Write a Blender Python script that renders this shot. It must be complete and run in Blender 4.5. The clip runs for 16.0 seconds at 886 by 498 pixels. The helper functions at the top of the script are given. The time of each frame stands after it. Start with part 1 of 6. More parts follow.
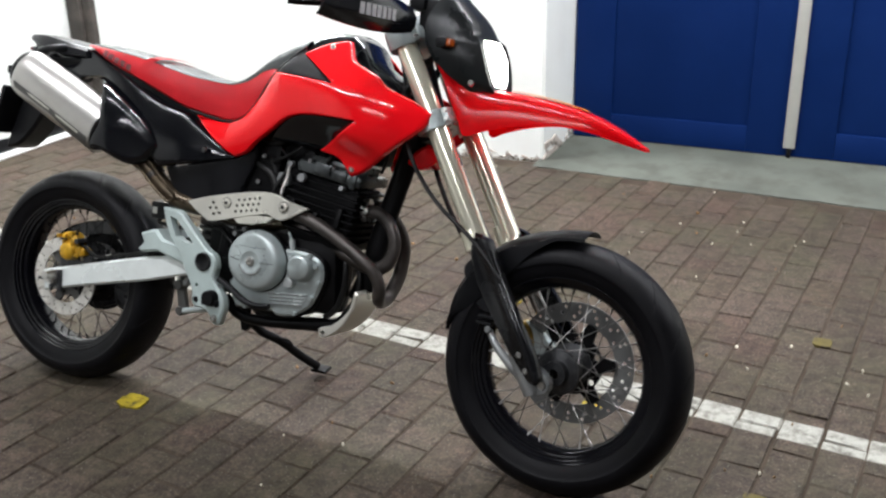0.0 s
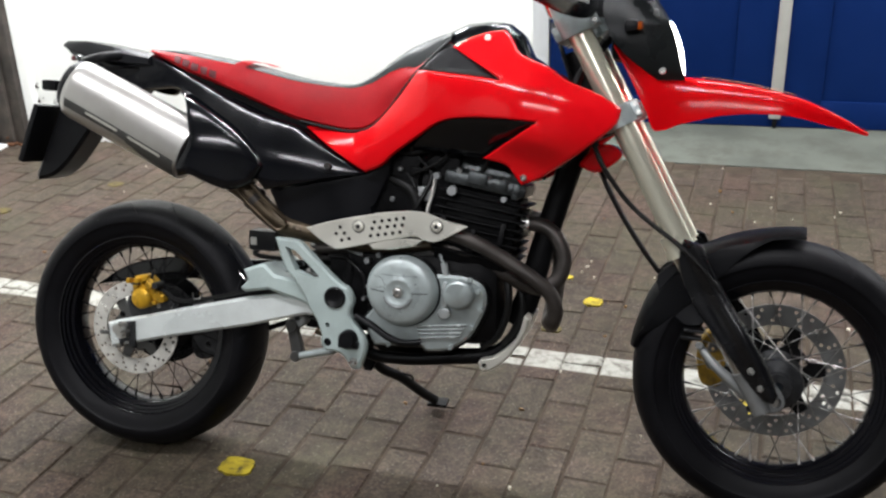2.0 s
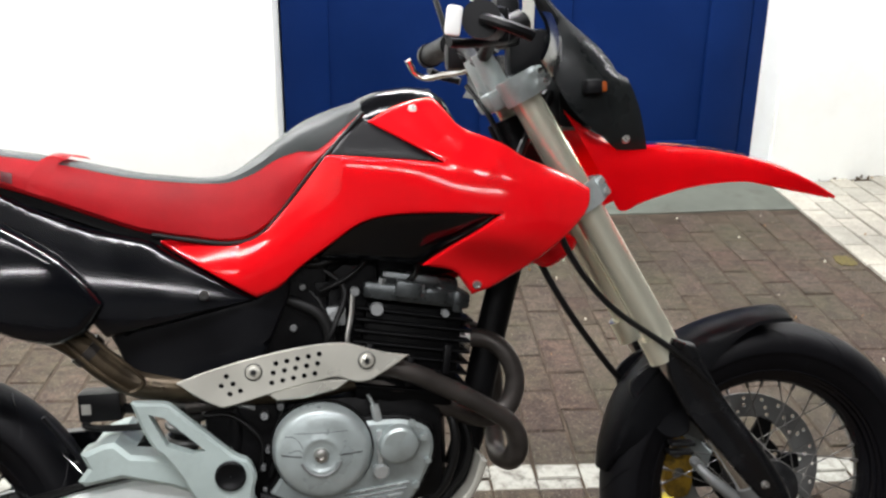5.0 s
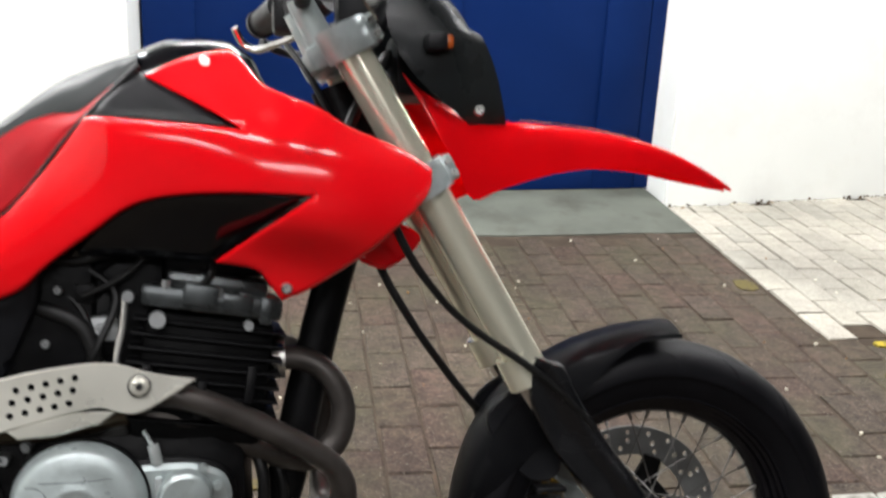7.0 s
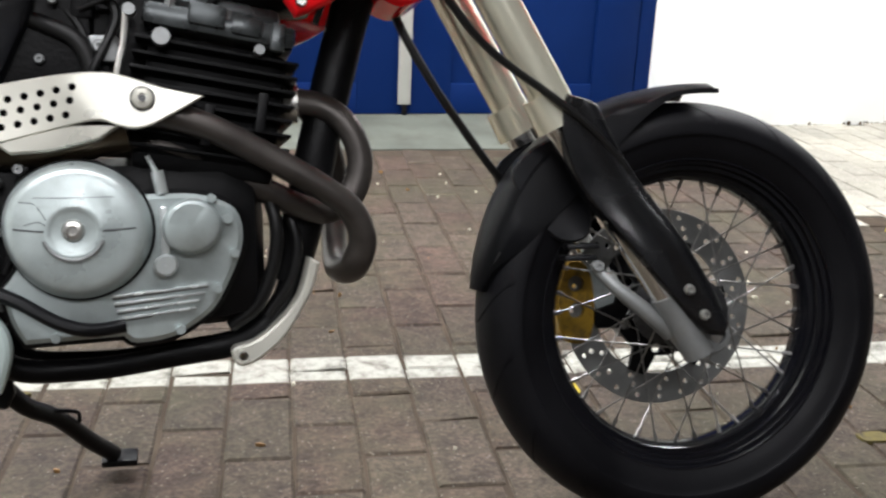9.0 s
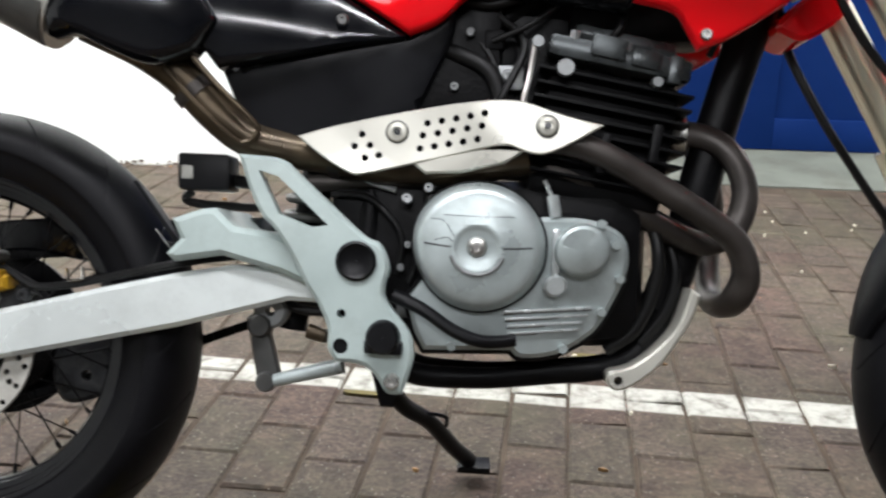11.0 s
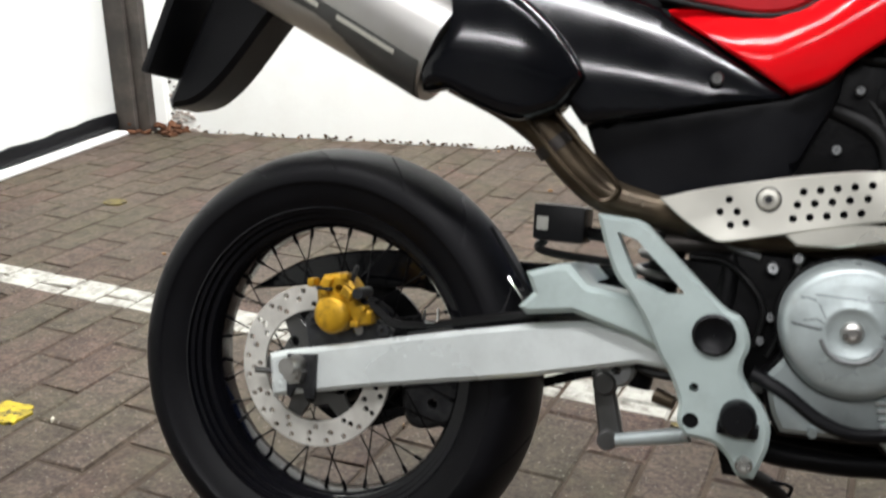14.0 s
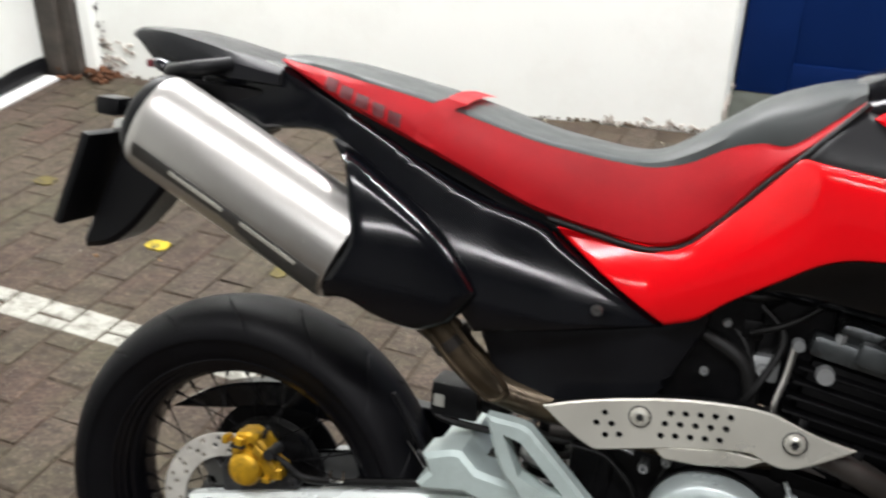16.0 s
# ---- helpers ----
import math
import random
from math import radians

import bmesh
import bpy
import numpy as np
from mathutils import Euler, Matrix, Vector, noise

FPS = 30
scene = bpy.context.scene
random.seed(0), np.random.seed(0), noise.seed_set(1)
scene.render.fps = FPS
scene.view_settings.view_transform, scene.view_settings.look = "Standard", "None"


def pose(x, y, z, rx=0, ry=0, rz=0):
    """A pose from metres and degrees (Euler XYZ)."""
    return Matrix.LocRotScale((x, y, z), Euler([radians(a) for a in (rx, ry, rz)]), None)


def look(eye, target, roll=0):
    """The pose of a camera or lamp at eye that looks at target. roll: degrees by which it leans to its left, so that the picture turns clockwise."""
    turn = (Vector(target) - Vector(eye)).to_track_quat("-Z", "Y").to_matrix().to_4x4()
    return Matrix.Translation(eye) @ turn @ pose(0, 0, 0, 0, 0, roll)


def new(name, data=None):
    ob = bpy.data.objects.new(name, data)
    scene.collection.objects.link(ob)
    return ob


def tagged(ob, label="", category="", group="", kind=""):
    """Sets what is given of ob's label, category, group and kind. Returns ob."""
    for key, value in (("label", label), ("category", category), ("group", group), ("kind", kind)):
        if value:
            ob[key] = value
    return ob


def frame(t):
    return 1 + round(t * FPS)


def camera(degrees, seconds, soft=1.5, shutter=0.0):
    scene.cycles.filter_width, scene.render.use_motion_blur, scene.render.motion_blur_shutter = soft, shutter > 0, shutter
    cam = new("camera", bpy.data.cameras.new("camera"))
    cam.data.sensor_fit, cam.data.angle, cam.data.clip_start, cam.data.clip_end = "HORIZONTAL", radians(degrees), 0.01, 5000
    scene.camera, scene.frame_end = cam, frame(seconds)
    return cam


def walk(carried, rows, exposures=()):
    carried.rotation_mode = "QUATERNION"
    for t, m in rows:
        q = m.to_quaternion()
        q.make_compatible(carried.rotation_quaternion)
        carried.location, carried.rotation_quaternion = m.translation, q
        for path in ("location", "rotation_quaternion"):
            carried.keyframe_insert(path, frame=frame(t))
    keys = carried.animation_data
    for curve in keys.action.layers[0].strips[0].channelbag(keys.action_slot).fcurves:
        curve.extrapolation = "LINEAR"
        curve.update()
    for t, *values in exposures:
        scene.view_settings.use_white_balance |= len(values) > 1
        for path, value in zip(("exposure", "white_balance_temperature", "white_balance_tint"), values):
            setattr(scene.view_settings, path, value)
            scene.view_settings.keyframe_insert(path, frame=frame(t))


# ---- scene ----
cam = camera(48.8, 16.0, soft=2.4, shutter=0.4)
PATH = [
    (0, (2.155, -1.883, 1.417), (1.317, -0.23, 0.667), -1.1),
    (0.5, (1.979, -1.838, 1.407), (1.221, -0.162, 0.621), -2.7),
    (1, (1.775, -1.833, 1.396), (1.032, -0.142, 0.628), -2.0),
    (1.5, (1.519, -1.895, 1.406), (0.897, -0.156, 0.639), -4.2),
    (2, (1.322, -1.88, 1.39), (0.809, -0.114, 0.602), -1.9),
    (2.5, (1.121, -1.802, 1.376), (0.743, -0.019, 0.552), -3.1),
    (3, (0.923, -1.752, 1.355), (0.813, 0.082, 0.565), -0.5),
    (3.5, (0.773, -1.701, 1.331), (0.803, 0.144, 0.561), -1.2),
    (4, (0.724, -1.626, 1.339), (0.812, 0.228, 0.595), 0.3),
    (4.2, (0.721, -1.576, 1.329), (0.851, 0.286, 0.613), 0.6),
    (6.3, (0.789, -1.241, 1.371), (1.119, 0.594, 0.647), 2.0),
    (6.5, (0.825, -1.207, 1.334), (1.197, 0.628, 0.63), 2.6),
    (7, (0.9, -1.15, 1.173), (1.297, 0.702, 0.531), 2.8),
    (7.5, (0.923, -1.127, 1.004), (1.388, 0.705, 0.35), 2.1),
    (8, (0.913, -1.154, 0.858), (1.393, 0.681, 0.222), 2.7),
    (8.2, (0.904, -1.161, 0.82), (1.4, 0.666, 0.174), 2.9),
    (10.3, (0.771, -1.17, 0.811), (0.869, 0.734, 0.206), 2.5),
    (10.5, (0.756, -1.169, 0.813), (0.788, 0.737, 0.206), 2.6),
    (11, (0.726, -1.18, 0.813), (0.598, 0.726, 0.219), 1.5),
    (11.5, (0.701, -1.192, 0.815), (0.447, 0.705, 0.233), 0.3),
    (12, (0.681, -1.199, 0.815), (0.278, 0.667, 0.22), -0.5),
    (12.5, (0.661, -1.207, 0.812), (0.166, 0.629, 0.194), -1.3),
    (13, (0.643, -1.21, 0.804), (0.066, 0.594, 0.161), -1.5),
    (13.5, (0.634, -1.194, 0.809), (-0.022, 0.59, 0.186), -1.4),
    (14, (0.65, -1.13, 0.924), (-0.067, 0.608, 0.241), -0.7),
    (14.5, (0.651, -1.109, 1.131), (-0.034, 0.588, 0.325), -0.6),
    (15, (0.669, -1.088, 1.313), (-0.033, 0.557, 0.417), -1.5),
    (15.5, (0.713, -1.056, 1.367), (-0.055, 0.549, 0.454), -0.5),
    (16, (0.673, -0.994, 1.36), (0.093, 0.652, 0.384), 0.9),
]
LIGHT_STOPS = [(0, -0.06, 6250, 10), (0.5, -0.1, 6270, 10), (1, 0.0, 6290, 10), (2, -0.08, 6330, 10), (3, -0.05, 6360, 10), (4, 0.03, 6400, 10), (6.5, 0.04, 6500, 10), (7.4, 0.06, 6450, 10), (8, 0.22, 6420, 10), (10.5, 0.3, 6300, 10), (11, 0.3, 6290, 10), (11.5, 0.18, 6290, 10), (12.2, 0.05, 6280, 10), (13.5, 0.0, 6380, 10), (14.2, 0.04, 6430, 10), (15, 0.0, 6480, 10), (16, -0.12, 6480, 10)]
walk(cam, [(t, look(eye, target, roll)) for t, eye, target, roll in PATH], LIGHT_STOPS)

# ---- light: fluorescent tubes of a covered yard at night ----
world = bpy.data.worlds.new("night")
world.use_nodes = True
world.node_tree.nodes["Background"].inputs[0].default_value = (0.02, 0.025, 0.03, 1)
world.node_tree.nodes["Background"].inputs[1].default_value = 0.3
scene.world = world


def tube_lamp(x, y, z, sx, sy, watts, colour=(1.0, 0.985, 1.0)):
    data = bpy.data.lights.new("fluorescent_light", "AREA")
    data.shape, data.size, data.size_y = "RECTANGLE", sx, sy
    data.energy, data.color = watts, colour
    ob = new("fluorescent_light", data)
    ob.matrix_basis = pose(x, y, z)
    return ob


tube_lamp(0.35, -0.85, 2.9, 3.0, 0.12, 74)
tube_lamp(0.7, -3.3, 2.9, 2.4, 0.12, 75)
tube_lamp(-1.3, 1.75, 2.9, 2.0, 0.12, 170)
tube_lamp(1.4, 1.75, 2.9, 2.0, 0.12, 130)
tube_lamp(4.1, 1.75, 2.9, 2.0, 0.12, 115)


# ---- materials ----
def mat(name, colour, rough=0.5, metal=0.0, spread=0.15, scale=8.0, grain=0.0, grain_scale=200.0, coat=0.0,
        dirt=None, dirt_amount=0.0, dirt_scale=3.0, rough_spread=0.1, spec=0.5):
    """A surface with broad tone variation, fine grain, uneven gloss and, if asked, patches of dirt."""
    m = bpy.data.materials.new(name)
    m.use_nodes = True
    nt = m.node_tree
    n, l = nt.nodes, nt.links
    b = n["Principled BSDF"]
    tc = n.new("ShaderNodeTexCoord")
    big = n.new("ShaderNodeTexNoise")
    big.inputs["Scale"].default_value, big.inputs["Detail"].default_value = scale, 6
    l.new(tc.outputs["Object"], big.inputs["Vector"])
    ramp = n.new("ShaderNodeMapRange")
    ramp.inputs[1].default_value, ramp.inputs[2].default_value = 0.3, 0.7
    ramp.inputs[3].default_value, ramp.inputs[4].default_value = 1 - spread, 1 + spread
    l.new(big.outputs[0], ramp.inputs[0])
    mul = n.new("ShaderNodeVectorMath")
    mul.operation = "MULTIPLY"
    mul.inputs[0].default_value = colour[:3]
    l.new(ramp.outputs[0], mul.inputs[1])
    out = mul.outputs[0]
    if dirt:
        dn = n.new("ShaderNodeTexNoise")
        dn.inputs["Scale"].default_value, dn.inputs["Detail"].default_value = dirt_scale, 10
        dn.inputs["Roughness"].default_value = 0.7
        l.new(tc.outputs["Object"], dn.inputs["Vector"])
        dr = n.new("ShaderNodeMapRange")
        dr.inputs[1].default_value, dr.inputs[2].default_value = 0.48, 0.72
        dr.inputs[3].default_value, dr.inputs[4].default_value = 0, dirt_amount
        l.new(dn.outputs[0], dr.inputs[0])
        mix = n.new("ShaderNodeMix")
        mix.data_type = "RGBA"
        l.new(dr.outputs[0], mix.inputs[0])
        l.new(out, mix.inputs[6])
        mix.inputs[7].default_value = (*dirt, 1)
        out = mix.outputs[2]
    l.new(out, b.inputs["Base Color"])
    rr = n.new("ShaderNodeMapRange")
    rr.inputs[1].default_value, rr.inputs[2].default_value = 0.3, 0.7
    rr.inputs[3].default_value, rr.inputs[4].default_value = max(0.02, rough - rough_spread), min(1, rough + rough_spread)
    l.new(big.outputs[0], rr.inputs[0])
    l.new(rr.outputs[0], b.inputs["Roughness"])
    b.inputs["Metallic"].default_value = metal
    b.inputs["Coat Weight"].default_value = coat
    b.inputs["Coat Roughness"].default_value = 0.05
    b.inputs["Specular IOR Level"].default_value = spec
    if grain:
        fine = n.new("ShaderNodeTexNoise")
        fine.inputs["Scale"].default_value, fine.inputs["Detail"].default_value = grain_scale, 4
        l.new(tc.outputs["Object"], fine.inputs["Vector"])
        bump = n.new("ShaderNodeBump")
        bump.inputs["Strength"].default_value, bump.inputs["Distance"].default_value = grain, 0.002
        l.new(fine.outputs[0], bump.inputs["Height"])
        l.new(bump.outputs[0], b.inputs["Normal"])
    return m


def paving(name, tones, line=None, speck=0.3, dust=None, contrast=1.0):
    """Worn paving: each piece takes its own tone; an old painted line may run across it."""
    m = bpy.data.materials.new(name)
    m.use_nodes = True
    nt = m.node_tree
    n, l = nt.nodes, nt.links
    b = n["Principled BSDF"]
    info = n.new("ShaderNodeObjectInfo")
    isl = n.new("ShaderNodeNewGeometry")
    add = n.new("ShaderNodeMath")
    add.operation = "ADD"
    l.new(info.outputs["Random"], add.inputs[0])
    l.new(isl.outputs["Random Per Island"], add.inputs[1])
    fr = n.new("ShaderNodeMath")
    fr.operation = "FRACT"
    l.new(add.outputs[0], fr.inputs[0])
    ramp = n.new("ShaderNodeValToRGB")
    ramp.color_ramp.interpolation = "LINEAR"
    while len(ramp.color_ramp.elements) < len(tones):
        ramp.color_ramp.elements.new(0.5)
    for i, c in enumerate(tones):
        e = ramp.color_ramp.elements[i]
        e.position, e.color = i / (len(tones) - 1), (*c, 1)
    l.new(fr.outputs[0], ramp.inputs[0])
    pos = isl.outputs["Position"]
    no = n.new("ShaderNodeTexNoise")
    no.inputs["Scale"].default_value, no.inputs["Detail"].default_value, no.inputs["Roughness"].default_value = 22, 10, 0.75
    l.new(pos, no.inputs["Vector"])
    st = n.new("ShaderNodeTexNoise")
    st.inputs["Scale"].default_value, st.inputs["Detail"].default_value = 1.3, 5
    l.new(pos, st.inputs["Vector"])
    s1 = n.new("ShaderNodeMapRange")
    s1.inputs[1].default_value, s1.inputs[2].default_value, s1.inputs[3].default_value, s1.inputs[4].default_value = 0.3, 0.7, 1 - 0.5 * contrast, 1 + 0.55 * contrast
    l.new(no.outputs[0], s1.inputs[0])
    s2 = n.new("ShaderNodeMapRange")
    s2.inputs[1].default_value, s2.inputs[2].default_value, s2.inputs[3].default_value, s2.inputs[4].default_value = 0.35, 0.65, 0.75, 1.2
    l.new(st.outputs[0], s2.inputs[0])
    gr = n.new("ShaderNodeTexNoise")
    gr.inputs["Scale"].default_value, gr.inputs["Detail"].default_value = 120, 5
    l.new(pos, gr.inputs["Vector"])
    s3 = n.new("ShaderNodeMapRange")
    s3.inputs[1].default_value, s3.inputs[2].default_value, s3.inputs[3].default_value, s3.inputs[4].default_value = 0.32, 0.7, 1 - 0.38 * contrast, 1 + 0.6 * contrast
    l.new(gr.outputs[0], s3.inputs[0])
    k0 = n.new("ShaderNodeMath")
    k0.operation = "MULTIPLY"
    l.new(s1.outputs[0], k0.inputs[0])
    l.new(s2.outputs[0], k0.inputs[1])
    k = n.new("ShaderNodeMath")
    k.operation = "MULTIPLY"
    l.new(k0.outputs[0], k.inputs[0])
    l.new(s3.outputs[0], k.inputs[1])
    mul = n.new("ShaderNodeVectorMath")
    mul.operation = "MULTIPLY"
    l.new(ramp.outputs[0], mul.inputs[0])
    l.new(k.outputs[0], mul.inputs[1])
    out = mul.outputs[0]
    if dust:
        dn = n.new("ShaderNodeTexNoise")
        dn.inputs["Scale"].default_value, dn.inputs["Detail"].default_value, dn.inputs["Roughness"].default_value = 3.1, 8, 0.65
        l.new(pos, dn.inputs["Vector"])
        dr = n.new("ShaderNodeMapRange")
        dr.inputs[1].default_value, dr.inputs[2].default_value, dr.inputs[3].default_value, dr.inputs[4].default_value = 0.42, 0.66, 0.0, 0.75
        l.new(dn.outputs[0], dr.inputs[0])
        du = n.new("ShaderNodeVectorMath")
        du.operation = "MULTIPLY"
        du.inputs[0].default_value = dust
        l.new(s1.outputs[0], du.inputs[1])
        md = n.new("ShaderNodeMix")
        md.data_type = "RGBA"
        l.new(dr.outputs[0], md.inputs[0])
        l.new(out, md.inputs[6])
        l.new(du.outputs[0], md.inputs[7])
        out = md.outputs[2]
    vo = n.new("ShaderNodeTexVoronoi")
    vo.inputs["Scale"].default_value = 85
    l.new(pos, vo.inputs["Vector"])
    sp = n.new("ShaderNodeMath")
    sp.operation = "LESS_THAN"
    sp.inputs[1].default_value = 0.13
    l.new(vo.outputs["Distance"], sp.inputs[0])
    sps = n.new("ShaderNodeMath")
    sps.operation = "MULTIPLY"
    sps.inputs[1].default_value = speck
    l.new(sp.outputs[0], sps.inputs[0])
    mixs = n.new("ShaderNodeMix")
    mixs.data_type = "RGBA"
    l.new(sps.outputs[0], mixs.inputs[0])
    l.new(out, mixs.inputs[6])
    mixs.inputs[7].default_value = (0.45, 0.43, 0.38, 1)
    out = mixs.outputs[2]
    if line:
        (px, py), slope, width = line
        sep = n.new("ShaderNodeSeparateXYZ")
        l.new(pos, sep.inputs[0])
        a = n.new("ShaderNodeMath")
        a.operation = "MULTIPLY_ADD"
        l.new(sep.outputs[0], a.inputs[0])
        a.inputs[1].default_value, a.inputs[2].default_value = -slope, slope * px - py
        c = n.new("ShaderNodeMath")
        c.operation = "ADD"
        l.new(sep.outputs[1], c.inputs[0])
        l.new(a.outputs[0], c.inputs[1])
        d = n.new("ShaderNodeMath")
        d.operation = "ABSOLUTE"
        l.new(c.outputs[0], d.inputs[0])
        wob = n.new("ShaderNodeMath")
        wob.operation = "MULTIPLY_ADD"
        l.new(no.outputs[0], wob.inputs[0])
        wob.inputs[1].default_value, wob.inputs[2].default_value = 0.012, -0.006
        e = n.new("ShaderNodeMath")
        e.operation = "ADD"
        l.new(d.outputs[0], e.inputs[0])
        l.new(wob.outputs[0], e.inputs[1])
        edge = n.new("ShaderNodeMapRange")
        edge.inputs[1].default_value, edge.inputs[2].default_value = width / 2 + 0.002, width / 2 - 0.003
        l.new(e.outputs[0], edge.inputs[0])
        wear = n.new("ShaderNodeMapRange")
        wear.inputs[1].default_value, wear.inputs[2].default_value, wear.inputs[3].default_value, wear.inputs[4].default_value = 0.36, 0.54, 0.25, 0.92
        l.new(no.outputs[0], wear.inputs[0])
        f = n.new("ShaderNodeMath")
        f.operation = "MULTIPLY"
        l.new(edge.outputs[0], f.inputs[0])
        l.new(wear.outputs[0], f.inputs[1])
        mixp = n.new("ShaderNodeMix")
        mixp.data_type = "RGBA"
        l.new(f.outputs[0], mixp.inputs[0])
        l.new(out, mixp.inputs[6])
        mixp.inputs[7].default_value = (0.37, 0.37, 0.325, 1)
        out = mixp.outputs[2]
    l.new(out, b.inputs["Base Color"])
    b.inputs["Roughness"].default_value = 0.72
    b.inputs["Specular IOR Level"].default_value = 0.2
    bump = n.new("ShaderNodeBump")
    bump.inputs["Strength"].default_value, bump.inputs["Distance"].default_value = 0.8, 0.006
    l.new(no.outputs[0], bump.inputs["Height"])
    l.new(bump.outputs[0], b.inputs["Normal"])
    return m


def glow(name, colour, strength):
    m = bpy.data.materials.new(name)
    m.use_nodes = True
    b = m.node_tree.nodes["Principled BSDF"]
    b.inputs["Base Color"].default_value = (0.9, 0.9, 0.9, 1)
    b.inputs["Emission Color"].default_value = (*colour, 1)
    b.inputs["Emission Strength"].default_value = strength
    return m


RED = mat("red_gloss_paint", (0.82, 0.004, 0.009), 0.12, spread=0.03, rough_spread=0.02, spec=0.4)
SEAT_RED = mat("red_seat_vinyl", (0.72, 0.016, 0.027), 0.47, spread=0.14, scale=9, grain=0.2, grain_scale=500, spec=0.35)
SEAT_GREY = mat("dark_grey_seat_vinyl", (0.028, 0.034, 0.033), 0.48, spread=0.12, scale=20, grain=0.05, grain_scale=500, spec=0.42)
BLACK = mat("black_gloss_plastic", (0.003, 0.0034, 0.0048), 0.14, spread=0.2, scale=15, rough_spread=0.04)
SATIN = mat("black_satin_plastic", (0.004, 0.0042, 0.005), 0.4, spread=0.2, scale=12, grain=0.15, grain_scale=600, spec=0.2)
GUARD = mat("black_moulded_guard", (0.004, 0.0042, 0.005), 0.24, spread=0.2, scale=12, grain=0.06, grain_scale=600, spec=0.4)
CARBON = mat("charcoal_matt_plastic", (0.006, 0.0064, 0.008), 0.38, spread=0.15, scale=10, grain=0.15, grain_scale=700, spec=0.25)
COWL = mat("grey_black_cowl_plastic", (0.016, 0.019, 0.020), 0.33, spread=0.25, scale=14, grain=0.12, grain_scale=600, spec=0.4)
RUBBER = mat("tyre_rubber", (0.0030, 0.0030, 0.0040), 0.5, spread=0.3, scale=9, grain=0.15, grain_scale=300, dirt=(0.006, 0.006, 0.007), dirt_amount=0.3, dirt_scale=7, spec=0.15)
RIM = mat("black_rim_lacquer", (0.0035, 0.0036, 0.005), 0.16, spread=0.2, rough_spread=0.05, dirt=(0.012, 0.010, 0.009), dirt_amount=0.2, dirt_scale=30, spec=0.35)
SILVER = mat("silver_painted_alloy", (0.43, 0.51, 0.49), 0.38, metal=0.12, spread=0.08, scale=14, grain=0.1, grain_scale=500, dirt=(0.20, 0.21, 0.20), dirt_amount=0.3, dirt_scale=12)
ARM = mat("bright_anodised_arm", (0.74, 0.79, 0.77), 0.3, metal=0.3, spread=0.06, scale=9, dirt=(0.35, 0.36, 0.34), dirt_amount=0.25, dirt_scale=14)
CASE = mat("silver_engine_casting", (0.42, 0.475, 0.47), 0.34, metal=0.45, spread=0.1, scale=18, grain=0.12, grain_scale=600, dirt=(0.14, 0.14, 0.135), dirt_amount=0.4, dirt_scale=16)
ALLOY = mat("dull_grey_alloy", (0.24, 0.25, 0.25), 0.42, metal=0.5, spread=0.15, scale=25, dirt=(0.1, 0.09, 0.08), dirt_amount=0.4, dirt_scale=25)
STEEL = mat("brushed_steel", (0.6, 0.59, 0.56), 0.3, metal=1.0, spread=0.1, scale=10, dirt=(0.2, 0.17, 0.13), dirt_amount=0.2, dirt_scale=20)
CAN = mat("satin_steel_can", (0.50, 0.49, 0.465), 0.37, metal=0.93, spread=0.05, scale=5, rough_spread=0.03, dirt=(0.35, 0.32, 0.28), dirt_amount=0.3, dirt_scale=9)
SHIELD = mat("satin_steel_heat_shield", (0.62, 0.61, 0.54), 0.34, metal=0.5, spread=0.06, scale=9)
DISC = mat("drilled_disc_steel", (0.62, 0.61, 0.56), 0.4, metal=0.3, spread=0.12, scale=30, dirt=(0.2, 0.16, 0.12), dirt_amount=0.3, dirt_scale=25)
DARKDISC = mat("dark_disc_steel", (0.10, 0.10, 0.096), 0.4, metal=0.7, spread=0.15, scale=30)
HUB = mat("dark_cast_hub", (0.030, 0.031, 0.033), 0.35, metal=0.5, spread=0.3, scale=40, dirt=(0.10, 0.10, 0.095), dirt_amount=0.5, dirt_scale=60)
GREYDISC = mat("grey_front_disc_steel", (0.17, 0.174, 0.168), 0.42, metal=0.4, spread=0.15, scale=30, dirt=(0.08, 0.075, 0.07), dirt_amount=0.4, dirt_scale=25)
SPOKE_STEEL = mat("dull_spoke_steel", (0.24, 0.235, 0.225), 0.34, metal=0.9, spread=0.12, scale=20)
CHAMPAGNE = mat("champagne_anodised_fork", (0.84, 0.82, 0.665), 0.2, metal=0.68, spread=0.05, scale=6, rough_spread=0.03)
CHROME = mat("chrome", (0.75, 0.75, 0.74), 0.12, metal=1.0, spread=0.04)
GOLD = mat("gold_anodised_caliper", (0.60, 0.34, 0.018), 0.42, metal=0.5, spread=0.3, scale=30, dirt=(0.045, 0.032, 0.014), dirt_amount=1.05, dirt_scale=35)
DARKGOLD = mat("dark_gold_caliper", (0.30, 0.18, 0.015), 0.5, metal=0.4, spread=0.3, scale=30, dirt=(0.03, 0.024, 0.014), dirt_amount=1.2, dirt_scale=35)
PIPE = mat("soot_brown_exhaust_steel", (0.062, 0.055, 0.050), 0.42, metal=0.6, spread=0.35, scale=12, dirt=(0.08, 0.072, 0.065), dirt_amount=0.4, dirt_scale=25)
BRONZE = mat("heat_tinted_steel", (0.085, 0.064, 0.040), 0.34, metal=0.65, spread=0.45, scale=14, dirt=(0.022, 0.016, 0.010), dirt_amount=0.7, dirt_scale=18)
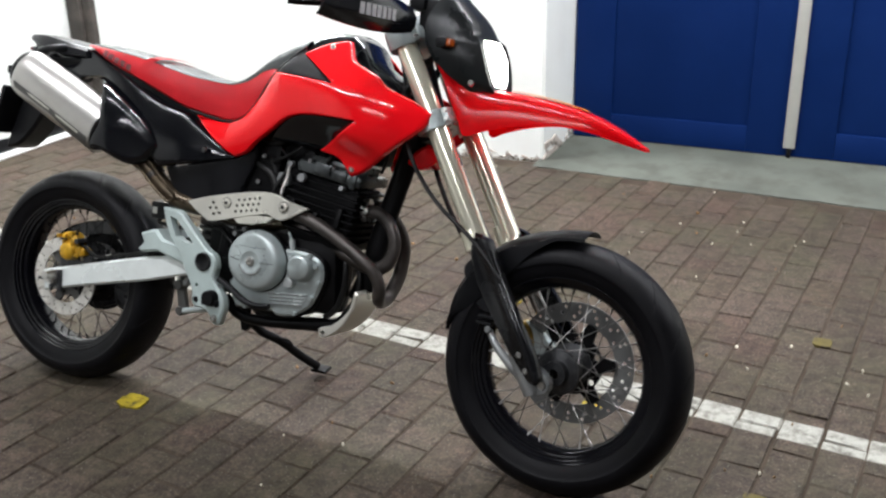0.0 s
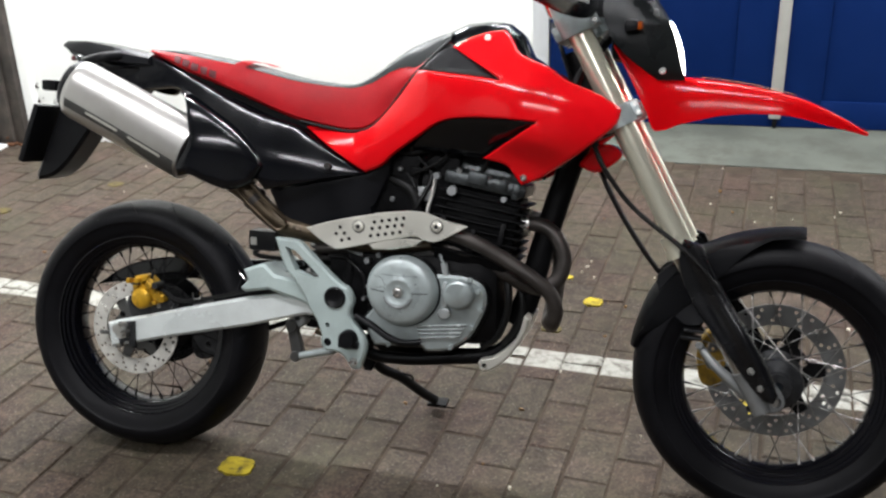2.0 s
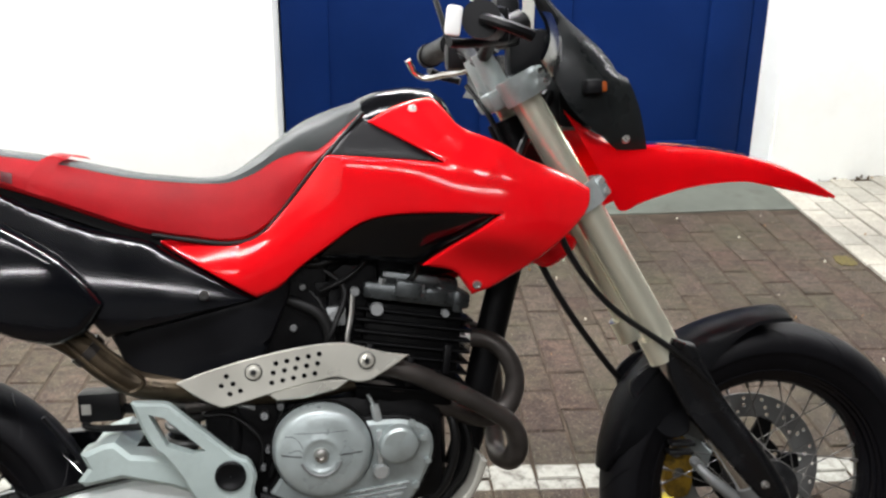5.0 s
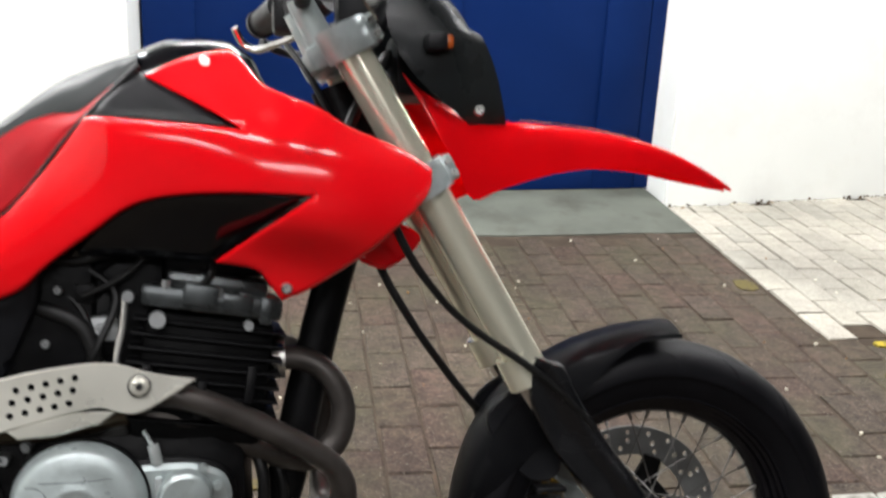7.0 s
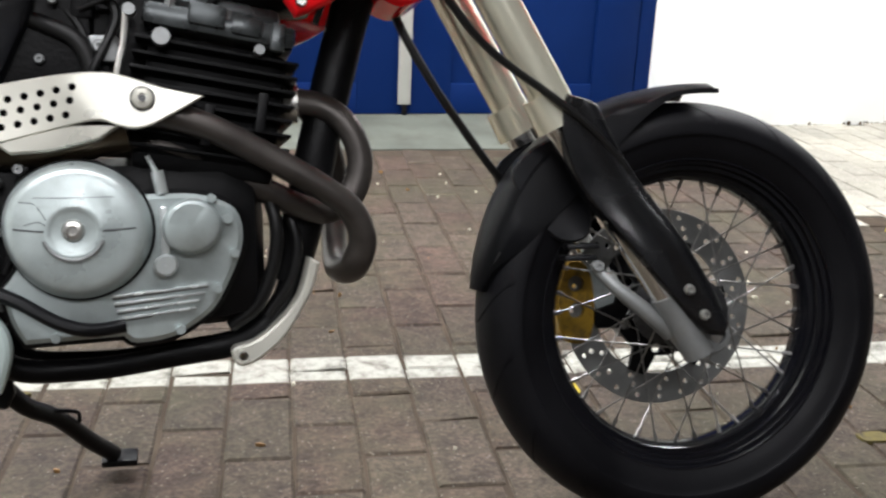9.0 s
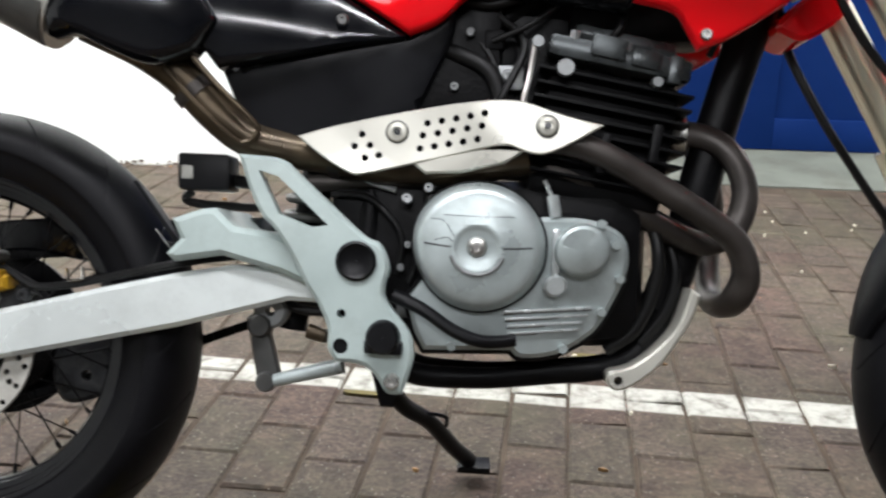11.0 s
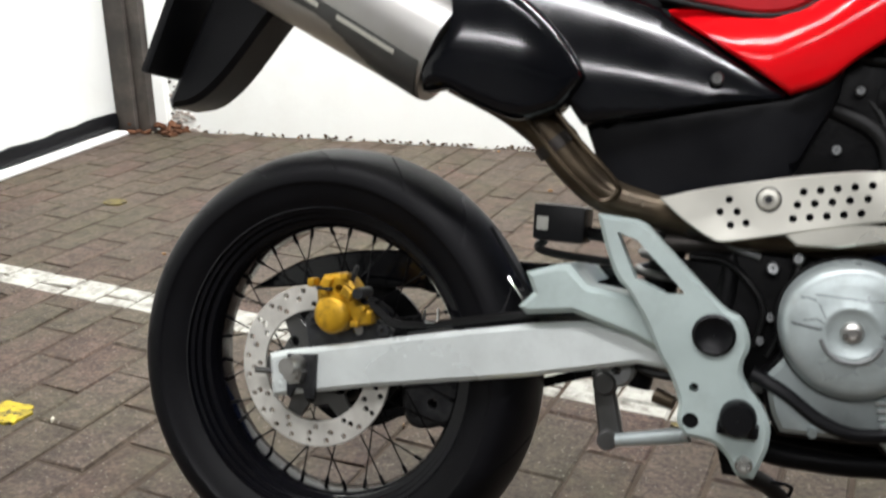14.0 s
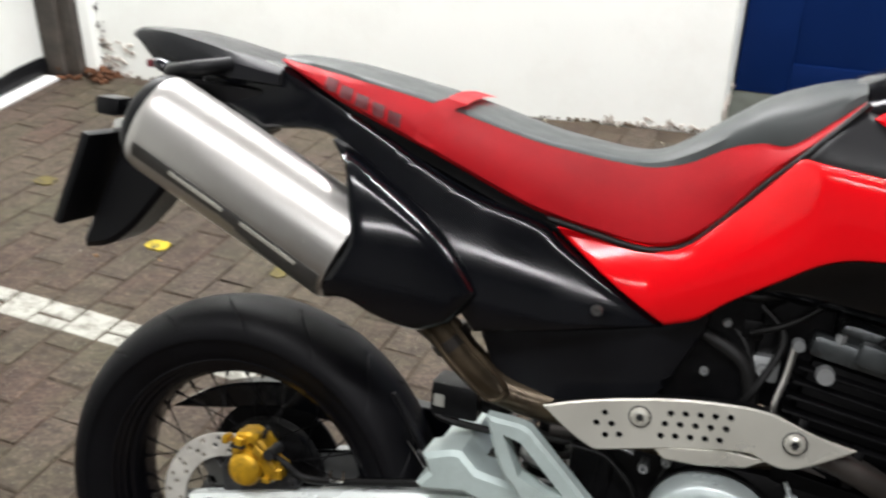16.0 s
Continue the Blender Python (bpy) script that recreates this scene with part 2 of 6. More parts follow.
ENGINE = mat("black_engine_paint", (0.003, 0.003, 0.0034), 0.42, spread=0.3, scale=25, grain=0.2, dirt=(0.010, 0.009, 0.008), dirt_amount=0.3, dirt_scale=22, spec=0.13)
FIN = mat("dull_black_fins", (0.0022, 0.0022, 0.0025), 0.5, spread=0.3, scale=25, grain=0.2, spec=0.10)
RIB = mat("polished_alloy_edge", (0.62, 0.66, 0.655), 0.22, metal=0.6, spread=0.06, scale=20)
GREYHEAD = mat("grey_cylinder_head", (0.065, 0.072, 0.073), 0.3, metal=0.6, spread=0.3, scale=25, dirt=(0.02, 0.02, 0.02), dirt_amount=0.5, dirt_scale=30)
BOLT = mat("zinc_bolt", (0.55, 0.55, 0.52), 0.3, metal=0.9, spread=0.1, scale=60)
CABLE = mat("black_cable_sheath", (0.006, 0.006, 0.006), 0.4, spread=0.1, spec=0.25)
STRIPE = mat("amber_crest_glint", (0.75, 0.28, 0.01), 0.25, spread=0.1)
AMBER = mat("amber_lens", (0.3, 0.06, 0.006), 0.15, spread=0.05, coat=0.5)
WHITEPLASTIC = mat("white_plastic", (0.75, 0.75, 0.73), 0.4, spread=0.05)
YELLOW = mat("worn_yellow_marking_paint", (0.36, 0.28, 0.02), 0.75, spread=0.4, scale=30, dirt=(0.05, 0.042, 0.025), dirt_amount=1.6, dirt_scale=45, grain=0.4, spec=0.2)
FAINT = mat("faded_yellow_marking_paint", (0.115, 0.094, 0.028), 0.75, spread=0.4, scale=30, dirt=(0.046, 0.037, 0.027), dirt_amount=1.7, dirt_scale=30, grain=0.4, spec=0.2)
WALL = mat("white_painted_render", (0.83, 0.85, 0.81), 0.75, spread=0.03, scale=1.5, grain=0.3, grain_scale=60, dirt=(0.6, 0.58, 0.52), dirt_amount=0.25, dirt_scale=2.2)
BARE = mat("broken_bare_plaster", (0.42, 0.38, 0.33), 0.85, spread=0.3, scale=25, grain=0.8, grain_scale=90, dirt=(0.15, 0.11, 0.09), dirt_amount=0.6, dirt_scale=20)
BLUE = mat("blue_door_paint", (0.0018, 0.0145, 0.082), 0.6, spread=0.08, scale=2.5, grain=0.12, grain_scale=120, dirt=(0.004, 0.021, 0.10), dirt_amount=0.25, dirt_scale=5, spec=0.1)
GREYBAR = mat("pale_grey_metal_strip", (0.42, 0.42, 0.38), 0.5, metal=0.2, spread=0.1)
POST = mat("weathered_grey_post", (0.055, 0.047, 0.04), 0.7, spread=0.45, scale=9, grain=0.5, grain_scale=60, dirt=(0.13, 0.11, 0.09), dirt_amount=0.5, dirt_scale=9)
CONCRETE = mat("grey_concrete", (0.10, 0.108, 0.09), 0.8, spread=0.25, scale=3, grain=0.5, grain_scale=120, dirt=(0.055, 0.052, 0.042), dirt_amount=0.7, dirt_scale=5, spec=0.2)
GROUT = mat("earth_filled_joints", (0.058, 0.045, 0.033), 0.95, spread=0.35, scale=9, grain=0.8, grain_scale=150, dirt=(0.020, 0.016, 0.012), dirt_amount=0.5, dirt_scale=7, spec=0.1)
CEIL = mat("grey_ceiling", (0.22, 0.22, 0.215), 0.85, spread=0.08, scale=1.0)
LINE = ((1.07, 0.520), -0.0527, 0.100)
BRICK = paving("brown_paving_brick", [(0.047, 0.0325, 0.0240), (0.056, 0.0375, 0.0285), (0.049, 0.0380, 0.0280), (0.058, 0.0425, 0.0325), (0.047, 0.0365, 0.0275)], LINE, 0.32, dust=(0.053, 0.0485, 0.029), contrast=1.1)
PALE = paving("pale_cream_paving", [(0.31, 0.295, 0.245), (0.34, 0.32, 0.27), (0.27, 0.26, 0.22)], None, 0.05, contrast=0.35)
DEBRIS = mat("brown_wall_foot_crumbs", (0.10, 0.075, 0.05), 0.9, spread=0.5, scale=40, grain=0.5, grain_scale=200, spec=0.1)
RUST = mat("rusty_brown_crumbs", (0.085, 0.040, 0.022), 0.9, spread=0.6, scale=40, grain=0.5, grain_scale=200, spec=0.1)
LITTER = mat("pale_litter", (0.6, 0.57, 0.45), 0.7, spread=0.2, scale=60)
LEAF = mat("dry_brown_leaf", (0.22, 0.12, 0.04), 0.7, spread=0.4, scale=60)
LAMP = glow("lit_headlamp_lens", (1.0, 0.97, 0.88), 14.0)
INK = mat("dark_printing", (0.11, 0.01, 0.014), 0.5, spread=0.05)
PALEINK = mat("pale_printing", (0.65, 0.65, 0.65), 0.5, spread=0.05)


# ---- mesh helpers ----
TUCK = {}  # how far each part of the motorcycle is drawn in towards its middle plane, more at the foot
# fit of the motorcycle's parts to the camera's view: at (x, z) of its side view, how far they shift along x,
# outwards-inwards and up
VIEW_FIT = [(0.589, 0.579, 0.002, 0.021, 0.007), (0.771, 0.59, 0.0, 0.001, 0.007), (0.693, 0.446, 0.0, 0.012, 0.003), (0.54, 0.416, 0.010, 0.006, 0.012),
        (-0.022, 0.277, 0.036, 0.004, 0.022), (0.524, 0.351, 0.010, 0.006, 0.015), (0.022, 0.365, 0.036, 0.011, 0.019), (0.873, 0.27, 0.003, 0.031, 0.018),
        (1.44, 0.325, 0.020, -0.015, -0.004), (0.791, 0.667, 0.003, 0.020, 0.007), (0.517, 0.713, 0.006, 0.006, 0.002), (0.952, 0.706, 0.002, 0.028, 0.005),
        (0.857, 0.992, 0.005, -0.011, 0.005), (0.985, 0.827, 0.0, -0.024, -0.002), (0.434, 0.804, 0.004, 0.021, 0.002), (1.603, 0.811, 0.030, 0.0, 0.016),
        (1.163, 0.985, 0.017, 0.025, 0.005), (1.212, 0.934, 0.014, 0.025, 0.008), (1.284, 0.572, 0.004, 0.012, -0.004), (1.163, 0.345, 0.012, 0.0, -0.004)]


# body panels that keep their own curve, and what turns with the front fork
RIGID = {"tail_cover", "muffler_guard", "lower_side_cover", "seat_pan", "headlamp_cowl", "fork_leg", "muffler"}
STEERED = {"fork_leg", "crest_glint", "front_axle", "lower_fork_clamp", "upper_fork_clamp", "fork_guard", "front_mudguard", "mudguard_stay", "front_brake_caliper", "fork_foot_strut",
           "hose_guide", "high_mudguard", "headlamp_cowl", "front_indicator", "handlebar", "instrument_pod"}
HEAD = Vector((1.105, 0, 0.80))
STEER = Matrix.Translation(HEAD) @ Matrix.Rotation(radians(-3.0), 4, Vector((-0.479, 0, 0.878))) @ Matrix.Translation(-HEAD)


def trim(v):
    """Moves one point of the motorcycle by the view fit of the places round it."""
    w = [1 / ((v.x - q[0]) ** 2 + (v.z - q[1]) ** 2 + 0.004) ** 2 for q in VIEW_FIT]
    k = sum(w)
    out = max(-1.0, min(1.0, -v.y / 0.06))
    return Vector([sum(a * q[i] for a, q in zip(w, VIEW_FIT)) / k * f for i, f in ((2, 1), (3, out), (4, 1))])



def part(name, bm, material, parent=None, label="", smooth=True, weld=0.0):
    if weld:
        bmesh.ops.remove_doubles(bm, verts=bm.verts, dist=weld)
    bmesh.ops.recalc_face_normals(bm, faces=bm.faces)
    if parent is not None and parent.name in TUCK:
        bm.verts.ensure_lookup_table()
        if parent.name == "motorcycle":
            lo, hi = ([f(v.co[i] for v in bm.verts) for i in range(3)] for f in (min, max))
            cy, cz = (lo[1] + hi[1]) / 2, (lo[2] + hi[2]) / 2
            move = 0.0 if abs(cy) < 0.02 else -math.copysign(max(0.0, 0.052 - 0.0616 * cz), cy)
        else:
            move = TUCK[parent.name]
        for v in bm.verts:
            v.co.y += move
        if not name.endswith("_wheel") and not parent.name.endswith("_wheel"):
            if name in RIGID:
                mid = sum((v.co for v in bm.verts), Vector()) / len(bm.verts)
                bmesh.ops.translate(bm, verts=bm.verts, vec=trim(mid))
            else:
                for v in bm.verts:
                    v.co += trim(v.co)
            if name in STEERED or parent.name in STEERED:
                bmesh.ops.transform(bm, matrix=STEER, verts=bm.verts)
    else:
        move = None
    me = bpy.data.meshes.new(name)
    bm.to_mesh(me)
    bm.free()
    me.materials.append(material)
    if smooth:
        me.polygons.foreach_set("use_smooth", [True] * len(me.polygons))
        me.set_sharp_from_angle(angle=radians(38))
    ob = new(name, me)
    if parent:
        ob.parent = parent
    if move is not None and ob.name not in TUCK:
        TUCK[ob.name] = move
        if name in STEERED or parent.name in STEERED:
            STEERED.add(ob.name)
    if label:
        ob["label"] = label
    return ob


def box(bm, x0, x1, y0, y1, z0, z1, bevel=0.0, m=None):
    r = bmesh.ops.create_cube(bm, size=1)
    vs = r["verts"]
    for v in vs:
        v.co = Vector((x0 + (v.co.x + 0.5) * (x1 - x0), y0 + (v.co.y + 0.5) * (y1 - y0), z0 + (v.co.z + 0.5) * (z1 - z0)))
    if bevel:
        es = list({e for v in vs for e in v.link_edges})
        vs = [v for f in bmesh.ops.bevel(bm, geom=es, offset=bevel, segments=2, affect="EDGES", profile=0.6)["faces"] for v in f.verts] + [v for v in vs if v.is_valid]
    if m is not None:
        bmesh.ops.transform(bm, matrix=m, verts=list(set(vs)))
    return bm


def rod(bm, a, b, r, r2=None, seg=16):
    a, b = Vector(a), Vector(b)
    d = b - a
    m = Matrix.Translation((a + b) / 2) @ d.to_track_quat("Z", "Y").to_matrix().to_4x4()
    bmesh.ops.create_cone(bm, cap_ends=True, segments=seg, radius1=r, radius2=r if r2 is None else r2, depth=d.length, matrix=m)
    return bm


def catmull(pts, n=6, closed=False):
    pts = [Vector(p) for p in pts]
    k = len(pts)
    out = []
    for i in range(k if closed else k - 1):
        p0 = pts[(i - 1) % k] if closed or i > 0 else pts[0] * 2 - pts[1]
        p1, p2 = pts[i], pts[(i + 1) % k]
        p3 = pts[(i + 2) % k] if closed or i + 2 < k else p2 * 2 - p1
        for j in range(n):
            t = j / n
            out.append(0.5 * ((2 * p1) + (p2 - p0) * t + (2 * p0 - 5 * p1 + 4 * p2 - p3) * t * t + (3 * p1 - p0 - 3 * p2 + p3) * t ** 3))
    if not closed:
        out.append(pts[-1])
    return out


def outline(pts, sharp, n=5):
    """A closed outline through the points, smooth but for the corners whose indices are in sharp."""
    k = len(pts)
    sharp = sorted(sharp)
    if not sharp:
        return [(v.x, v.y) for v in catmull([(x, z, 0) for x, z in pts], n, True)]
    out = []
    for a, b in zip(sharp, sharp[1:] + [sharp[0] + k]):
        run = [(*pts[i % k], 0) for i in range(a, b + 1)]
        c = catmull(run, n) if len(run) > 2 else [Vector(run[0]), Vector(run[1])]
        out += c[:-1]
    return [(v.x, v.y) for v in out]


def tube(bm, pts, r, seg=12, n=6, smooth=True):
    path = catmull(pts, n) if smooth and len(pts) > 2 else [Vector(p) for p in pts]
    rings, up = [], Vector((0.13, 0.97, 0.21)).normalized()
    for i, p in enumerate(path):
        d = (path[min(i + 1, len(path) - 1)] - path[max(i - 1, 0)]).normalized()
        u = (up - d * up.dot(d)).normalized()
        up = u
        w = d.cross(u)
        rr = r if isinstance(r, (int, float)) else r[0] + (r[1] - r[0]) * i / (len(path) - 1)
        rings.append([bm.verts.new(p + (u * math.cos(a) + w * math.sin(a)) * rr) for a in [2 * math.pi * k / seg for k in range(seg)]])
    for a, b in zip(rings, rings[1:]):
        for k in range(seg):
            bm.faces.new((a[k], a[(k + 1) % seg], b[(k + 1) % seg], b[k]))
    bm.faces.new(rings[0][::-1])
    bm.faces.new(rings[-1])
    return bm


def loft(bm, rings, cap=True, closed=True):
    rows = [[bm.verts.new(p) for p in ring] for ring in rings]
    for a, b in zip(rows, rows[1:]):
        k = len(a)
        for i in range(k if closed else k - 1):
            bm.faces.new((a[i], a[(i + 1) % k], b[(i + 1) % k], b[i]))
    if cap and closed:
        bm.faces.new(rows[0][::-1])
        bm.faces.new(rows[-1])
    return bm


def lathe(bm, prof, seg=64, closed=True, c=(0, 0, 0), m=None):
    """Turns a profile of (radius, y) about the y axis through c."""
    rows = []
    for i in range(seg):
        a = 2 * math.pi * i / seg
        ps = [Vector((c[0] + r * math.cos(a), c[1] + y, c[2] + r * math.sin(a))) for r, y in prof]
        rows.append([bm.verts.new(m @ p if m else p) for p in ps])
    k = len(prof)
    for i in range(seg):
        a, b = rows[i], rows[(i + 1) % seg]
        for j in range(k if closed else k - 1):
            bm.faces.new((a[j], a[(j + 1) % k], b[(j + 1) % k], b[j]))
    return bm


def inside(p, poly):
    x, z = p
    hit = False
    for (x1, z1), (x2, z2) in zip(poly, poly[1:] + poly[:1]):
        if (z1 > z) != (z2 > z) and x < (x2 - x1) * (z - z1) / (z2 - z1) + x1:
            hit = not hit
    return hit


def circle(x, z, r, n=16):
    return [(x + r * math.cos(2 * math.pi * i / n), z + r * math.sin(2 * math.pi * i / n)) for i in range(n)]


def shrink(poly, d):
    """The outline moved inwards by d."""
    area = sum(x1 * z2 - x2 * z1 for (x1, z1), (x2, z2) in zip(poly, poly[1:] + poly[:1]))
    s = 1 if area > 0 else -1
    out = []
    k = len(poly)
    for i in range(k):
        a, b, c = (Vector(poly[j % k]) for j in (i - 1, i, i + 1))
        u, v = (b - a).normalized(), (c - b).normalized()
        n1, n2 = Vector((-u.y, u.x)) * s, Vector((-v.y, v.x)) * s
        nn = n1 + n2
        nn = nn.normalized() if nn.length > 1e-6 else n1
        out.append(tuple(b + nn * d / max(0.5, nn.dot(n1))))
    return out


def plate(bm, poly, y0, y1, holes=(), chamfer=0.0015):
    """A plate of the given outline in the x-z plane, from y0 (seen side) to y1, pierced by holes, its seen edge chamfered."""
    from mathutils.geometry import delaunay_2d_cdt
    poly = [tuple(p) for p in poly]
    front = shrink(poly, chamfer) if chamfer else poly
    loops = [front] + [list(h) for h in holes]
    vs, es = [], []
    for lp in loops:
        s = len(vs)
        vs += [Vector(p) for p in lp]
        es += [(s + i, s + (i + 1) % len(lp)) for i in range(len(lp))]
    v2, _, faces, *_ = delaunay_2d_cdt(vs, es, [], 0, 1e-7)
    keep = []
    for f in faces:
        c = sum((v2[i] for i in f), Vector((0, 0))) / len(f)
        if inside(c, loops[0]) and not any(inside(c, h) for h in loops[1:]):
            keep.append(f)
    a = [bm.verts.new((p.x, y0, p.y)) for p in v2]
    b = [bm.verts.new((p.x, y1, p.y)) for p in v2]
    count = {}
    for f in keep:
        bm.faces.new([a[i] for i in f])
        bm.faces.new([b[i] for i in reversed(f)])
        for i, j in zip(f, list(f[1:]) + [f[0]]):
            count.setdefault(frozenset((i, j)), []).append((i, j))
    for e in count.values():
        if len(e) == 1:
            i, j = e[0]
            bm.faces.new((a[j], a[i], b[i], b[j]))
    for v in a + b:
        if not v.link_faces:
            bm.verts.remove(v)
    if chamfer:
        s = 1 if y1 > y0 else -1
        ring0 = [bm.verts.new((x, y0 + 0.0002 * s, z)) for x, z in front]
        ring1 = [bm.verts.new((x, y0 + chamfer * s, z)) for x, z in poly]
        ring2 = [bm.verts.new((x, y1, z)) for x, z in poly]
        k = len(poly)
        for p, q in ((ring0, ring1), (ring1, ring2)):
            for i in range(k):
                bm.faces.new((p[i], p[(i + 1) % k], q[(i + 1) % k], q[i]))
    return bm


def field(ctrl):
    """A smooth height over the x-z plane through a few guide points (x, z, y)."""
    mx, mz = sum(c[0] for c in ctrl) / len(ctrl), sum(c[1] for c in ctrl) / len(ctrl)

    def terms(x, z):
        u, v = (x - mx) * 5, (z - mz) * 5
        return [1, u, v, u * u, u * v, v * v] + ([u ** 3, u * u * v, u * v * v, v ** 3] if len(ctrl) > 12 else [])
    a = np.array([terms(x, z) for x, z, _ in ctrl])
    b = np.array([y for _, _, y in ctrl])
    ridge = np.diag([0.0] * 3 + [0.02] * (a.shape[1] - 3))
    k = np.linalg.solve(a.T @ a + ridge + 1e-9 * np.eye(a.shape[1]), a.T @ b)
    return lambda x, z: float(np.dot(terms(x, z), k))


def panel(bm, poly, height, depth=0.02, r=0.008, step=0.014, side=1):
    """A moulded shell: the outline filled with a curved skin at y = height(x, z), its rim rolled inwards by r and carried back by depth."""
    from mathutils.geometry import delaunay_2d_cdt
    poly = [tuple(p) for p in poly]
    dense = []
    for (x1, z1), (x2, z2) in zip(poly, poly[1:] + poly[:1]):
        k = max(1, round(math.hypot(x2 - x1, z2 - z1) / step))
        dense += [(x1 + (x2 - x1) * i / k, z1 + (z2 - z1) * i / k) for i in range(k)]
    inner = shrink(dense, r * 0.5)
    inner2 = shrink(dense, r * 1.1)
    vs = [Vector(p) for p in dense]
    k = len(dense)
    es = [(i, (i + 1) % k) for i in range(k)]

    def gap(x, z):
        best = 1e9
        for (x1, z1), (x2, z2) in zip(dense, dense[1:] + dense[:1]):
            dx, dz = x2 - x1, z2 - z1
            t = max(0, min(1, ((x - x1) * dx + (z - z1) * dz) / (dx * dx + dz * dz + 1e-12)))
            best = min(best, (x - x1 - t * dx) ** 2 + (z - z1 - t * dz) ** 2)
        return math.sqrt(best)
    for ring in (inner, inner2):
        for p in ring:
            if inside(p, dense) and gap(*p) > r * 0.4:
                vs.append(Vector(p))
    xs, zs = [p[0] for p in dense], [p[1] for p in dense]
    x = min(xs)
    row = 0
    while x < max(xs):
        z = min(zs) + (step / 2 if row % 2 else 0)
        while z < max(zs):
            if inside((x, z), dense) and gap(x, z) > r * 1.5:
                vs.append(Vector((x, z)))
            z += step
        x += step * 0.87
        row += 1
    v2, _, faces, *_ = delaunay_2d_cdt(vs, es, [], 0, 1e-7)
    top = []
    for p in v2:
        d = min(gap(p.x, p.y), r)
        drop = r - math.sqrt(max(0, r * r - (r - d) ** 2))
        top.append(bm.verts.new((p.x, (height(p.x, p.y) + drop) * side, p.y)))
    for f in faces:
        c = sum((v2[i] for i in f), Vector((0, 0))) / len(f)
        if inside(c, dense):
            bm.faces.new([top[i] for i in f])
    back = [bm.verts.new((p[0], (height(*p) + r + depth) * side, p[1])) for p in dense]
    for i in range(k):
        bm.faces.new((top[i], top[(i + 1) % k], back[(i + 1) % k], back[i]))
    for v in top:
        if not v.link_faces:
            bm.verts.remove(v)
    return bm


def screw(bm, x, y, z, r=0.007, h=0.005):
    """A domed socket screw that faces the y- side."""
    lathe(bm, [(0.0004, y - h * 0.45), (r * 0.35, y - h * 0.45), (r * 0.4, y - h), (r * 0.75, y - h), (r, y - h * 0.5), (r, y), (0.0004, y)], 14, False, (x, 0, z))
    return bm


# ---- the yard ----
SLOPE = radians(-3.02)
ground_bm = bmesh.new()
box(ground_bm, -400, 400, -400, 400, -0.3, -0.0026)
ground = tagged(part("ground", ground_bm, GROUT, smooth=False), "brown earth-filled ground under the paving bricks", "ground", kind="structure")

WALL_Y, WALL_K = 2.405, 0.117


def wall_at(x):
    return WALL_Y + WALL_K * x


wall_turn = Matrix.Translation((0, WALL_Y, 0)) @ Matrix.Rotation(math.atan(WALL_K), 4, "Z")
DOOR_L, DOOR_R, TOP = 0.512, 2.722, 3.1


def block(name, plan, z0, z1, material, label, category="wall", bevel=0.010):
    """A piece of wall or floor: its plan raised from z0 to z1, edges rounded off."""
    bm = bmesh.new()
    low, high = [[bm.verts.new((x, y, z)) for x, y in plan] for z in (z0, z1)]
    bm.faces.new(low)
    bm.faces.new(high)
    for i in range(len(plan)):
        j = (i + 1) % len(plan)
        bm.faces.new((low[i], low[j], high[j], high[i]))
    bmesh.ops.bevel(bm, geom=bm.edges[:], offset=bevel, segments=2, affect="EDGES")
    return tagged(part(name, bm, material), label, category, kind="structure")


block("wall_north", [(-2.9, wall_at(-2.9)), (DOOR_L, wall_at(DOOR_L)), (DOOR_L + 0.003, 3.3), (-2.9, 3.3)], -0.1, TOP, WALL, "white painted rendered wall with dirty foot")
block("wall_north_east", [(DOOR_R, wall_at(DOOR_R)), (7.4, wall_at(7.4)), (7.4, 3.8), (DOOR_R + 0.012, 3.8)], -0.1, TOP, WALL, "white painted rendered wall beside a blue door")
block("wall_over_door", [(DOOR_L + 0.001, wall_at(DOOR_L) + 0.004), (DOOR_R - 0.001, wall_at(DOOR_R) + 0.004), (DOOR_R - 0.001, 3.3), (DOOR_L + 0.001, 3.3)], 2.35, TOP, WALL, "white painted wall over the blue door")
block("wall_west", [(-3.1, -6.0), (-2.92, -6.0), (-2.92, 2.9), (-3.1, 2.9)], 0, TOP, WALL, "unseen plain white wall added to close the yard")
block("wall_east", [(7.2, -6.2), (7.4, -6.2), (7.4, 3.2), (7.2, 3.2)], -0.1, TOP, CEIL, "unseen plain pale wall added to close the yard")
block("wall_south", [(-3.1, -6.2), (7.4, -6.2), (7.4, -6.0), (-3.1, -6.0)], -0.1, TOP, CEIL, "unseen plain pale wall added to close the yard")
block("ceiling", [(-3.1, -6.2), (7.4, -6.2), (7.4, 3.8), (-3.1, 3.8)], TOP, TOP + 0.15, CEIL, "unseen plain pale ceiling added over the yard", "ceiling")

# blue double door in its recess
door = tagged(new("door_1"), "closed blue painted double door with pale cover strip", "door", kind="structure")
door_turn = Matrix.Translation((0, 2.858, 0)) @ Matrix.Rotation(math.atan(0.028), 4, "Z")
bar_x, SILL = 1.602, 0.036


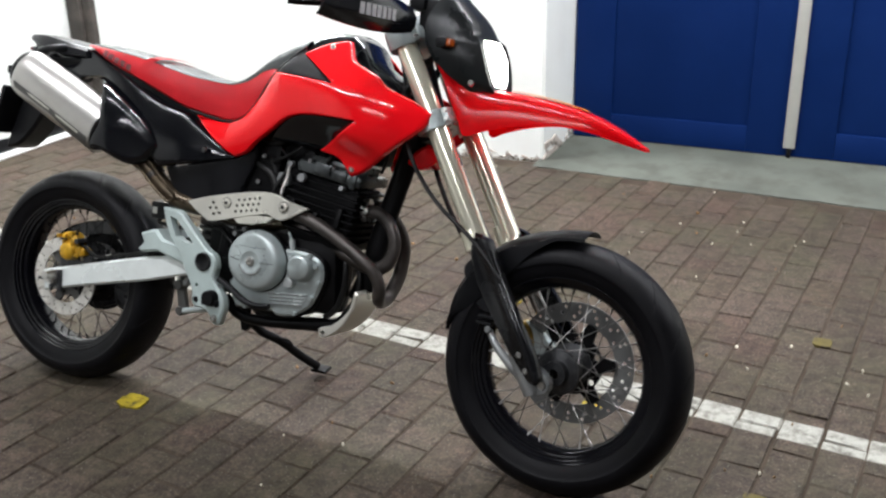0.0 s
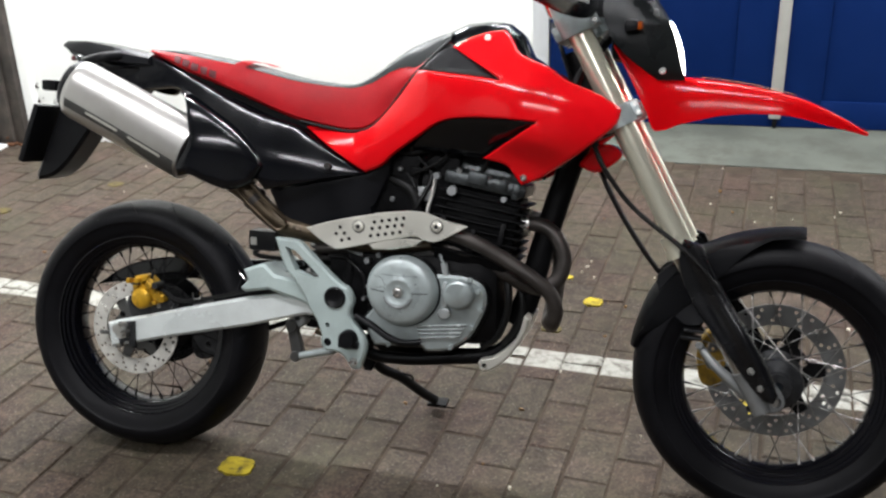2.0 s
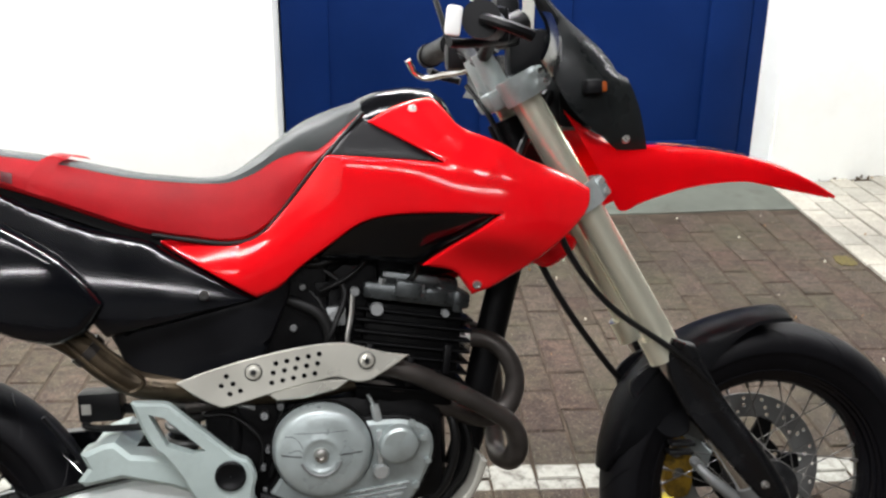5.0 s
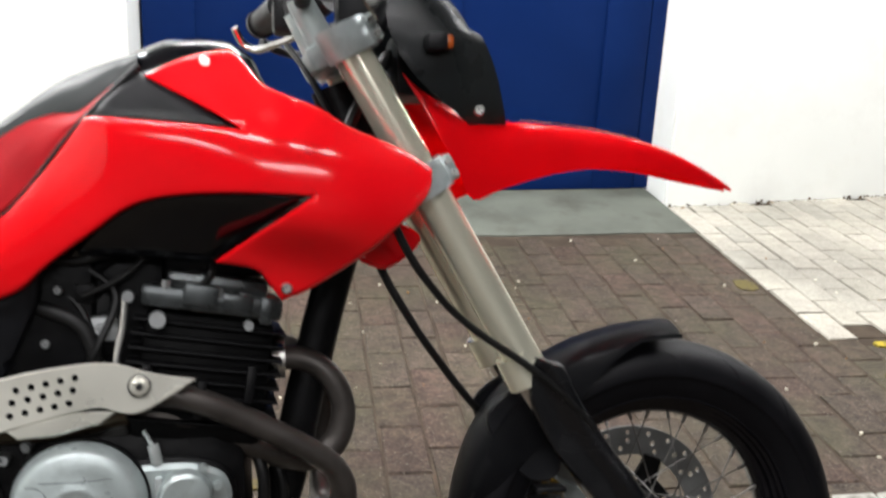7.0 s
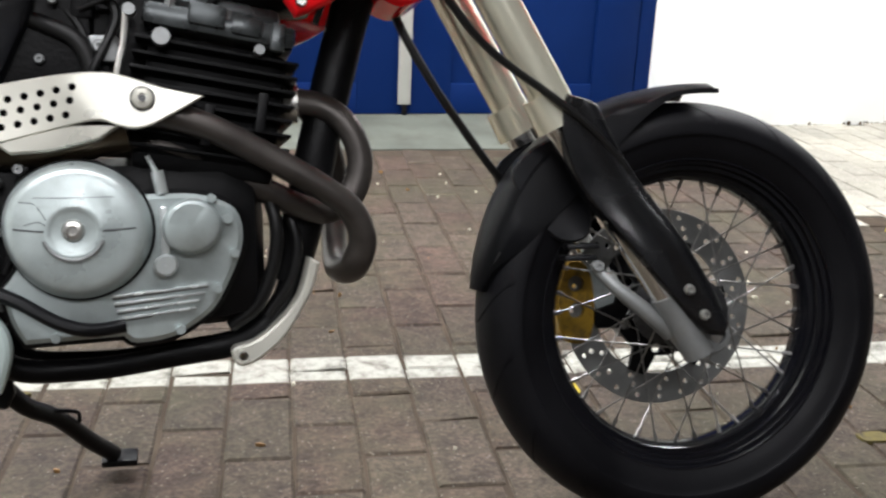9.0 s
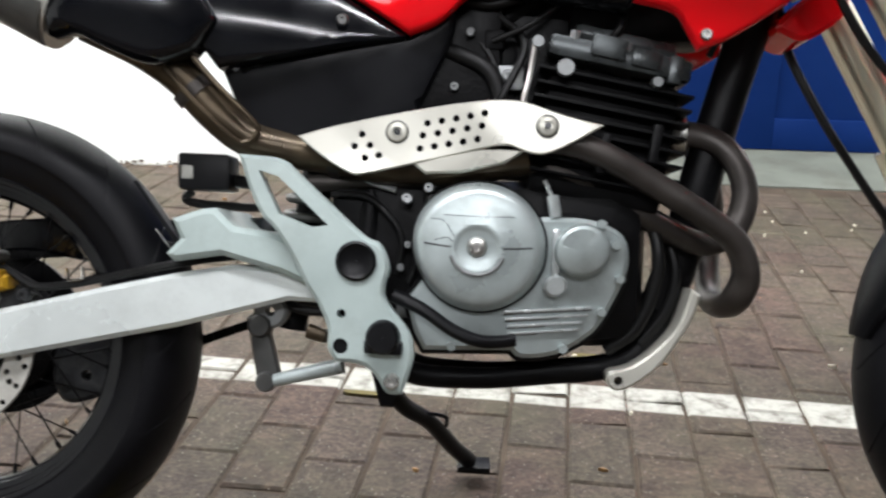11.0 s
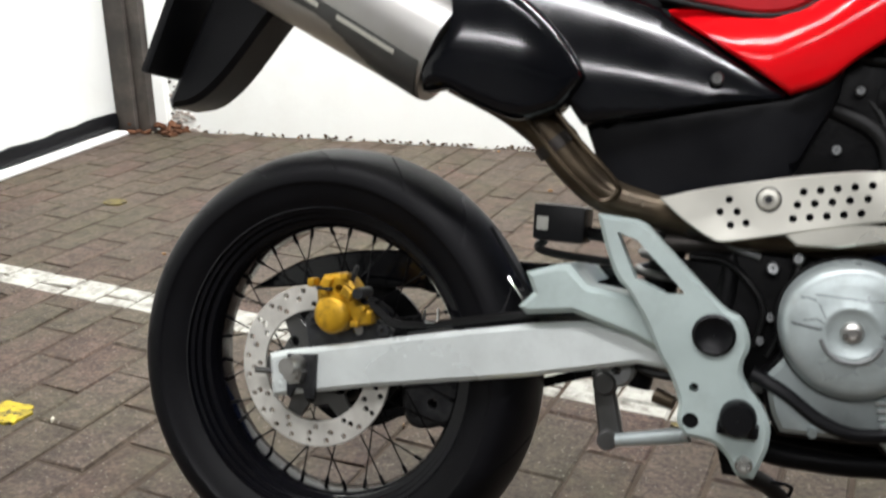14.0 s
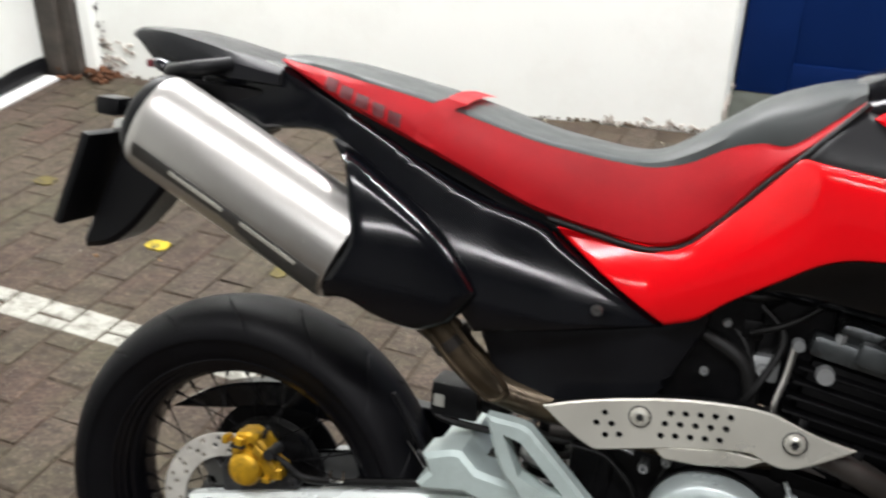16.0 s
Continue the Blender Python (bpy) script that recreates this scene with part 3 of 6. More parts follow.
def door_leaf(name, x0, x1):
    bm = bmesh.new()
    box(bm, x0, x1, 0.012, 0.06, SILL, 2.36, 0.002, door_turn)
    s = 0.20
    for a, b, c, d in ((x0, x0 + s, SILL, 2.36), (x1 - s, x1, SILL, 2.36), (x0 + s, x1 - s, SILL, 0.165), (x0 + s, x1 - s, 2.2, 2.36), (x0 + s, x1 - s, 1.05, 1.2)):
        box(bm, a, b, 0.0, 0.016, c, d, 0.004, door_turn)
    return part(name, bm, BLUE, door)


door_leaf("leaf", DOOR_L + 0.012, bar_x - 0.003)
door_leaf("leaf", bar_x + 0.003, DOOR_R - 0.072)
part("door_post", box(bmesh.new(), DOOR_R - 0.067, DOOR_R + 0.004, 0.004, 0.07, SILL, 2.36, 0.004, door_turn), BLUE, door)
part("cover_strip", box(bmesh.new(), bar_x - 0.027, bar_x + 0.027, -0.014, -0.001, 0.078, 2.3, 0.002, door_turn), GREYBAR, door, "pale grey metal cover strip")
part("floor_bolt", box(bmesh.new(), bar_x - 0.009, bar_x + 0.012, -0.016, -0.002, 0.03, 0.078, 0.003, door_turn), SATIN, door, "black floor bolt")

# concrete apron, rising a little towards the door
apron_bm = bmesh.new()
APRON_Y = 2.37
rnd = random.Random(8)
rows = []
for k in range(23):
    x = DOOR_L - 0.02 + (DOOR_R - 0.012 - DOOR_L + 0.02) * k / 22
    front = APRON_Y + 0.012 * rnd.random()
    rows.append([(x, front, -0.06), (x, front, 0.003), (x, front + 0.012, 0.007), (x, 2.86, 0.033), (x, 3.1, 0.033), (x, 3.1, -0.06)])
loft(apron_bm, rows)
tagged(part("apron", apron_bm, CONCRETE), "worn grey concrete apron before the door", "pavement", kind="structure")

# corner with its post and the white shutter
post_bm = bmesh.new()
box(post_bm, -2.15, -2.055, 2.085, 2.20, 0.0, TOP, 0.006)
box(post_bm, -2.057, -1.992, 2.105, 2.20, 0.0, TOP, 0.010)
tagged(part("corner_post", post_bm, POST), "weathered grey-brown post in the wall corner", "post", kind="structure")
block("plaster_pier", [(-1.994, 2.135), (-1.935, 2.150), (-1.935, 2.24), (-1.994, 2.24)], 0.0, TOP, WALL, "narrow cracked plaster pier beside the corner post", "pier", 0.008)
SH_A, SH_B = Vector((-2.117, 2.085, 0)), Vector((-2.067, 1.14, 0))
sh_dir = (SH_B - SH_A).normalized()
sh_m = Matrix.Translation(SH_A) @ Matrix.Rotation(math.atan2(sh_dir.y, sh_dir.x), 4, "Z")
shutter = tagged(new("door_2"), "white closed gate panel with black rubber seal", "gate", kind="structure")
part("gate_panel", box(bmesh.new(), 0.0, 6.0, -0.09, -0.03, 0.070, TOP - 0.02, 0.004, sh_m), WALL, shutter)
seal_bm = bmesh.new()
rnd = random.Random(5)
loft(seal_bm, [[(u, -0.075, 0.02), (u, -0.018, 0.018), (u, -0.016 + 0.006 * rnd.random(), 0.05), (u, -0.022, 0.070 + 0.018 * rnd.random()), (u, -0.075, 0.085)] for u in [0.01 + 0.085 * k for k in range(70)]])
bmesh.ops.transform(seal_bm, matrix=sh_m, verts=seal_bm.verts)
part("rubber_seal", seal_bm, SATIN, shutter, "black rubber bottom seal")
part("gate_light_strip", box(bmesh.new(), 0.02, 6.0, -0.085, 0.048, 0.0, 0.013, 0.005, sh_m), WHITEPLASTIC, shutter, "white strip painted for the light leaking under the gate")

# broken plaster at the foot of the wall corners
def rubble(name, x0, x1, z1, seed, n, label, material, big=0.016):
    """Irregular flakes on the face of the wall, thickest at its foot."""
    rnd = random.Random(seed)
    bm = bmesh.new()
    for i in range(n):
        x, z = rnd.uniform(x0, x1), 0.004 + z1 * rnd.random() ** 2.4
        s = rnd.uniform(0.3, 1.0) * big
        tilt = rnd.uniform(0, 3.14)
        poly = []
        for k in range(9):
            a = 2 * math.pi * k / 9
            u, v = s * rnd.uniform(0.5, 1.3) * math.cos(a), 0.55 * s * rnd.uniform(0.5, 1.3) * math.sin(a)
            poly.append((x + u * math.cos(tilt) - v * math.sin(tilt), max(0.001, z + u * math.sin(tilt) + v * math.cos(tilt))))
        q = plate(bmesh.new(), poly, -0.003 - 0.004 * rnd.random(), 0.002, (), 0.0008)
        me = bpy.data.meshes.new("tmp")
        q.to_mesh(me)
        q.free()
        bm.from_mesh(me)
        bpy.data.meshes.remove(me)
    bmesh.ops.transform(bm, matrix=wall_turn, verts=bm.verts)
    return tagged(part(name, bm, material), label, "plaster", kind="structure")


rubble("broken_plaster", -1.94, -1.80, 0.17, 3, 34, "flaked bare plaster patch at the wall foot", BARE, 0.020)
rubble("plaster_crack", -1.95, -1.915, 0.30, 4, 30, "dark crack in the plaster beside the post", POST, 0.012)
rubble("broken_plaster", 0.10, 0.50, 0.032, 5, 60, "broken bare plaster at the door jamb foot", BARE, 0.014)
heap_bm = bmesh.new()
heap_rnd = random.Random(23)
for k in range(60):
    x, r = heap_rnd.uniform(-2.10, -1.86), heap_rnd.uniform(0.005, 0.018)
    y, z = 2.145 + 0.12 * (x + 2.1) - 0.10 * heap_rnd.random() ** 2, 0.006 + 0.035 * heap_rnd.random() ** 2
    box(heap_bm, -r, r, -0.7 * r, 0.7 * r, -0.4 * r, 0.4 * r, 0.001, pose(x, y, z, heap_rnd.uniform(-40, 40), heap_rnd.uniform(-40, 40), heap_rnd.uniform(0, 90)))
tagged(part("rubble_heap", heap_bm, RUST), "rusty brown crumbs heaped at the foot of the corner post", "rubble", kind="stuff")
jamb_bm = bmesh.new()
jamb_rnd = random.Random(11)
for k in range(26):
    y, z, r = wall_at(DOOR_L) + 0.03 + 0.36 * jamb_rnd.random(), 0.07 * jamb_rnd.random() ** 1.5, jamb_rnd.uniform(0.012, 0.032)
    box(jamb_bm, DOOR_L - 0.004, DOOR_L + jamb_rnd.uniform(0.004, 0.012), -r, r, -0.5 * r, 0.5 * r, 0.002, Matrix.Translation((0, y, max(0.02, z + 0.01))) @ Matrix.Rotation(jamb_rnd.uniform(-0.6, 0.6), 4, "X"))
tagged(part("broken_plaster", jamb_bm, BARE), "crumbled grey plaster at the foot of the door jamb", "plaster", kind="structure")
rubble("wall_foot_debris", -1.8, 0.50, 0.010, 6, 120, "brown crumbs along the dirty wall foot", DEBRIS, 0.012)
rubble("wall_foot_debris", 2.76, 4.6, 0.010, 7, 70, "brown crumbs along the dirty wall foot", DEBRIS, 0.012)


# ---- the motorcycle, built upright along x, then leant on its side stand ----
bike = tagged(new("motorcycle"), "red and black supermoto motorcycle leaning on its side stand", "motorcycle")
bike.matrix_basis = pose(0, -0.098, 0.002, -17.0, 0, 2.0)
TUCK["motorcycle"] = 0.0
RC, FC = Vector((0.024, 0, 0.305)), Vector((1.497, 0, 0.305))


def make_tyre(R, w, grooves, skew):
    prof = []
    half = [(0.218, 0.74), (0.232, 0.86), (0.250, 0.96), (R - 0.048, 1.0), (R - 0.034, 0.97), (R - 0.022, 0.86), (R - 0.012, 0.68), (R - 0.005, 0.45), (R - 0.001, 0.2)]
    pts = [(r, -k * w) for r, k in half] + [(R, 0.0)] + [(r, k * w) for r, k in reversed(half)]
    dense = catmull([(r, y, 0) for r, y in pts], 3)
    prof = [(v.x, v.y) for v in dense]
    bm = bmesh.new()
    rows = []
    pitch, lip = 2 * math.pi / grooves, 0.0016 / R
    steps = [(-lip, 0), (0, 1), (lip, 0)] + [(lip + (pitch / 2 - 2 * lip) * k / 8, 0) for k in range(1, 8)]
    steps += [(pitch / 2 + d, 2 * c) for d, c in steps]
    for i in range(grooves):
        for d, side in steps:
            row = []
            for r, y in prof:
                u = abs(y) / w
                cut = 0.0022 if 0.12 < u < 0.95 and r > R - 0.036 and side == (1 if y > 0 else 2) else 0.0
                a = i * pitch + d - skew * 0.25 * u ** 1.6
                row.append(bm.verts.new(((r - cut) * math.cos(a), y, (r - cut) * math.sin(a))))
            rows.append(row)
    seg = len(rows)
    k = len(prof)
    for i in range(seg):
        p, q = rows[i], rows[(i + 1) % seg]
        for j in range(k - 1):
            bm.faces.new((p[j], p[j + 1], q[j + 1], q[j]))
        bm.faces.new((p[k - 1], p[0], q[0], q[k - 1]))
    return bm


def make_rim(w):
    a = w * 0.74
    prof = [(0.229, -a), (0.231, -a + 0.004), (0.222, -a + 0.009), (0.216, -a + 0.016), (0.205, -a + 0.028), (0.204, a - 0.028), (0.216, a - 0.016), (0.222, a - 0.009),
            (0.231, a - 0.004), (0.229, a), (0.221, a + 0.001), (0.214, a - 0.006), (0.207, a - 0.012), (0.197, a - 0.022), (0.190, a - 0.032), (0.190, -a + 0.034), (0.1955, -a + 0.025), (0.2025, -a + 0.0235), (0.204, -a + 0.014), (0.2095, -a + 0.0130), (0.211, -a + 0.0065), (0.2160, -a + 0.0055), (0.2175, -a - 0.001), (0.221, -a - 0.001)]
    return lathe(bmesh.new(), prof, 96)


def spoke_mesh(y_hub, y_rim, r_hub, lean):
    bm = bmesh.new()
    a = Vector((r_hub * math.cos(lean), y_hub, r_hub * math.sin(lean)))
    b = Vector((0.193, y_rim, 0))
    rod(bm, a, b, 0.0012, seg=6)
    d = (a - b).normalized()
    rod(bm, b - d * 0.004, b + d * 0.016, 0.0030, seg=6)
    bmesh.ops.recalc_face_normals(bm, faces=bm.faces)
    me = bpy.data.meshes.new("spoke")
    bm.to_mesh(me)
    bm.free()
    return me


def pierced_disc(bm, R, r, y0, y1, rings, bolts=6, lobes=0):
    """A brake disc: rings lists (radius, number, hole size, phase)."""
    n = 72
    outer = [((R + (0.003 * math.cos(lobes * 2 * math.pi * i / n) if lobes else 0)) * math.cos(2 * math.pi * i / n),
              (R + (0.003 * math.cos(lobes * 2 * math.pi * i / n) if lobes else 0)) * math.sin(2 * math.pi * i / n)) for i in range(n)]
    holes = [circle(0, 0, r, 40)]
    for rr, k, s, ph in rings:
        holes += [circle(rr * math.cos(2 * math.pi * (i + ph) / k), rr * math.sin(2 * math.pi * (i + ph) / k), s, 8) for i in range(k)]
    return plate(bm, outer, y0, y1, holes, 0.0008)


def build_wheel(name, c, R, w, disc_side, disc_R, grooves, spoke_mat, label):
    rim = part(name, make_rim(w), RIM, bike, label)
    rim.location = c
    TUCK[name] = 0.0
    part("tyre", make_tyre(R, w, grooves, 0.9), RUBBER, rim, "black road tyre with sparse curved grooves")
    hub = bmesh.new()
    s = disc_side
    lathe(hub, [(0.012, -0.075), (0.028, -0.075), (0.03, -0.055), (0.052, -0.05), (0.054, -0.042), (0.036, -0.034), (0.033, 0.0), (0.036, 0.034), (0.054, 0.042), (0.052, 0.05), (0.03, 0.055), (0.028, 0.075), (0.012, 0.075)], 40)
    part("hub", hub, ENGINE if s < 0 else HUB, rim)
    kinds = [spoke_mesh(ys * 0.046, -ys * 0.006, 0.05, sgn * 0.95) for ys in (-1, 1) for sgn in (-1, 1)]
    for me in kinds:
        me.materials.append(spoke_mat)
    for i in range(36):
        ob = new("spoke", kinds[(i % 2) + 2 * ((i // 2) % 2)])
        ob.parent = rim
        ob.matrix_basis = Matrix.Rotation(2 * math.pi * i / 36 + 0.03, 4, "Y")
    y = s * 0.072
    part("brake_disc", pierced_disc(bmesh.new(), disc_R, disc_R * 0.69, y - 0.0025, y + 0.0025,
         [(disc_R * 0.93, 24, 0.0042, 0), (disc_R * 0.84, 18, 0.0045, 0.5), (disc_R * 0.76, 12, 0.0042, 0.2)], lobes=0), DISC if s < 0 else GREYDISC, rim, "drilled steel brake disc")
    carrier = bmesh.new()
    n = 48
    star = [((disc_R * (0.715 if i % 8 < 3 else 0.5)) * math.cos(2 * math.pi * i / n), (disc_R * (0.715 if i % 8 < 3 else 0.5)) * math.sin(2 * math.pi * i / n)) for i in range(n)]
    plate(carrier, star, y - s * 0.004, y - s * 0.012, [circle(0, 0, 0.03, 20)] + [circle(disc_R * 0.42 * math.cos(a), disc_R * 0.42 * math.sin(a), 0.008, 8) for a in [math.pi * k / 3 + 0.4 for k in range(6)]], 0.001)
    part("disc_carrier", carrier, DARKDISC if s < 0 else ENGINE, rim)
    return rim


rear = build_wheel("rear_wheel", RC, 0.303, 0.074, -1, 0.112, 16, ENGINE, "rear spoked wheel with black rim")
front = build_wheel("front_wheel", FC, 0.301, 0.061, 1, 0.148, 17, SPOKE_STEEL, "front spoked wheel with black rim")
front.matrix_basis = STEER @ Matrix.Translation(FC)
drum = bmesh.new()
lathe(drum, [(0.02, -0.052), (0.058, -0.050), (0.064, -0.040), (0.066, 0.035), (0.088, 0.044), (0.090, 0.062), (0.02, 0.062)], 32)
part("cush_drive", drum, ENGINE, rear, "black cush drive drum of the hub")
# rear sprocket
sp = bmesh.new()
n = 84
plate(sp, [((0.115 + 0.005 * math.sin(2 * math.pi * 42 * i / (n * 2) * 2)) * math.cos(2 * math.pi * i / n), (0.115 + 0.005 * math.sin(2 * math.pi * 42 * i / (n * 2) * 2)) * math.sin(2 * math.pi * i / n)) for i in range(n)],
      0.074, 0.080, [circle(0, 0, 0.022, 24)] + [circle(0.075 * math.cos(a), 0.075 * math.sin(a), 0.008, 10) for a in [math.pi * k / 3 for k in range(6)]], 0)
part("sprocket", sp, ENGINE, rear, "toothed steel chain sprocket")

# ---- swing arm, rear caliper, chain ----
SW = [(-0.072, 0.295), (-0.05, 0.302), (0.068, 0.333), (0.200, 0.366), (0.309, 0.392), (0.384, 0.405), (0.47, 0.40), (0.50, 0.36), (0.453, 0.362), (0.313, 0.325), (0.203, 0.300), (0.071, 0.270), (-0.062, 0.236)]
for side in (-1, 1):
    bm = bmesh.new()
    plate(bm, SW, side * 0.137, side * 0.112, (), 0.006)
    arm = part("swing_arm", bm, ARM if side < 0 else ALLOY, bike, "silver box-section swing arm" if side < 0 else "swing arm behind the chain, its shade put into a dull alloy colour")
    if side < 0:
        bm = bmesh.new()
        plate(bm, outline([(-0.040, 0.300), (0.003, 0.306), (0.006, 0.245), (-0.008, 0.243), (-0.012, 0.256), (-0.024, 0.255), (-0.030, 0.240), (-0.036, 0.245)], range(8)), -0.1425, -0.136, (), 0.001)
        part("axle_plate", bm, HUB, arm, "dirty steel chain adjuster plate")
        bm = bmesh.new()
        bmesh.ops.create_cone(bm, cap_ends=True, segments=6, radius1=0.015, radius2=0.0145, depth=0.016, matrix=pose(-0.022, -0.148, 0.277, 90, 15))
        rod(bm, (-0.022, -0.166, 0.277), (-0.022, -0.135, 0.277), 0.009)
        part("axle_nut", bm, STEEL, arm, "worn steel axle nut")
        bm = rod(bmesh.new(), (-0.095, -0.125, 0.268), (-0.06, -0.125, 0.27), 0.0045, seg=8)
        part("adjuster_bolt", bm, DARKDISC, arm)
bm = bmesh.new()
rod(bm, (-0.022, -0.11, 0.29), (-0.022, 0.16, 0.29), 0.012)
part("rear_axle", bm, STEEL, bike)
bm = bmesh.new()
YO = [(0.299, 0.416), (0.318, 0.436), (0.306, 0.460), (0.345, 0.474), (0.362, 0.476), (0.386, 0.453), (0.435, 0.447), (0.457, 0.437), (0.495, 0.400), (0.504, 0.366), (0.482, 0.381), (0.445, 0.397), (0.371, 0.417), (0.311, 0.407)]
plate(bm, YO, -0.150, -0.09, (), 0.007)
part("swing_arm_yoke", bm, SILVER, bike, "silver cast swing arm shoulder")
bm = bmesh.new()
plate(bm, [(0.318, 0.462), (0.345, 0.472), (0.362, 0.475), (0.386, 0.452), (0.36, 0.455)], -0.120, 0.08, (), 0.004)
part("swing_arm_bridge", bm, SILVER, bike)
# caliper
cal = bmesh.new()
lathe(cal, [(0.0005, -0.152), (0.019, -0.152), (0.023, -0.149), (0.026, -0.144), (0.026, -0.112), (0.0005, -0.112)], 28, False, (0.012, 0, 0.363))
plate(cal, outline([(-0.012, 0.372), (-0.016, 0.396), (-0.006, 0.414), (0.012, 0.418), (0.030, 0.412), (0.044, 0.398), (0.046, 0.382), (0.066, 0.372), (0.066, 0.356), (0.046, 0.350), (0.02, 0.38)], range(11)), -0.142, -0.108, [circle(0.018, 0.398, 0.006, 8)], 0.004)
plate(cal, [(-0.008, 0.39), (0.004, 0.386), (0.01, 0.41), (-0.002, 0.412)], -0.15, -0.14, (), 0.002)
plate(cal, [(0.022, 0.392), (0.038, 0.384), (0.042, 0.396), (0.028, 0.406)], -0.15, -0.14, (), 0.002)
bmesh.ops.translate(cal, verts=cal.verts, vec=(0.010, 0, 0.002))
for x, z, dx, dz in ((-0.016, 0.398, 0.010, 0.012), (0.050, 0.352, 0.012, 0.009), (0.030, 0.414, 0.012, 0.008), (0.062, 0.374, 0.009, 0.008)):
    box(cal, x, x + dx, -0.149, -0.130, z, z + dz, 0.003)
rear_cal = part("rear_brake_caliper", cal, GOLD, bike, "grimy gold rear brake caliper")
bm = bmesh.new()
plate(bm, [(-0.02, 0.31), (-0.03, 0.35), (0.0, 0.385), (0.06, 0.37), (0.10, 0.35), (0.09, 0.33), (0.03, 0.31)], -0.118, -0.106, [circle(0.05, 0.345, 0.008, 8)], 0.002)
screw(bm, 0.09, -0.12, 0.35, 0.009, 0.008)
screw(bm, -0.012, -0.12, 0.35, 0.008, 0.006)
part("caliper_bracket", bm, HUB, rear_cal)
part("banjo_bolt", rod(bmesh.new(), (0.060, -0.152, 0.398), (0.060, -0.118, 0.398), 0.008, seg=10), HUB, rear_cal)
part("bleed_nipple", rod(bmesh.new(), (0.040, -0.130, 0.412), (0.048, -0.132, 0.432), 0.004, 0.003, 8), HUB, rear_cal)
part("pad_pin_cover", box(bmesh.new(), -0.002, 0.020, -0.151, -0.140, 0.396, 0.401, 0.002), HUB, rear_cal)
bm = bmesh.new()
tube(bm, [(0.045, -0.125, 0.39), (0.075, -0.125, 0.378), (0.103, -0.122, 0.362), (0.15, -0.12, 0.366), (0.21, -0.12, 0.38), (0.30, -0.12, 0.402), (0.40, -0.11, 0.42)], 0.0055, 8)
part("brake_hose", bm, CABLE, bike, "black rear brake hose")
bm = bmesh.new()
tube(bm, [(0.148, -0.128, 0.386), (0.149, -0.128, 0.374), (0.152, -0.128, 0.371), (0.166, -0.128, 0.373), (0.169, -0.128, 0.377), (0.168, -0.128, 0.39)], 0.0018, 6)
part("hose_clip", bm, CHROME, bike, "bright wire hose clip")
# chain: two runs of links on the far side
for run in (((0.0, 0.396), (0.50, 0.435)), ((0.02, 0.19), (0.50, 0.365))):
    (x0, z0), (x1, z1) = run
    bm = bmesh.new()
    L = math.hypot(x1 - x0, z1 - z0)
    k = round(L / 0.0159)
    for i in range(k):
        u = (i + 0.5) / k
        m = Matrix.Translation((x0 + (x1 - x0) * u, 0.088, z0 + (z1 - z0) * u)) @ Matrix.Rotation(-math.atan2(z1 - z0, x1 - x0), 4, "Y")
        w = 0.008 if i % 2 else 0.005
        box(bm, -0.010, 0.010, -w, w, -0.0065, 0.0065, 0.002, m)
    part("chain", bm, ENGINE, bike, "greasy black drive chain")
bm = bmesh.new()
HG = outline([(-0.19, 0.36), (-0.11, 0.412), (-0.02, 0.44), (0.09, 0.452), (0.22, 0.456), (0.40, 0.47), (0.42, 0.415), (0.22, 0.392), (0.12, 0.392), (0.05, 0.404), (-0.01, 0.400), (-0.09, 0.380)], (0, 5, 6))
plate(bm, HG, 0.075, 0.105, (), 0.003)
part("chain_guard", bm, BLACK, bike, "black plastic chain guard")
bm = bmesh.new()
plate(bm, outline([(0.085, 0.268), (0.15, 0.300), (0.24, 0.318), (0.26, 0.290), (0.235, 0.250), (0.17, 0.215), (0.11, 0.195), (0.085, 0.215)], (), 4), 0.066, 0.104, [circle(0.13, 0.235, 0.008, 10), circle(0.21, 0.275, 0.008, 10)], 0.006)
part("chain_guide", bm, HUB, bike, "dark chain guide")
# hugger clip by the tyre
bm = bmesh.new()
plate(bm, [(0.228, 0.506), (0.234, 0.508), (0.30, 0.428), (0.318, 0.44), (0.324, 0.43), (0.296, 0.404), (0.276, 0.43), (0.288, 0.43)], -0.085, -0.07, (), 0.002)
part("splash_flap", bm, SATIN, bike, "black splash flap ahead of the rear tyre")
bm = bmesh.new()
tube(bm, [(0.262, -0.088, 0.445), (0.298, -0.088, 0.407), (0.305, -0.088, 0.406), (0.328, -0.088, 0.433)], 0.0016, 6, smooth=False)
part("flap_clip", bm, CHROME, bike)

# ---- rear frame bracket with foot rest mount ----
BR = outline([(0.396, 0.544), (0.440, 0.541), (0.455, 0.536), (0.541, 0.453), (0.568, 0.438), (0.580, 0.410), (0.575, 0.388), (0.578, 0.368), (0.606, 0.334), (0.613, 0.305), (0.607, 0.278), (0.600, 0.258), (0.582, 0.259), (0.567, 0.279), (0.549, 0.291), (0.519, 0.293), (0.509, 0.309), (0.508, 0.332), (0.496, 0.360), (0.478, 0.388), (0.462, 0.42), (0.440, 0.452), (0.425, 0.468), (0.41, 0.50)], (0, 2, 11, 15), 4)
WIN = outline([(0.421, 0.524), (0.445, 0.517), (0.505, 0.458), (0.484, 0.455), (0.446, 0.470)], range(5), 3)
bm = bmesh.new()
plate(bm, BR, -0.172, -0.148, [WIN, circle(0.524, 0.351, 0.0055, 12), circle(0.524, 0.312, 0.0095, 14)], 0.005)
bracket = part("rear_frame_bracket", bm, SILVER, bike, "silver cast bracket with a three-cornered window")
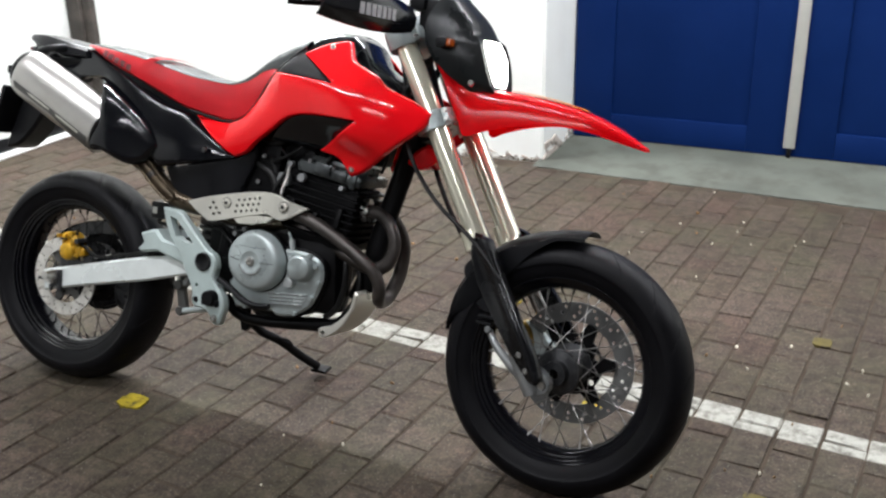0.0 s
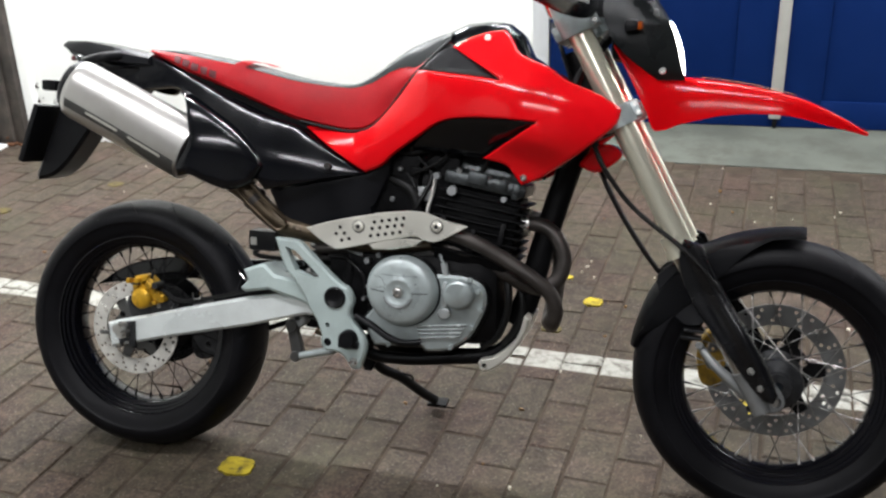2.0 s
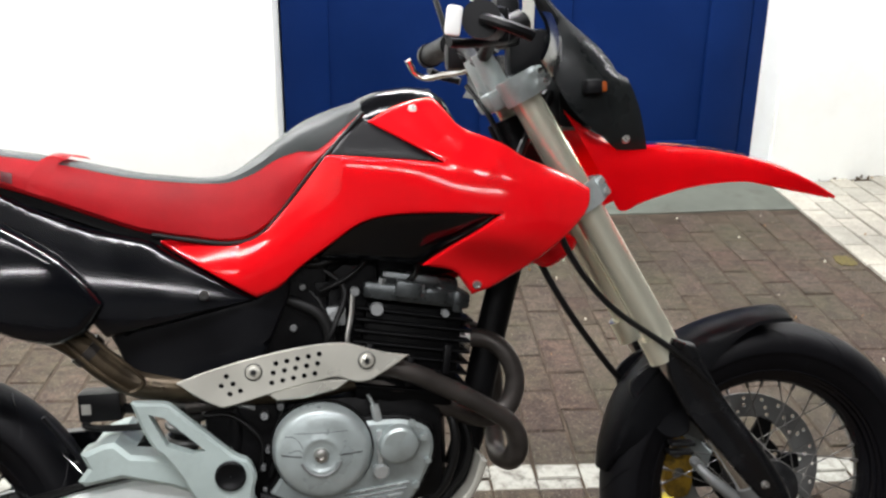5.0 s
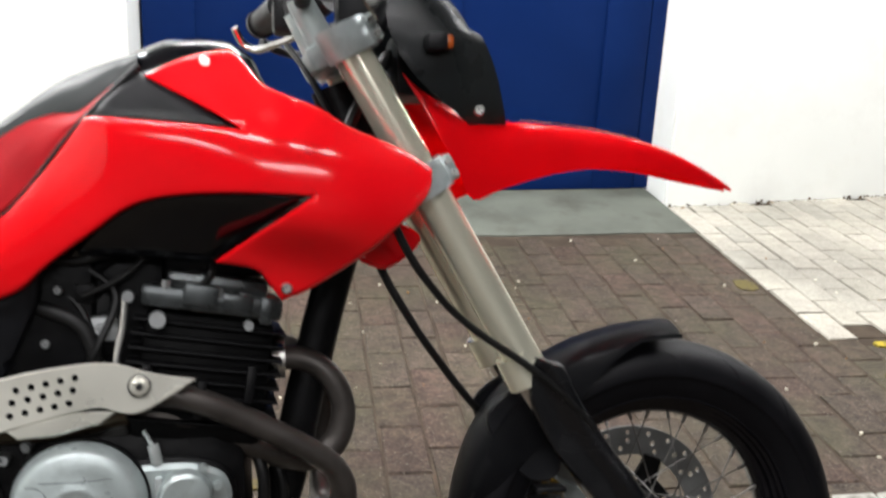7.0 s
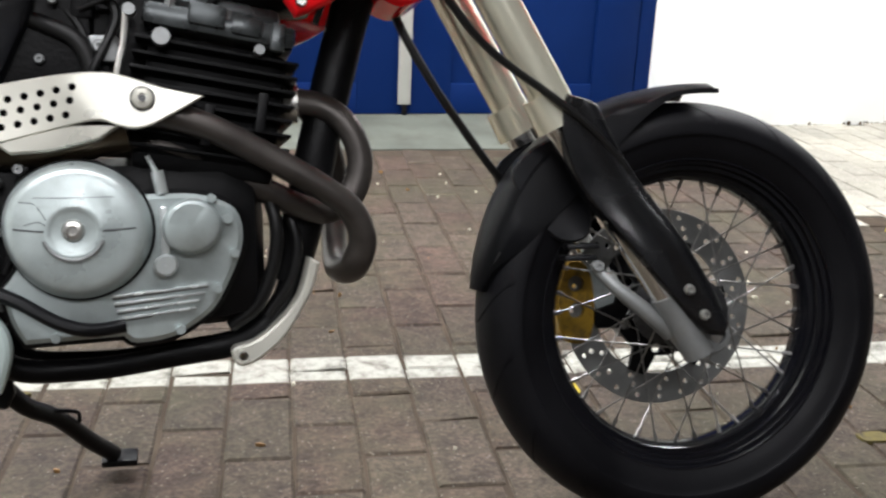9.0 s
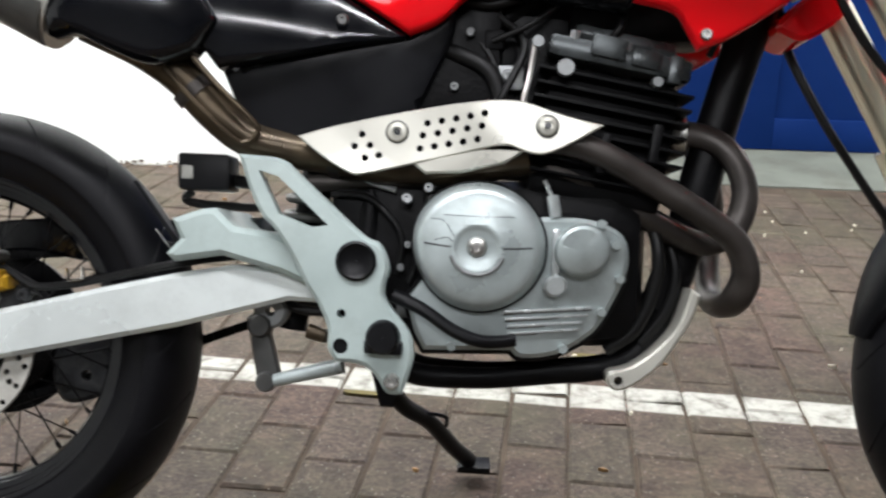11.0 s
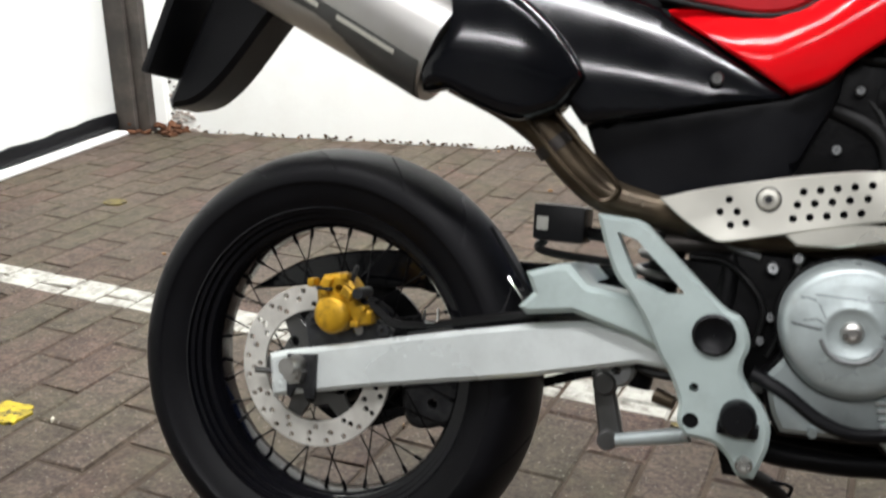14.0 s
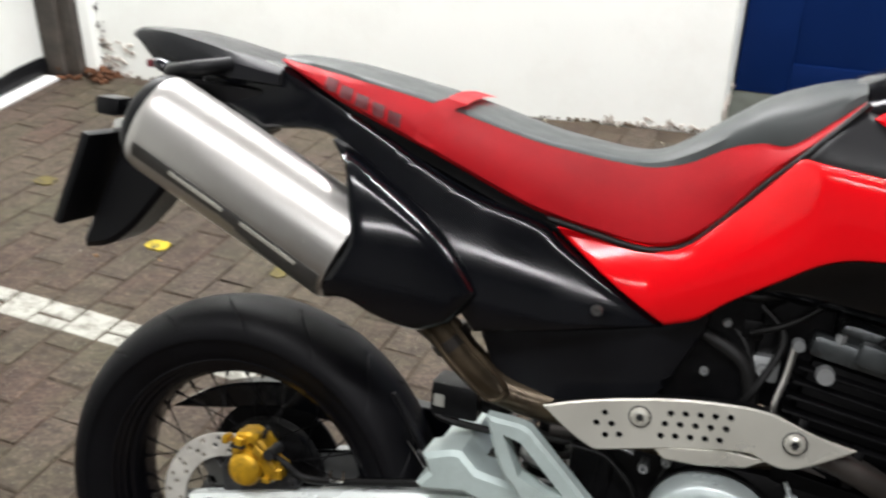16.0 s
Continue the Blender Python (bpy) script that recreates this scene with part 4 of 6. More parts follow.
bm = bmesh.new()
lathe(bm, [(0.0005, -0.175), (0.016, -0.175), (0.021, -0.178), (0.0245, -0.176), (0.0245, -0.165), (0.0005, -0.165)], 32, False, (0.540, 0, 0.416))
part("pivot_cap", bm, SATIN, bracket, "black round pivot cap")
bm = bmesh.new()
lathe(bm, [(0.0005, -0.196), (0.017, -0.196), (0.020, -0.192), (0.021, -0.165), (0.0005, -0.165)], 20, False, (0.576, 0, 0.326))
box(bm, 0.554, 0.600, -0.189, -0.165, 0.306, 0.322, 0.004)
part("foot_rest_stub", bm, SATIN, bracket, "black rubber foot rest stub")
part("bracket_plug", lathe(bmesh.new(), [(0.0005, -0.168), (0.0085, -0.168), (0.0095, -0.166), (0.0095, -0.148), (0.0005, -0.148)], 18, False, (0.524, 0, 0.312)), SATIN, bracket, "black plug in the bracket")
bm = bmesh.new()
screw(bm, 0.588, -0.173, 0.274, 0.010, 0.008)
part("bracket_bolt", bm, BOLT, bracket)
bm = bmesh.new()
plate(bm, [(0.392, 0.336), (0.405, 0.346), (0.43, 0.338), (0.424, 0.315), (0.440, 0.258), (0.425, 0.246), (0.410, 0.252)], -0.10, -0.085, [circle(0.412, 0.325, 0.008, 10)], 0.003)
lathe(bm, [(0.0005, -0.112), (0.012, -0.112), (0.015, -0.108), (0.015, -0.08), (0.0005, -0.08)], 18, False, (0.411, 0, 0.327))
lathe(bm, [(0.0005, -0.112), (0.011, -0.112), (0.013, -0.108), (0.013, -0.08), (0.0005, -0.08)], 18, False, (0.421, 0, 0.256))
part("shock_link", bm, DARKDISC, bike, "dirty shock absorber link")
part("link_knuckle", lathe(bmesh.new(), [(0.006, -0.104), (0.018, -0.104), (0.022, -0.099), (0.022, -0.074), (0.006, -0.074)], 24, c=(0.424, 0, 0.345)), ALLOY, bike, "rounded alloy linkage knuckle")
part("link_grease_cap", rod(bmesh.new(), (0.474, -0.105, 0.322), (0.498, -0.110, 0.316), 0.010, 0.009, 10), BRONZE, bike, "rusty brown pivot cap")
for pts in ([(0.40, -0.075, 0.405), (0.42, -0.085, 0.375), (0.455, -0.092, 0.350), (0.50, -0.095, 0.345)], [(0.43, -0.07, 0.40), (0.46, -0.08, 0.372), (0.50, -0.09, 0.37)]):
    part("drain_hose", tube(bmesh.new(), pts, 0.006, 8), CABLE, bike, "black rubber drain hose")
bm = bmesh.new()
rod(bm, (0.425, -0.105, 0.256), (0.52, -0.115, 0.281), 0.008, 0.010, 10)
part("brake_rod", bm, CASE, bike, "silver link rod")
bm = rod(bmesh.new(), (0.48, -0.01, 0.56), (0.44, -0.01, 0.32), 0.022)
shock = part("shock_absorber", bm, ENGINE, bike, "black coil-over shock absorber")
part("shock_spring", tube(bmesh.new(), [(0.475 - 0.03 * k / 64 + 0.034 * math.cos(k * math.pi / 4), -0.01 + 0.034 * math.sin(k * math.pi / 4), 0.53 - 0.18 * k / 64) for k in range(65)], 0.006, 8, 2), DARKDISC, shock, "dark coil spring")
part("bracket_backing", box(bmesh.new(), 0.50, 0.645, -0.075, 0.075, 0.33, 0.585, 0.012), ENGINE, bike, "black backing block added for the dark depth behind the bracket")
bm = bmesh.new()
box(bm, 0.298, 0.368, -0.095, -0.03, 0.500, 0.549, 0.006)
relay = part("relay_box", bm, SATIN, bike, "black relay box")
bm = bmesh.new()
box(bm, 0.304, 0.320, -0.0965, -0.094, 0.514, 0.532, 0.002)
part("relay_label", bm, GREYBAR, relay, "pale grey sticker")
bm = bmesh.new()
tube(bm, [(0.31, -0.06, 0.50), (0.30, -0.06, 0.488), (0.33, -0.06, 0.482), (0.40, -0.06, 0.48)], 0.006, 8)
rod(bm, (0.365, -0.06, 0.515), (0.41, -0.07, 0.512), 0.009, seg=10)
part("relay_wiring", bm, CABLE, relay)

# ---- engine ----
bm = bmesh.new()
CASE_O = outline([(0.600, 0.372), (0.618, 0.395), (0.66, 0.46), (0.75, 0.482), (0.800, 0.484), (0.835, 0.480), (0.868, 0.464), (0.877, 0.432), (0.870, 0.397), (0.848, 0.347), (0.829, 0.325), (0.791, 0.304), (0.749, 0.303), (0.735, 0.314), (0.624, 0.310), (0.611, 0.332)], (0, 13, 14), 3)
plate(bm, CASE_O, -0.138, -0.06, (), 0.006)
case = part("crankcase_cover", bm, CASE, bike, "silver cast right engine cover")
bm = bmesh.new()
plate(bm, shrink(CASE_O, -0.006), -0.075, 0.12, (), 0.004)
box(bm, 0.62, 0.905, -0.065, 0.085, 0.31, 0.53, 0.05)
part("crankcase", bm, ENGINE, bike, "black crankcase")
for pts, rr in (([(0.900, -0.075, 0.505), (0.918, -0.095, 0.45), (0.915, -0.10, 0.39), (0.895, -0.10, 0.335), (0.86, -0.09, 0.305)], 0.0085), ([(0.925, -0.05, 0.49), (0.945, -0.07, 0.42), (0.935, -0.075, 0.36), (0.905, -0.075, 0.315)], 0.007)):
    part("oil_hose", tube(bmesh.new(), pts, rr, 10), CABLE, bike, "black oil hose beside the crankcase")
WIDE = Matrix.Translation((0.692, 0, 0.445)) @ Matrix.Diagonal((1.115, 1, 1.05, 1))
DOME = [(0.0005, -0.1765), (0.020, -0.1765), (0.0225, -0.1775), (0.0255, -0.1790), (0.0285, -0.1785), (0.033, -0.1772), (0.047, -0.1757), (0.058, -0.1738), (0.0640, -0.1718), (0.0680, -0.1685), (0.0705, -0.163), (0.0745, -0.150), (0.0745, -0.130), (0.0005, -0.130)]
clutch = part("clutch_cover", lathe(bmesh.new(), DOME, 72, False, m=WIDE), CASE, case, "silver clutch cover widened to fit the view")
part("cover_gap_ring", lathe(bmesh.new(), [(0.070, -0.1400), (0.0775, -0.1400), (0.0775, -0.130), (0.070, -0.130)], 64, m=WIDE), ENGINE, clutch, "black ring painted for the shaded gap round the cover")


def dome_y(x, z):
    """The clutch cover's face at a place of the side view."""
    r = math.hypot((x - 0.692) / 1.115, (z - 0.445) / 1.05)
    return float(np.interp(r, [p[0] for p in DOME[:11]], [p[1] for p in DOME[:11]]))


def on_dome(pts, r):
    fine = catmull([(x, 0, z) for x, z in pts], 6) if len(pts) > 2 else [Vector((pts[0][0] + (pts[1][0] - pts[0][0]) * k / 8, 0, pts[0][1] + (pts[1][1] - pts[0][1]) * k / 8)) for k in range(9)]
    return tube(bmesh.new(), [(p.x, dome_y(p.x, p.z), p.z) for p in fine], r, 6, 1)


part("clutch_mark", on_dome([(0.692 + 0.0335 * math.cos(a), 0.446 + 0.0325 * math.sin(a)) for a in [math.pi + 0.35 + (math.pi - 0.7) * k / 8 for k in range(9)]], 0.0024), ALLOY, clutch, "grey crescent painted for the shade under the boss")
for sx in (-1, 1):
    part("clutch_mark", on_dome([(0.692 + sx * 0.031, 0.4455), (0.692 + sx * 0.066, 0.4468)], 0.0011), HUB, clutch, "thin dark wing line")
bm = bmesh.new()
lathe(bm, [(0.0005, -0.180), (0.0045, -0.180), (0.0055, -0.184), (0.010, -0.183), (0.0125, -0.179), (0.0125, -0.172), (0.0005, -0.172)], 24, False, (0.692, 0, 0.4465))
part("clutch_bolt", bm, STEEL, clutch, "bright centre bolt")
for i in range(6):
    x = 0.6525 + 0.0136 * i
    bm = loft(bmesh.new(), [[(x + dx, dome_y(x + dx, z) - 0.0006, z) for dx in (0, 0.0037, 0.0075, 0.0112)] for z in (0.4725, 0.476, 0.480)], closed=False)
    bmesh.ops.recalc_face_normals(bm, faces=bm.faces)
    bmesh.ops.solidify(bm, geom=bm.faces[:], thickness=0.0008)
    part("embossed_bar", bm, CASE, clutch)
part("embossed_line", on_dome([(0.650, 0.4825), (0.736, 0.4825)], 0.0005), HUB, clutch, "thin line above the embossing")
for pts in ([(0.634, 0.477), (0.652, 0.475), (0.664, 0.458)], [(0.640, 0.452), (0.655, 0.456), (0.663, 0.452)]):
    part("cover_scratch", on_dome(pts, 0.0005), HUB, clutch, "dark scratch in the cover")
bm = bmesh.new()
lathe(bm, [(0.0005, -0.160), (0.027, -0.160), (0.031, -0.157), (0.0325, -0.150), (0.034, -0.146), (0.034, -0.13), (0.0005, -0.13)], 40, False, (0.819, 0, 0.443))
part("oil_filter_cover", bm, CASE, case)
bm = bmesh.new()
lathe(bm, [(0.0005, -0.152), (0.011, -0.152), (0.014, -0.149), (0.0145, -0.13), (0.0005, -0.13)], 24, False, (0.788, 0, 0.399))
box(bm, 0.783, 0.793, -0.146, -0.13, 0.405, 0.47, 0.003)
part("oil_gallery", bm, RIB, case)
for k, z in enumerate((0.366, 0.3565, 0.347, 0.3375)):
    bm = box(bmesh.new(), 0.726 + 0.002 * k, 0.834 - 0.005 * k, -0.1440, -0.136, z - 0.0017, z + 0.0017, 0.0010)
    part("cover_rib", bm, RIB, case, "polished rib")
    part("rib_shadow", box(bmesh.new(), 0.726 + 0.002 * k, 0.834 - 0.005 * k, -0.1388, -0.136, z - 0.0042, z - 0.0019, 0.0004), DARKDISC, case, "dark strip painted for the shadow under the rib")
for x, z in ((0.86, 0.45), (0.866, 0.405), (0.845, 0.36), (0.80, 0.312), (0.66, 0.318), (0.75, 0.478), (0.842, 0.476)):
    bm = bmesh.new()
    bmesh.ops.create_cone(bm, cap_ends=True, segments=6, radius1=0.0065, radius2=0.006, depth=0.012, matrix=pose(x, -0.141, z, 90))
    part("cover_bolt", bm, CASE, case)
bm = bmesh.new()
rod(bm, (0.787, -0.13, 0.484), (0.782, -0.13, 0.51), 0.008, seg=10)
rod(bm, (0.783, -0.13, 0.505), (0.772, -0.13, 0.528), 0.003, seg=8)
part("oil_line_fitting", bm, RIB, case)
bm = bmesh.new()
tube(bm, [(0.585, -0.165, 0.376), (0.625, -0.168, 0.362), (0.665, -0.168, 0.340), (0.70, -0.165, 0.329), (0.740, -0.16, 0.330)], 0.0088, 10)
part("brake_pedal", bm, SATIN, bike, "black brake pedal arm")
# finned cylinder and head, leaning slightly forward
cyl_turn = Matrix.Translation((0.848, 0, 0.602)) @ Matrix.Rotation(radians(9), 4, "Y")
bm = bmesh.new()
box(bm, -0.084, 0.084, -0.085, 0.085, -0.10, 0.065, 0.012, cyl_turn)
part("cylinder", bm, FIN, bike, "black cylinder barrel")
for i in range(8):
    bm = bmesh.new()
    z = -0.075 + i * 0.018
    box(bm, -0.097, 0.098, -0.103, 0.105, z, z + 0.0042, 0.0015, cyl_turn)
    part("cooling_fin", bm, FIN, bike)
bm = bmesh.new()
box(bm, -0.092, 0.09, -0.102, 0.102, 0.07, 0.098, 0.008, cyl_turn)
head = part("cylinder_head", bm, GREYHEAD, bike, "grey cast cylinder head")
part("rocker_cover", box(bmesh.new(), -0.065, 0.07, -0.088, 0.088, 0.094, 0.120, 0.012, cyl_turn), GREYHEAD, head)
for a, b, c, d in ((-0.04, 0.005, 0.078, 0.106), (0.012, 0.05, 0.076, 0.100), (0.06, 0.078, 0.064, 0.10)):
    part("head_boss", box(bmesh.new(), a, b, -0.107, -0.075, c, d, 0.005, cyl_turn), GREYHEAD, head)
for x, z in ((-0.07, -0.02), (0.0, -0.035), (0.06, -0.01)):
    part("fin_boss", box(bmesh.new(), x - 0.006, x + 0.006, -0.111, -0.09, z - 0.03, z + 0.02, 0.003, cyl_turn), ENGINE, head)
for x, z, r in ((0.791, 0.667, 0.0115), (0.756, 0.698, 0.008), (0.905, 0.655, 0.007)):
    bm = bmesh.new()
    bmesh.ops.create_cone(bm, cap_ends=True, segments=12, radius1=r, radius2=r * 0.9, depth=0.014, matrix=pose(x, -0.108, z, 90))
    part("head_bolt", bm, ALLOY, head)
bm = bmesh.new()
tube(bm, [(0.753, -0.108, 0.700), (0.749, -0.108, 0.66), (0.742, -0.108, 0.62), (0.745, -0.1, 0.56)], 0.0042, 8)
part("oil_pipe", bm, STEEL, head, "thin steel oil pipe")
bm = bmesh.new()
box(bm, 0.40, 0.715, -0.085, 0.085, 0.575, 0.82, 0.02)
part("cylinder_filler", box(bmesh.new(), 0.69, 0.80, -0.062, 0.075, 0.60, 0.80, 0.015), ENGINE, bike, "black filler block for the shadowed inside behind the cylinder")
part("tank_underside", box(bmesh.new(), 0.78, 0.98, -0.05, 0.06, 0.715, 0.80, 0.015), ENGINE, bike, "black underside of the tank")
part("side_filler", bm, ENGINE, bike, "black filler block for the shadowed inside behind the side covers")
bm = bmesh.new()
tube(bm, [(0.66, -0.05, 0.64), (0.71, -0.055, 0.66), (0.76, -0.05, 0.68)], 0.03, 14)
box(bm, 0.69, 0.735, -0.08, 0.03, 0.62, 0.71, 0.008)
part("carburettor", bm, ENGINE, bike, "black carburettor and intake boot")
for pts in ([(0.66, -0.09, 0.72), (0.70, -0.10, 0.68), (0.71, -0.10, 0.62), (0.68, -0.10, 0.56)], [(0.70, -0.09, 0.74), (0.74, -0.10, 0.70), (0.72, -0.11, 0.64), (0.70, -0.10, 0.60)], [(0.62, -0.09, 0.62), (0.66, -0.10, 0.60), (0.69, -0.10, 0.55), (0.67, -0.10, 0.50)]):
    bm = bmesh.new()
    tube(bm, pts, 0.005, 8)
    part("hose", bm, CABLE, bike)
for x, z, r in ((0.628, 0.515, 0.007), (0.600, 0.500, 0.008), (0.60, 0.44, 0.005), (0.59, 0.41, 0.005)):
    bm = bmesh.new()
    screw(bm, x, -0.115, z, r, 0.01)
    rod(bm, (x, -0.115, z), (x, -0.06, z), r * 0.8, seg=10)
    part("frame_bolt", bm, ALLOY, bike)

# small fittings between frame and engine
for nm, pts, rad, mt in (("breather_hose", [(0.61, -0.085, 0.70), (0.655, -0.10, 0.685), (0.70, -0.105, 0.66), (0.715, -0.10, 0.61), (0.70, -0.095, 0.56)], 0.0105, CABLE),
                         ("drain_hose", [(0.655, -0.10, 0.60), (0.64, -0.105, 0.54), (0.625, -0.108, 0.49), (0.615, -0.10, 0.43), (0.60, -0.098, 0.39)], 0.0055, CABLE),
                         ("brake_hose", [(0.50, -0.10, 0.50), (0.54, -0.105, 0.50), (0.565, -0.108, 0.485), (0.59, -0.105, 0.45), (0.585, -0.10, 0.40)], 0.0048, CABLE),
                         ("throttle_link", [(0.70, -0.10, 0.70), (0.735, -0.104, 0.715), (0.765, -0.10, 0.735), (0.80, -0.085, 0.77)], 0.004, CABLE),
                         ("ignition_lead", [(0.842, -0.09, 0.702), (0.858, -0.10, 0.722), (0.862, -0.085, 0.745), (0.85, -0.06, 0.78)], 0.0055, CABLE),
                         ("wiring_loom", [(0.645, -0.09, 0.76), (0.69, -0.098, 0.745), (0.735, -0.098, 0.755), (0.79, -0.09, 0.765)], 0.0065, CABLE),
                         ("linkage_rod", [(0.515, -0.098, 0.545), (0.55, -0.10, 0.52), (0.585, -0.102, 0.51)], 0.0045, ALLOY)):
    part(nm, tube(bmesh.new(), pts, rad, 10), mt, bike)
for x0, x1, y0, z0, z1, mt in ((0.700, 0.742, -0.098, 0.640, 0.672, ALLOY), (0.690, 0.716, -0.100, 0.690, 0.716, ENGINE), (0.640, 0.668, -0.100, 0.630, 0.655, ENGINE), (0.600, 0.625, -0.106, 0.520, 0.552, ENGINE), (0.545, 0.575, -0.104, 0.530, 0.556, ALLOY), (0.620, 0.640, -0.105, 0.405, 0.44, ENGINE), (0.585, 0.605, -0.108, 0.345, 0.372, ALLOY)):
    part("fitting", box(bmesh.new(), x0, x1, y0, y0 + 0.05, z0, z1, 0.005), mt, bike, "small cast fitting beside the engine")
for x, z, rr in ((0.722, 0.657, 0.008), (0.655, 0.642, 0.006), (0.612, 0.536, 0.007), (0.56, 0.543, 0.006), (0.70, 0.59, 0.005), (0.672, 0.71, 0.006), (0.63, 0.422, 0.005)):
    part("fitting_screw", screw(bmesh.new(), x, -0.106, z, rr, 0.005), ALLOY, bike)
for x, y, z in ((0.832, -0.094, 0.706), (0.868, -0.094, 0.698), (0.900, -0.092, 0.690), (0.802, -0.094, 0.710)):
    bm = bmesh.new()
    bmesh.ops.create_cone(bm, cap_ends=True, segments=6, radius1=0.007, radius2=0.0065, depth=0.012, matrix=pose(x, y, z, 0, 9))
    part("head_bolt", bm, ALLOY, head)

# ---- frame ----
def frame_tube(name, pts, r, label="", material=ENGINE):
    return part(name, tube(bmesh.new(), pts, r, 14), material, bike, label)


frame_tube("down_tube", [(1.075, 0, 0.86), (1.03, 0, 0.72), (0.985, 0, 0.56), (0.955, 0, 0.44), (0.93, 0, 0.36)], 0.027, "thick black frame down tube")
for s in (-1, 1):
    frame_tube("cradle_tube", [(0.945, s * 0.03, 0.39), (0.925, s * 0.055, 0.328), (0.875, s * 0.07, 0.284), (0.78, s * 0.078, 0.272), (0.677, s * 0.08, 0.270), (0.60, s * 0.085, 0.276), (0.56, s * 0.10, 0.32)], 0.0145, "black cradle tube under the engine")
    frame_tube("main_tube", [(1.06, s * 0.03, 0.87), (0.95, s * 0.06, 0.84), (0.75, s * 0.065, 0.76), (0.58, s * 0.07, 0.60), (0.54, s * 0.07, 0.43)], 0.017)
    frame_tube("seat_rail", [(0.72, s * 0.08, 0.83), (0.45, s * 0.08, 0.80), (0.15, s * 0.07, 0.87), (-0.10, s * 0.05, 0.93)], 0.012)
frame_tube("steering_head", [(1.105, 0, 0.80), (1.03, 0, 0.98)], 0.034)
bm = bmesh.new()
SK = outline([(0.862, 0.281), (0.860, 0.268), (0.869, 0.258), (0.891, 0.264), (0.927, 0.295), (0.957, 0.348), (0.968, 0.39), (0.957, 0.397), (0.944, 0.345), (0.919, 0.312), (0.888, 0.288)], (6, 7), 3)
plate(bm, SK, -0.094, 0.094, [circle(0.873, 0.270, 0.006, 10)], 0.003)
part("skid_plate", bm, SHIELD, bike, "scuffed silver skid plate")

# ---- exhaust ----
bm = bmesh.new()
tube(bm, [(0.735, -0.10, 0.577), (0.79, -0.105, 0.575), (0.841, -0.105, 0.561), (0.910, -0.10, 0.526), (0.975, -0.098, 0.487), (1.008, -0.09, 0.460), (1.020, -0.08, 0.425), (1.012, -0.065, 0.392), (1.004, -0.03, 0.380), (1.000, 0.03, 0.385), (1.005, 0.08, 0.44), (1.01, 0.085, 0.53), (0.97, 0.06, 0.605), (0.93, 0.05, 0.605)], 0.0168, 16)
part("exhaust_header", bm, PIPE, bike, "sooty brown-black header pipe")
bm = bmesh.new()
tube(bm, [(0.70, -0.085, 0.548), (0.786, -0.085, 0.540), (0.845, -0.085, 0.516), (0.905, -0.08, 0.487), (0.95, -0.07, 0.465), (0.985, -0.055, 0.460), (1.018, -0.05, 0.484), (1.031, -0.05, 0.530), (1.015, -0.05, 0.574), (0.98, -0.045, 0.598), (0.925, -0.045, 0.602)], 0.0168, 16)
part("exhaust_header", bm, PIPE, bike, "sooty brown-black header pipe")
bm = bmesh.new()
lathe(bm, [(0.018, -0.012), (0.03, -0.012), (0.03, 0.006), (0.018, 0.006)], 20)
bmesh.ops.transform(bm, matrix=Matrix.Translation((0.942, -0.045, 0.603)) @ Matrix.Rotation(radians(90), 4, "Z"), verts=bm.verts)
part("exhaust_flange", bm, BOLT, bike)
bm = bmesh.new()
tube(bm, [(0.75, -0.10, 0.560), (0.66, -0.10, 0.545), (0.57, -0.10, 0.543), (0.495, -0.095, 0.552), (0.446, -0.10, 0.557), (0.395, -0.105, 0.570), (0.352, -0.115, 0.603), (0.318, -0.125, 0.640), (0.27, -0.14, 0.672), (0.20, -0.15, 0.70)], 0.0255, 16)
part("exhaust_link_pipe", bm, BRONZE, bike, "heat-browned steel link pipe")
bm = bmesh.new()
tube(bm, [(0.296, -0.158, 0.684), (0.308, -0.160, 0.690), (0.322, -0.160, 0.680), (0.365, -0.150, 0.632), (0.412, -0.140, 0.585), (0.412, -0.138, 0.568), (0.398, -0.138, 0.560), (0.384, -0.142, 0.566), (0.335, -0.152, 0.612), (0.294, -0.158, 0.662), (0.292, -0.158, 0.676), (0.296, -0.158, 0.684)], 0.0036, 8)
part("pipe_bracket", bm, BRONZE, bike, "brown steel bracket loop on the pipe")
for p, q, rr in (((0.335, -0.118, 0.622), (0.325, -0.121, 0.633), 0.0295), ((0.50, -0.0952, 0.551), (0.515, -0.0955, 0.549), 0.0285)):
    part("pipe_clamp", rod(bmesh.new(), p, q, rr, seg=24), PIPE, bike, "sooty clamp band round the pipe")
bm = bmesh.new()
tube(bm, [(0.47, -0.085, 0.516), (0.56, -0.085, 0.522), (0.65, -0.085, 0.53)], 0.014, 12)
part("cross_pipe", bm, PIPE, bike)
SHO = outline([(0.466, 0.570), (0.521, 0.587), (0.633, 0.611), (0.699, 0.620), (0.733, 0.620), (0.753, 0.616), (0.794, 0.603), (0.839, 0.594), (0.815, 0.579), (0.782, 0.561), (0.762, 0.556), (0.742, 0.560), (0.724, 0.566), (0.694, 0.562), (0.621, 0.544), (0.549, 0.526), (0.529, 0.527), (0.496, 0.546)], (0, 7), 3)
dots = [(0.546, 0.575), (0.537, 0.560), (0.556, 0.562), (0.550, 0.546), (0.567, 0.550)]
for (xa, za), (xb, zb) in (((0.625, 0.591), (0.695, 0.604)), ((0.620, 0.576), (0.692, 0.589)), ((0.617, 0.560), (0.687, 0.573))):
    dots += [(xa + (xb - xa) * i / 4, za + (zb - za) * i / 4) for i in range(5)]
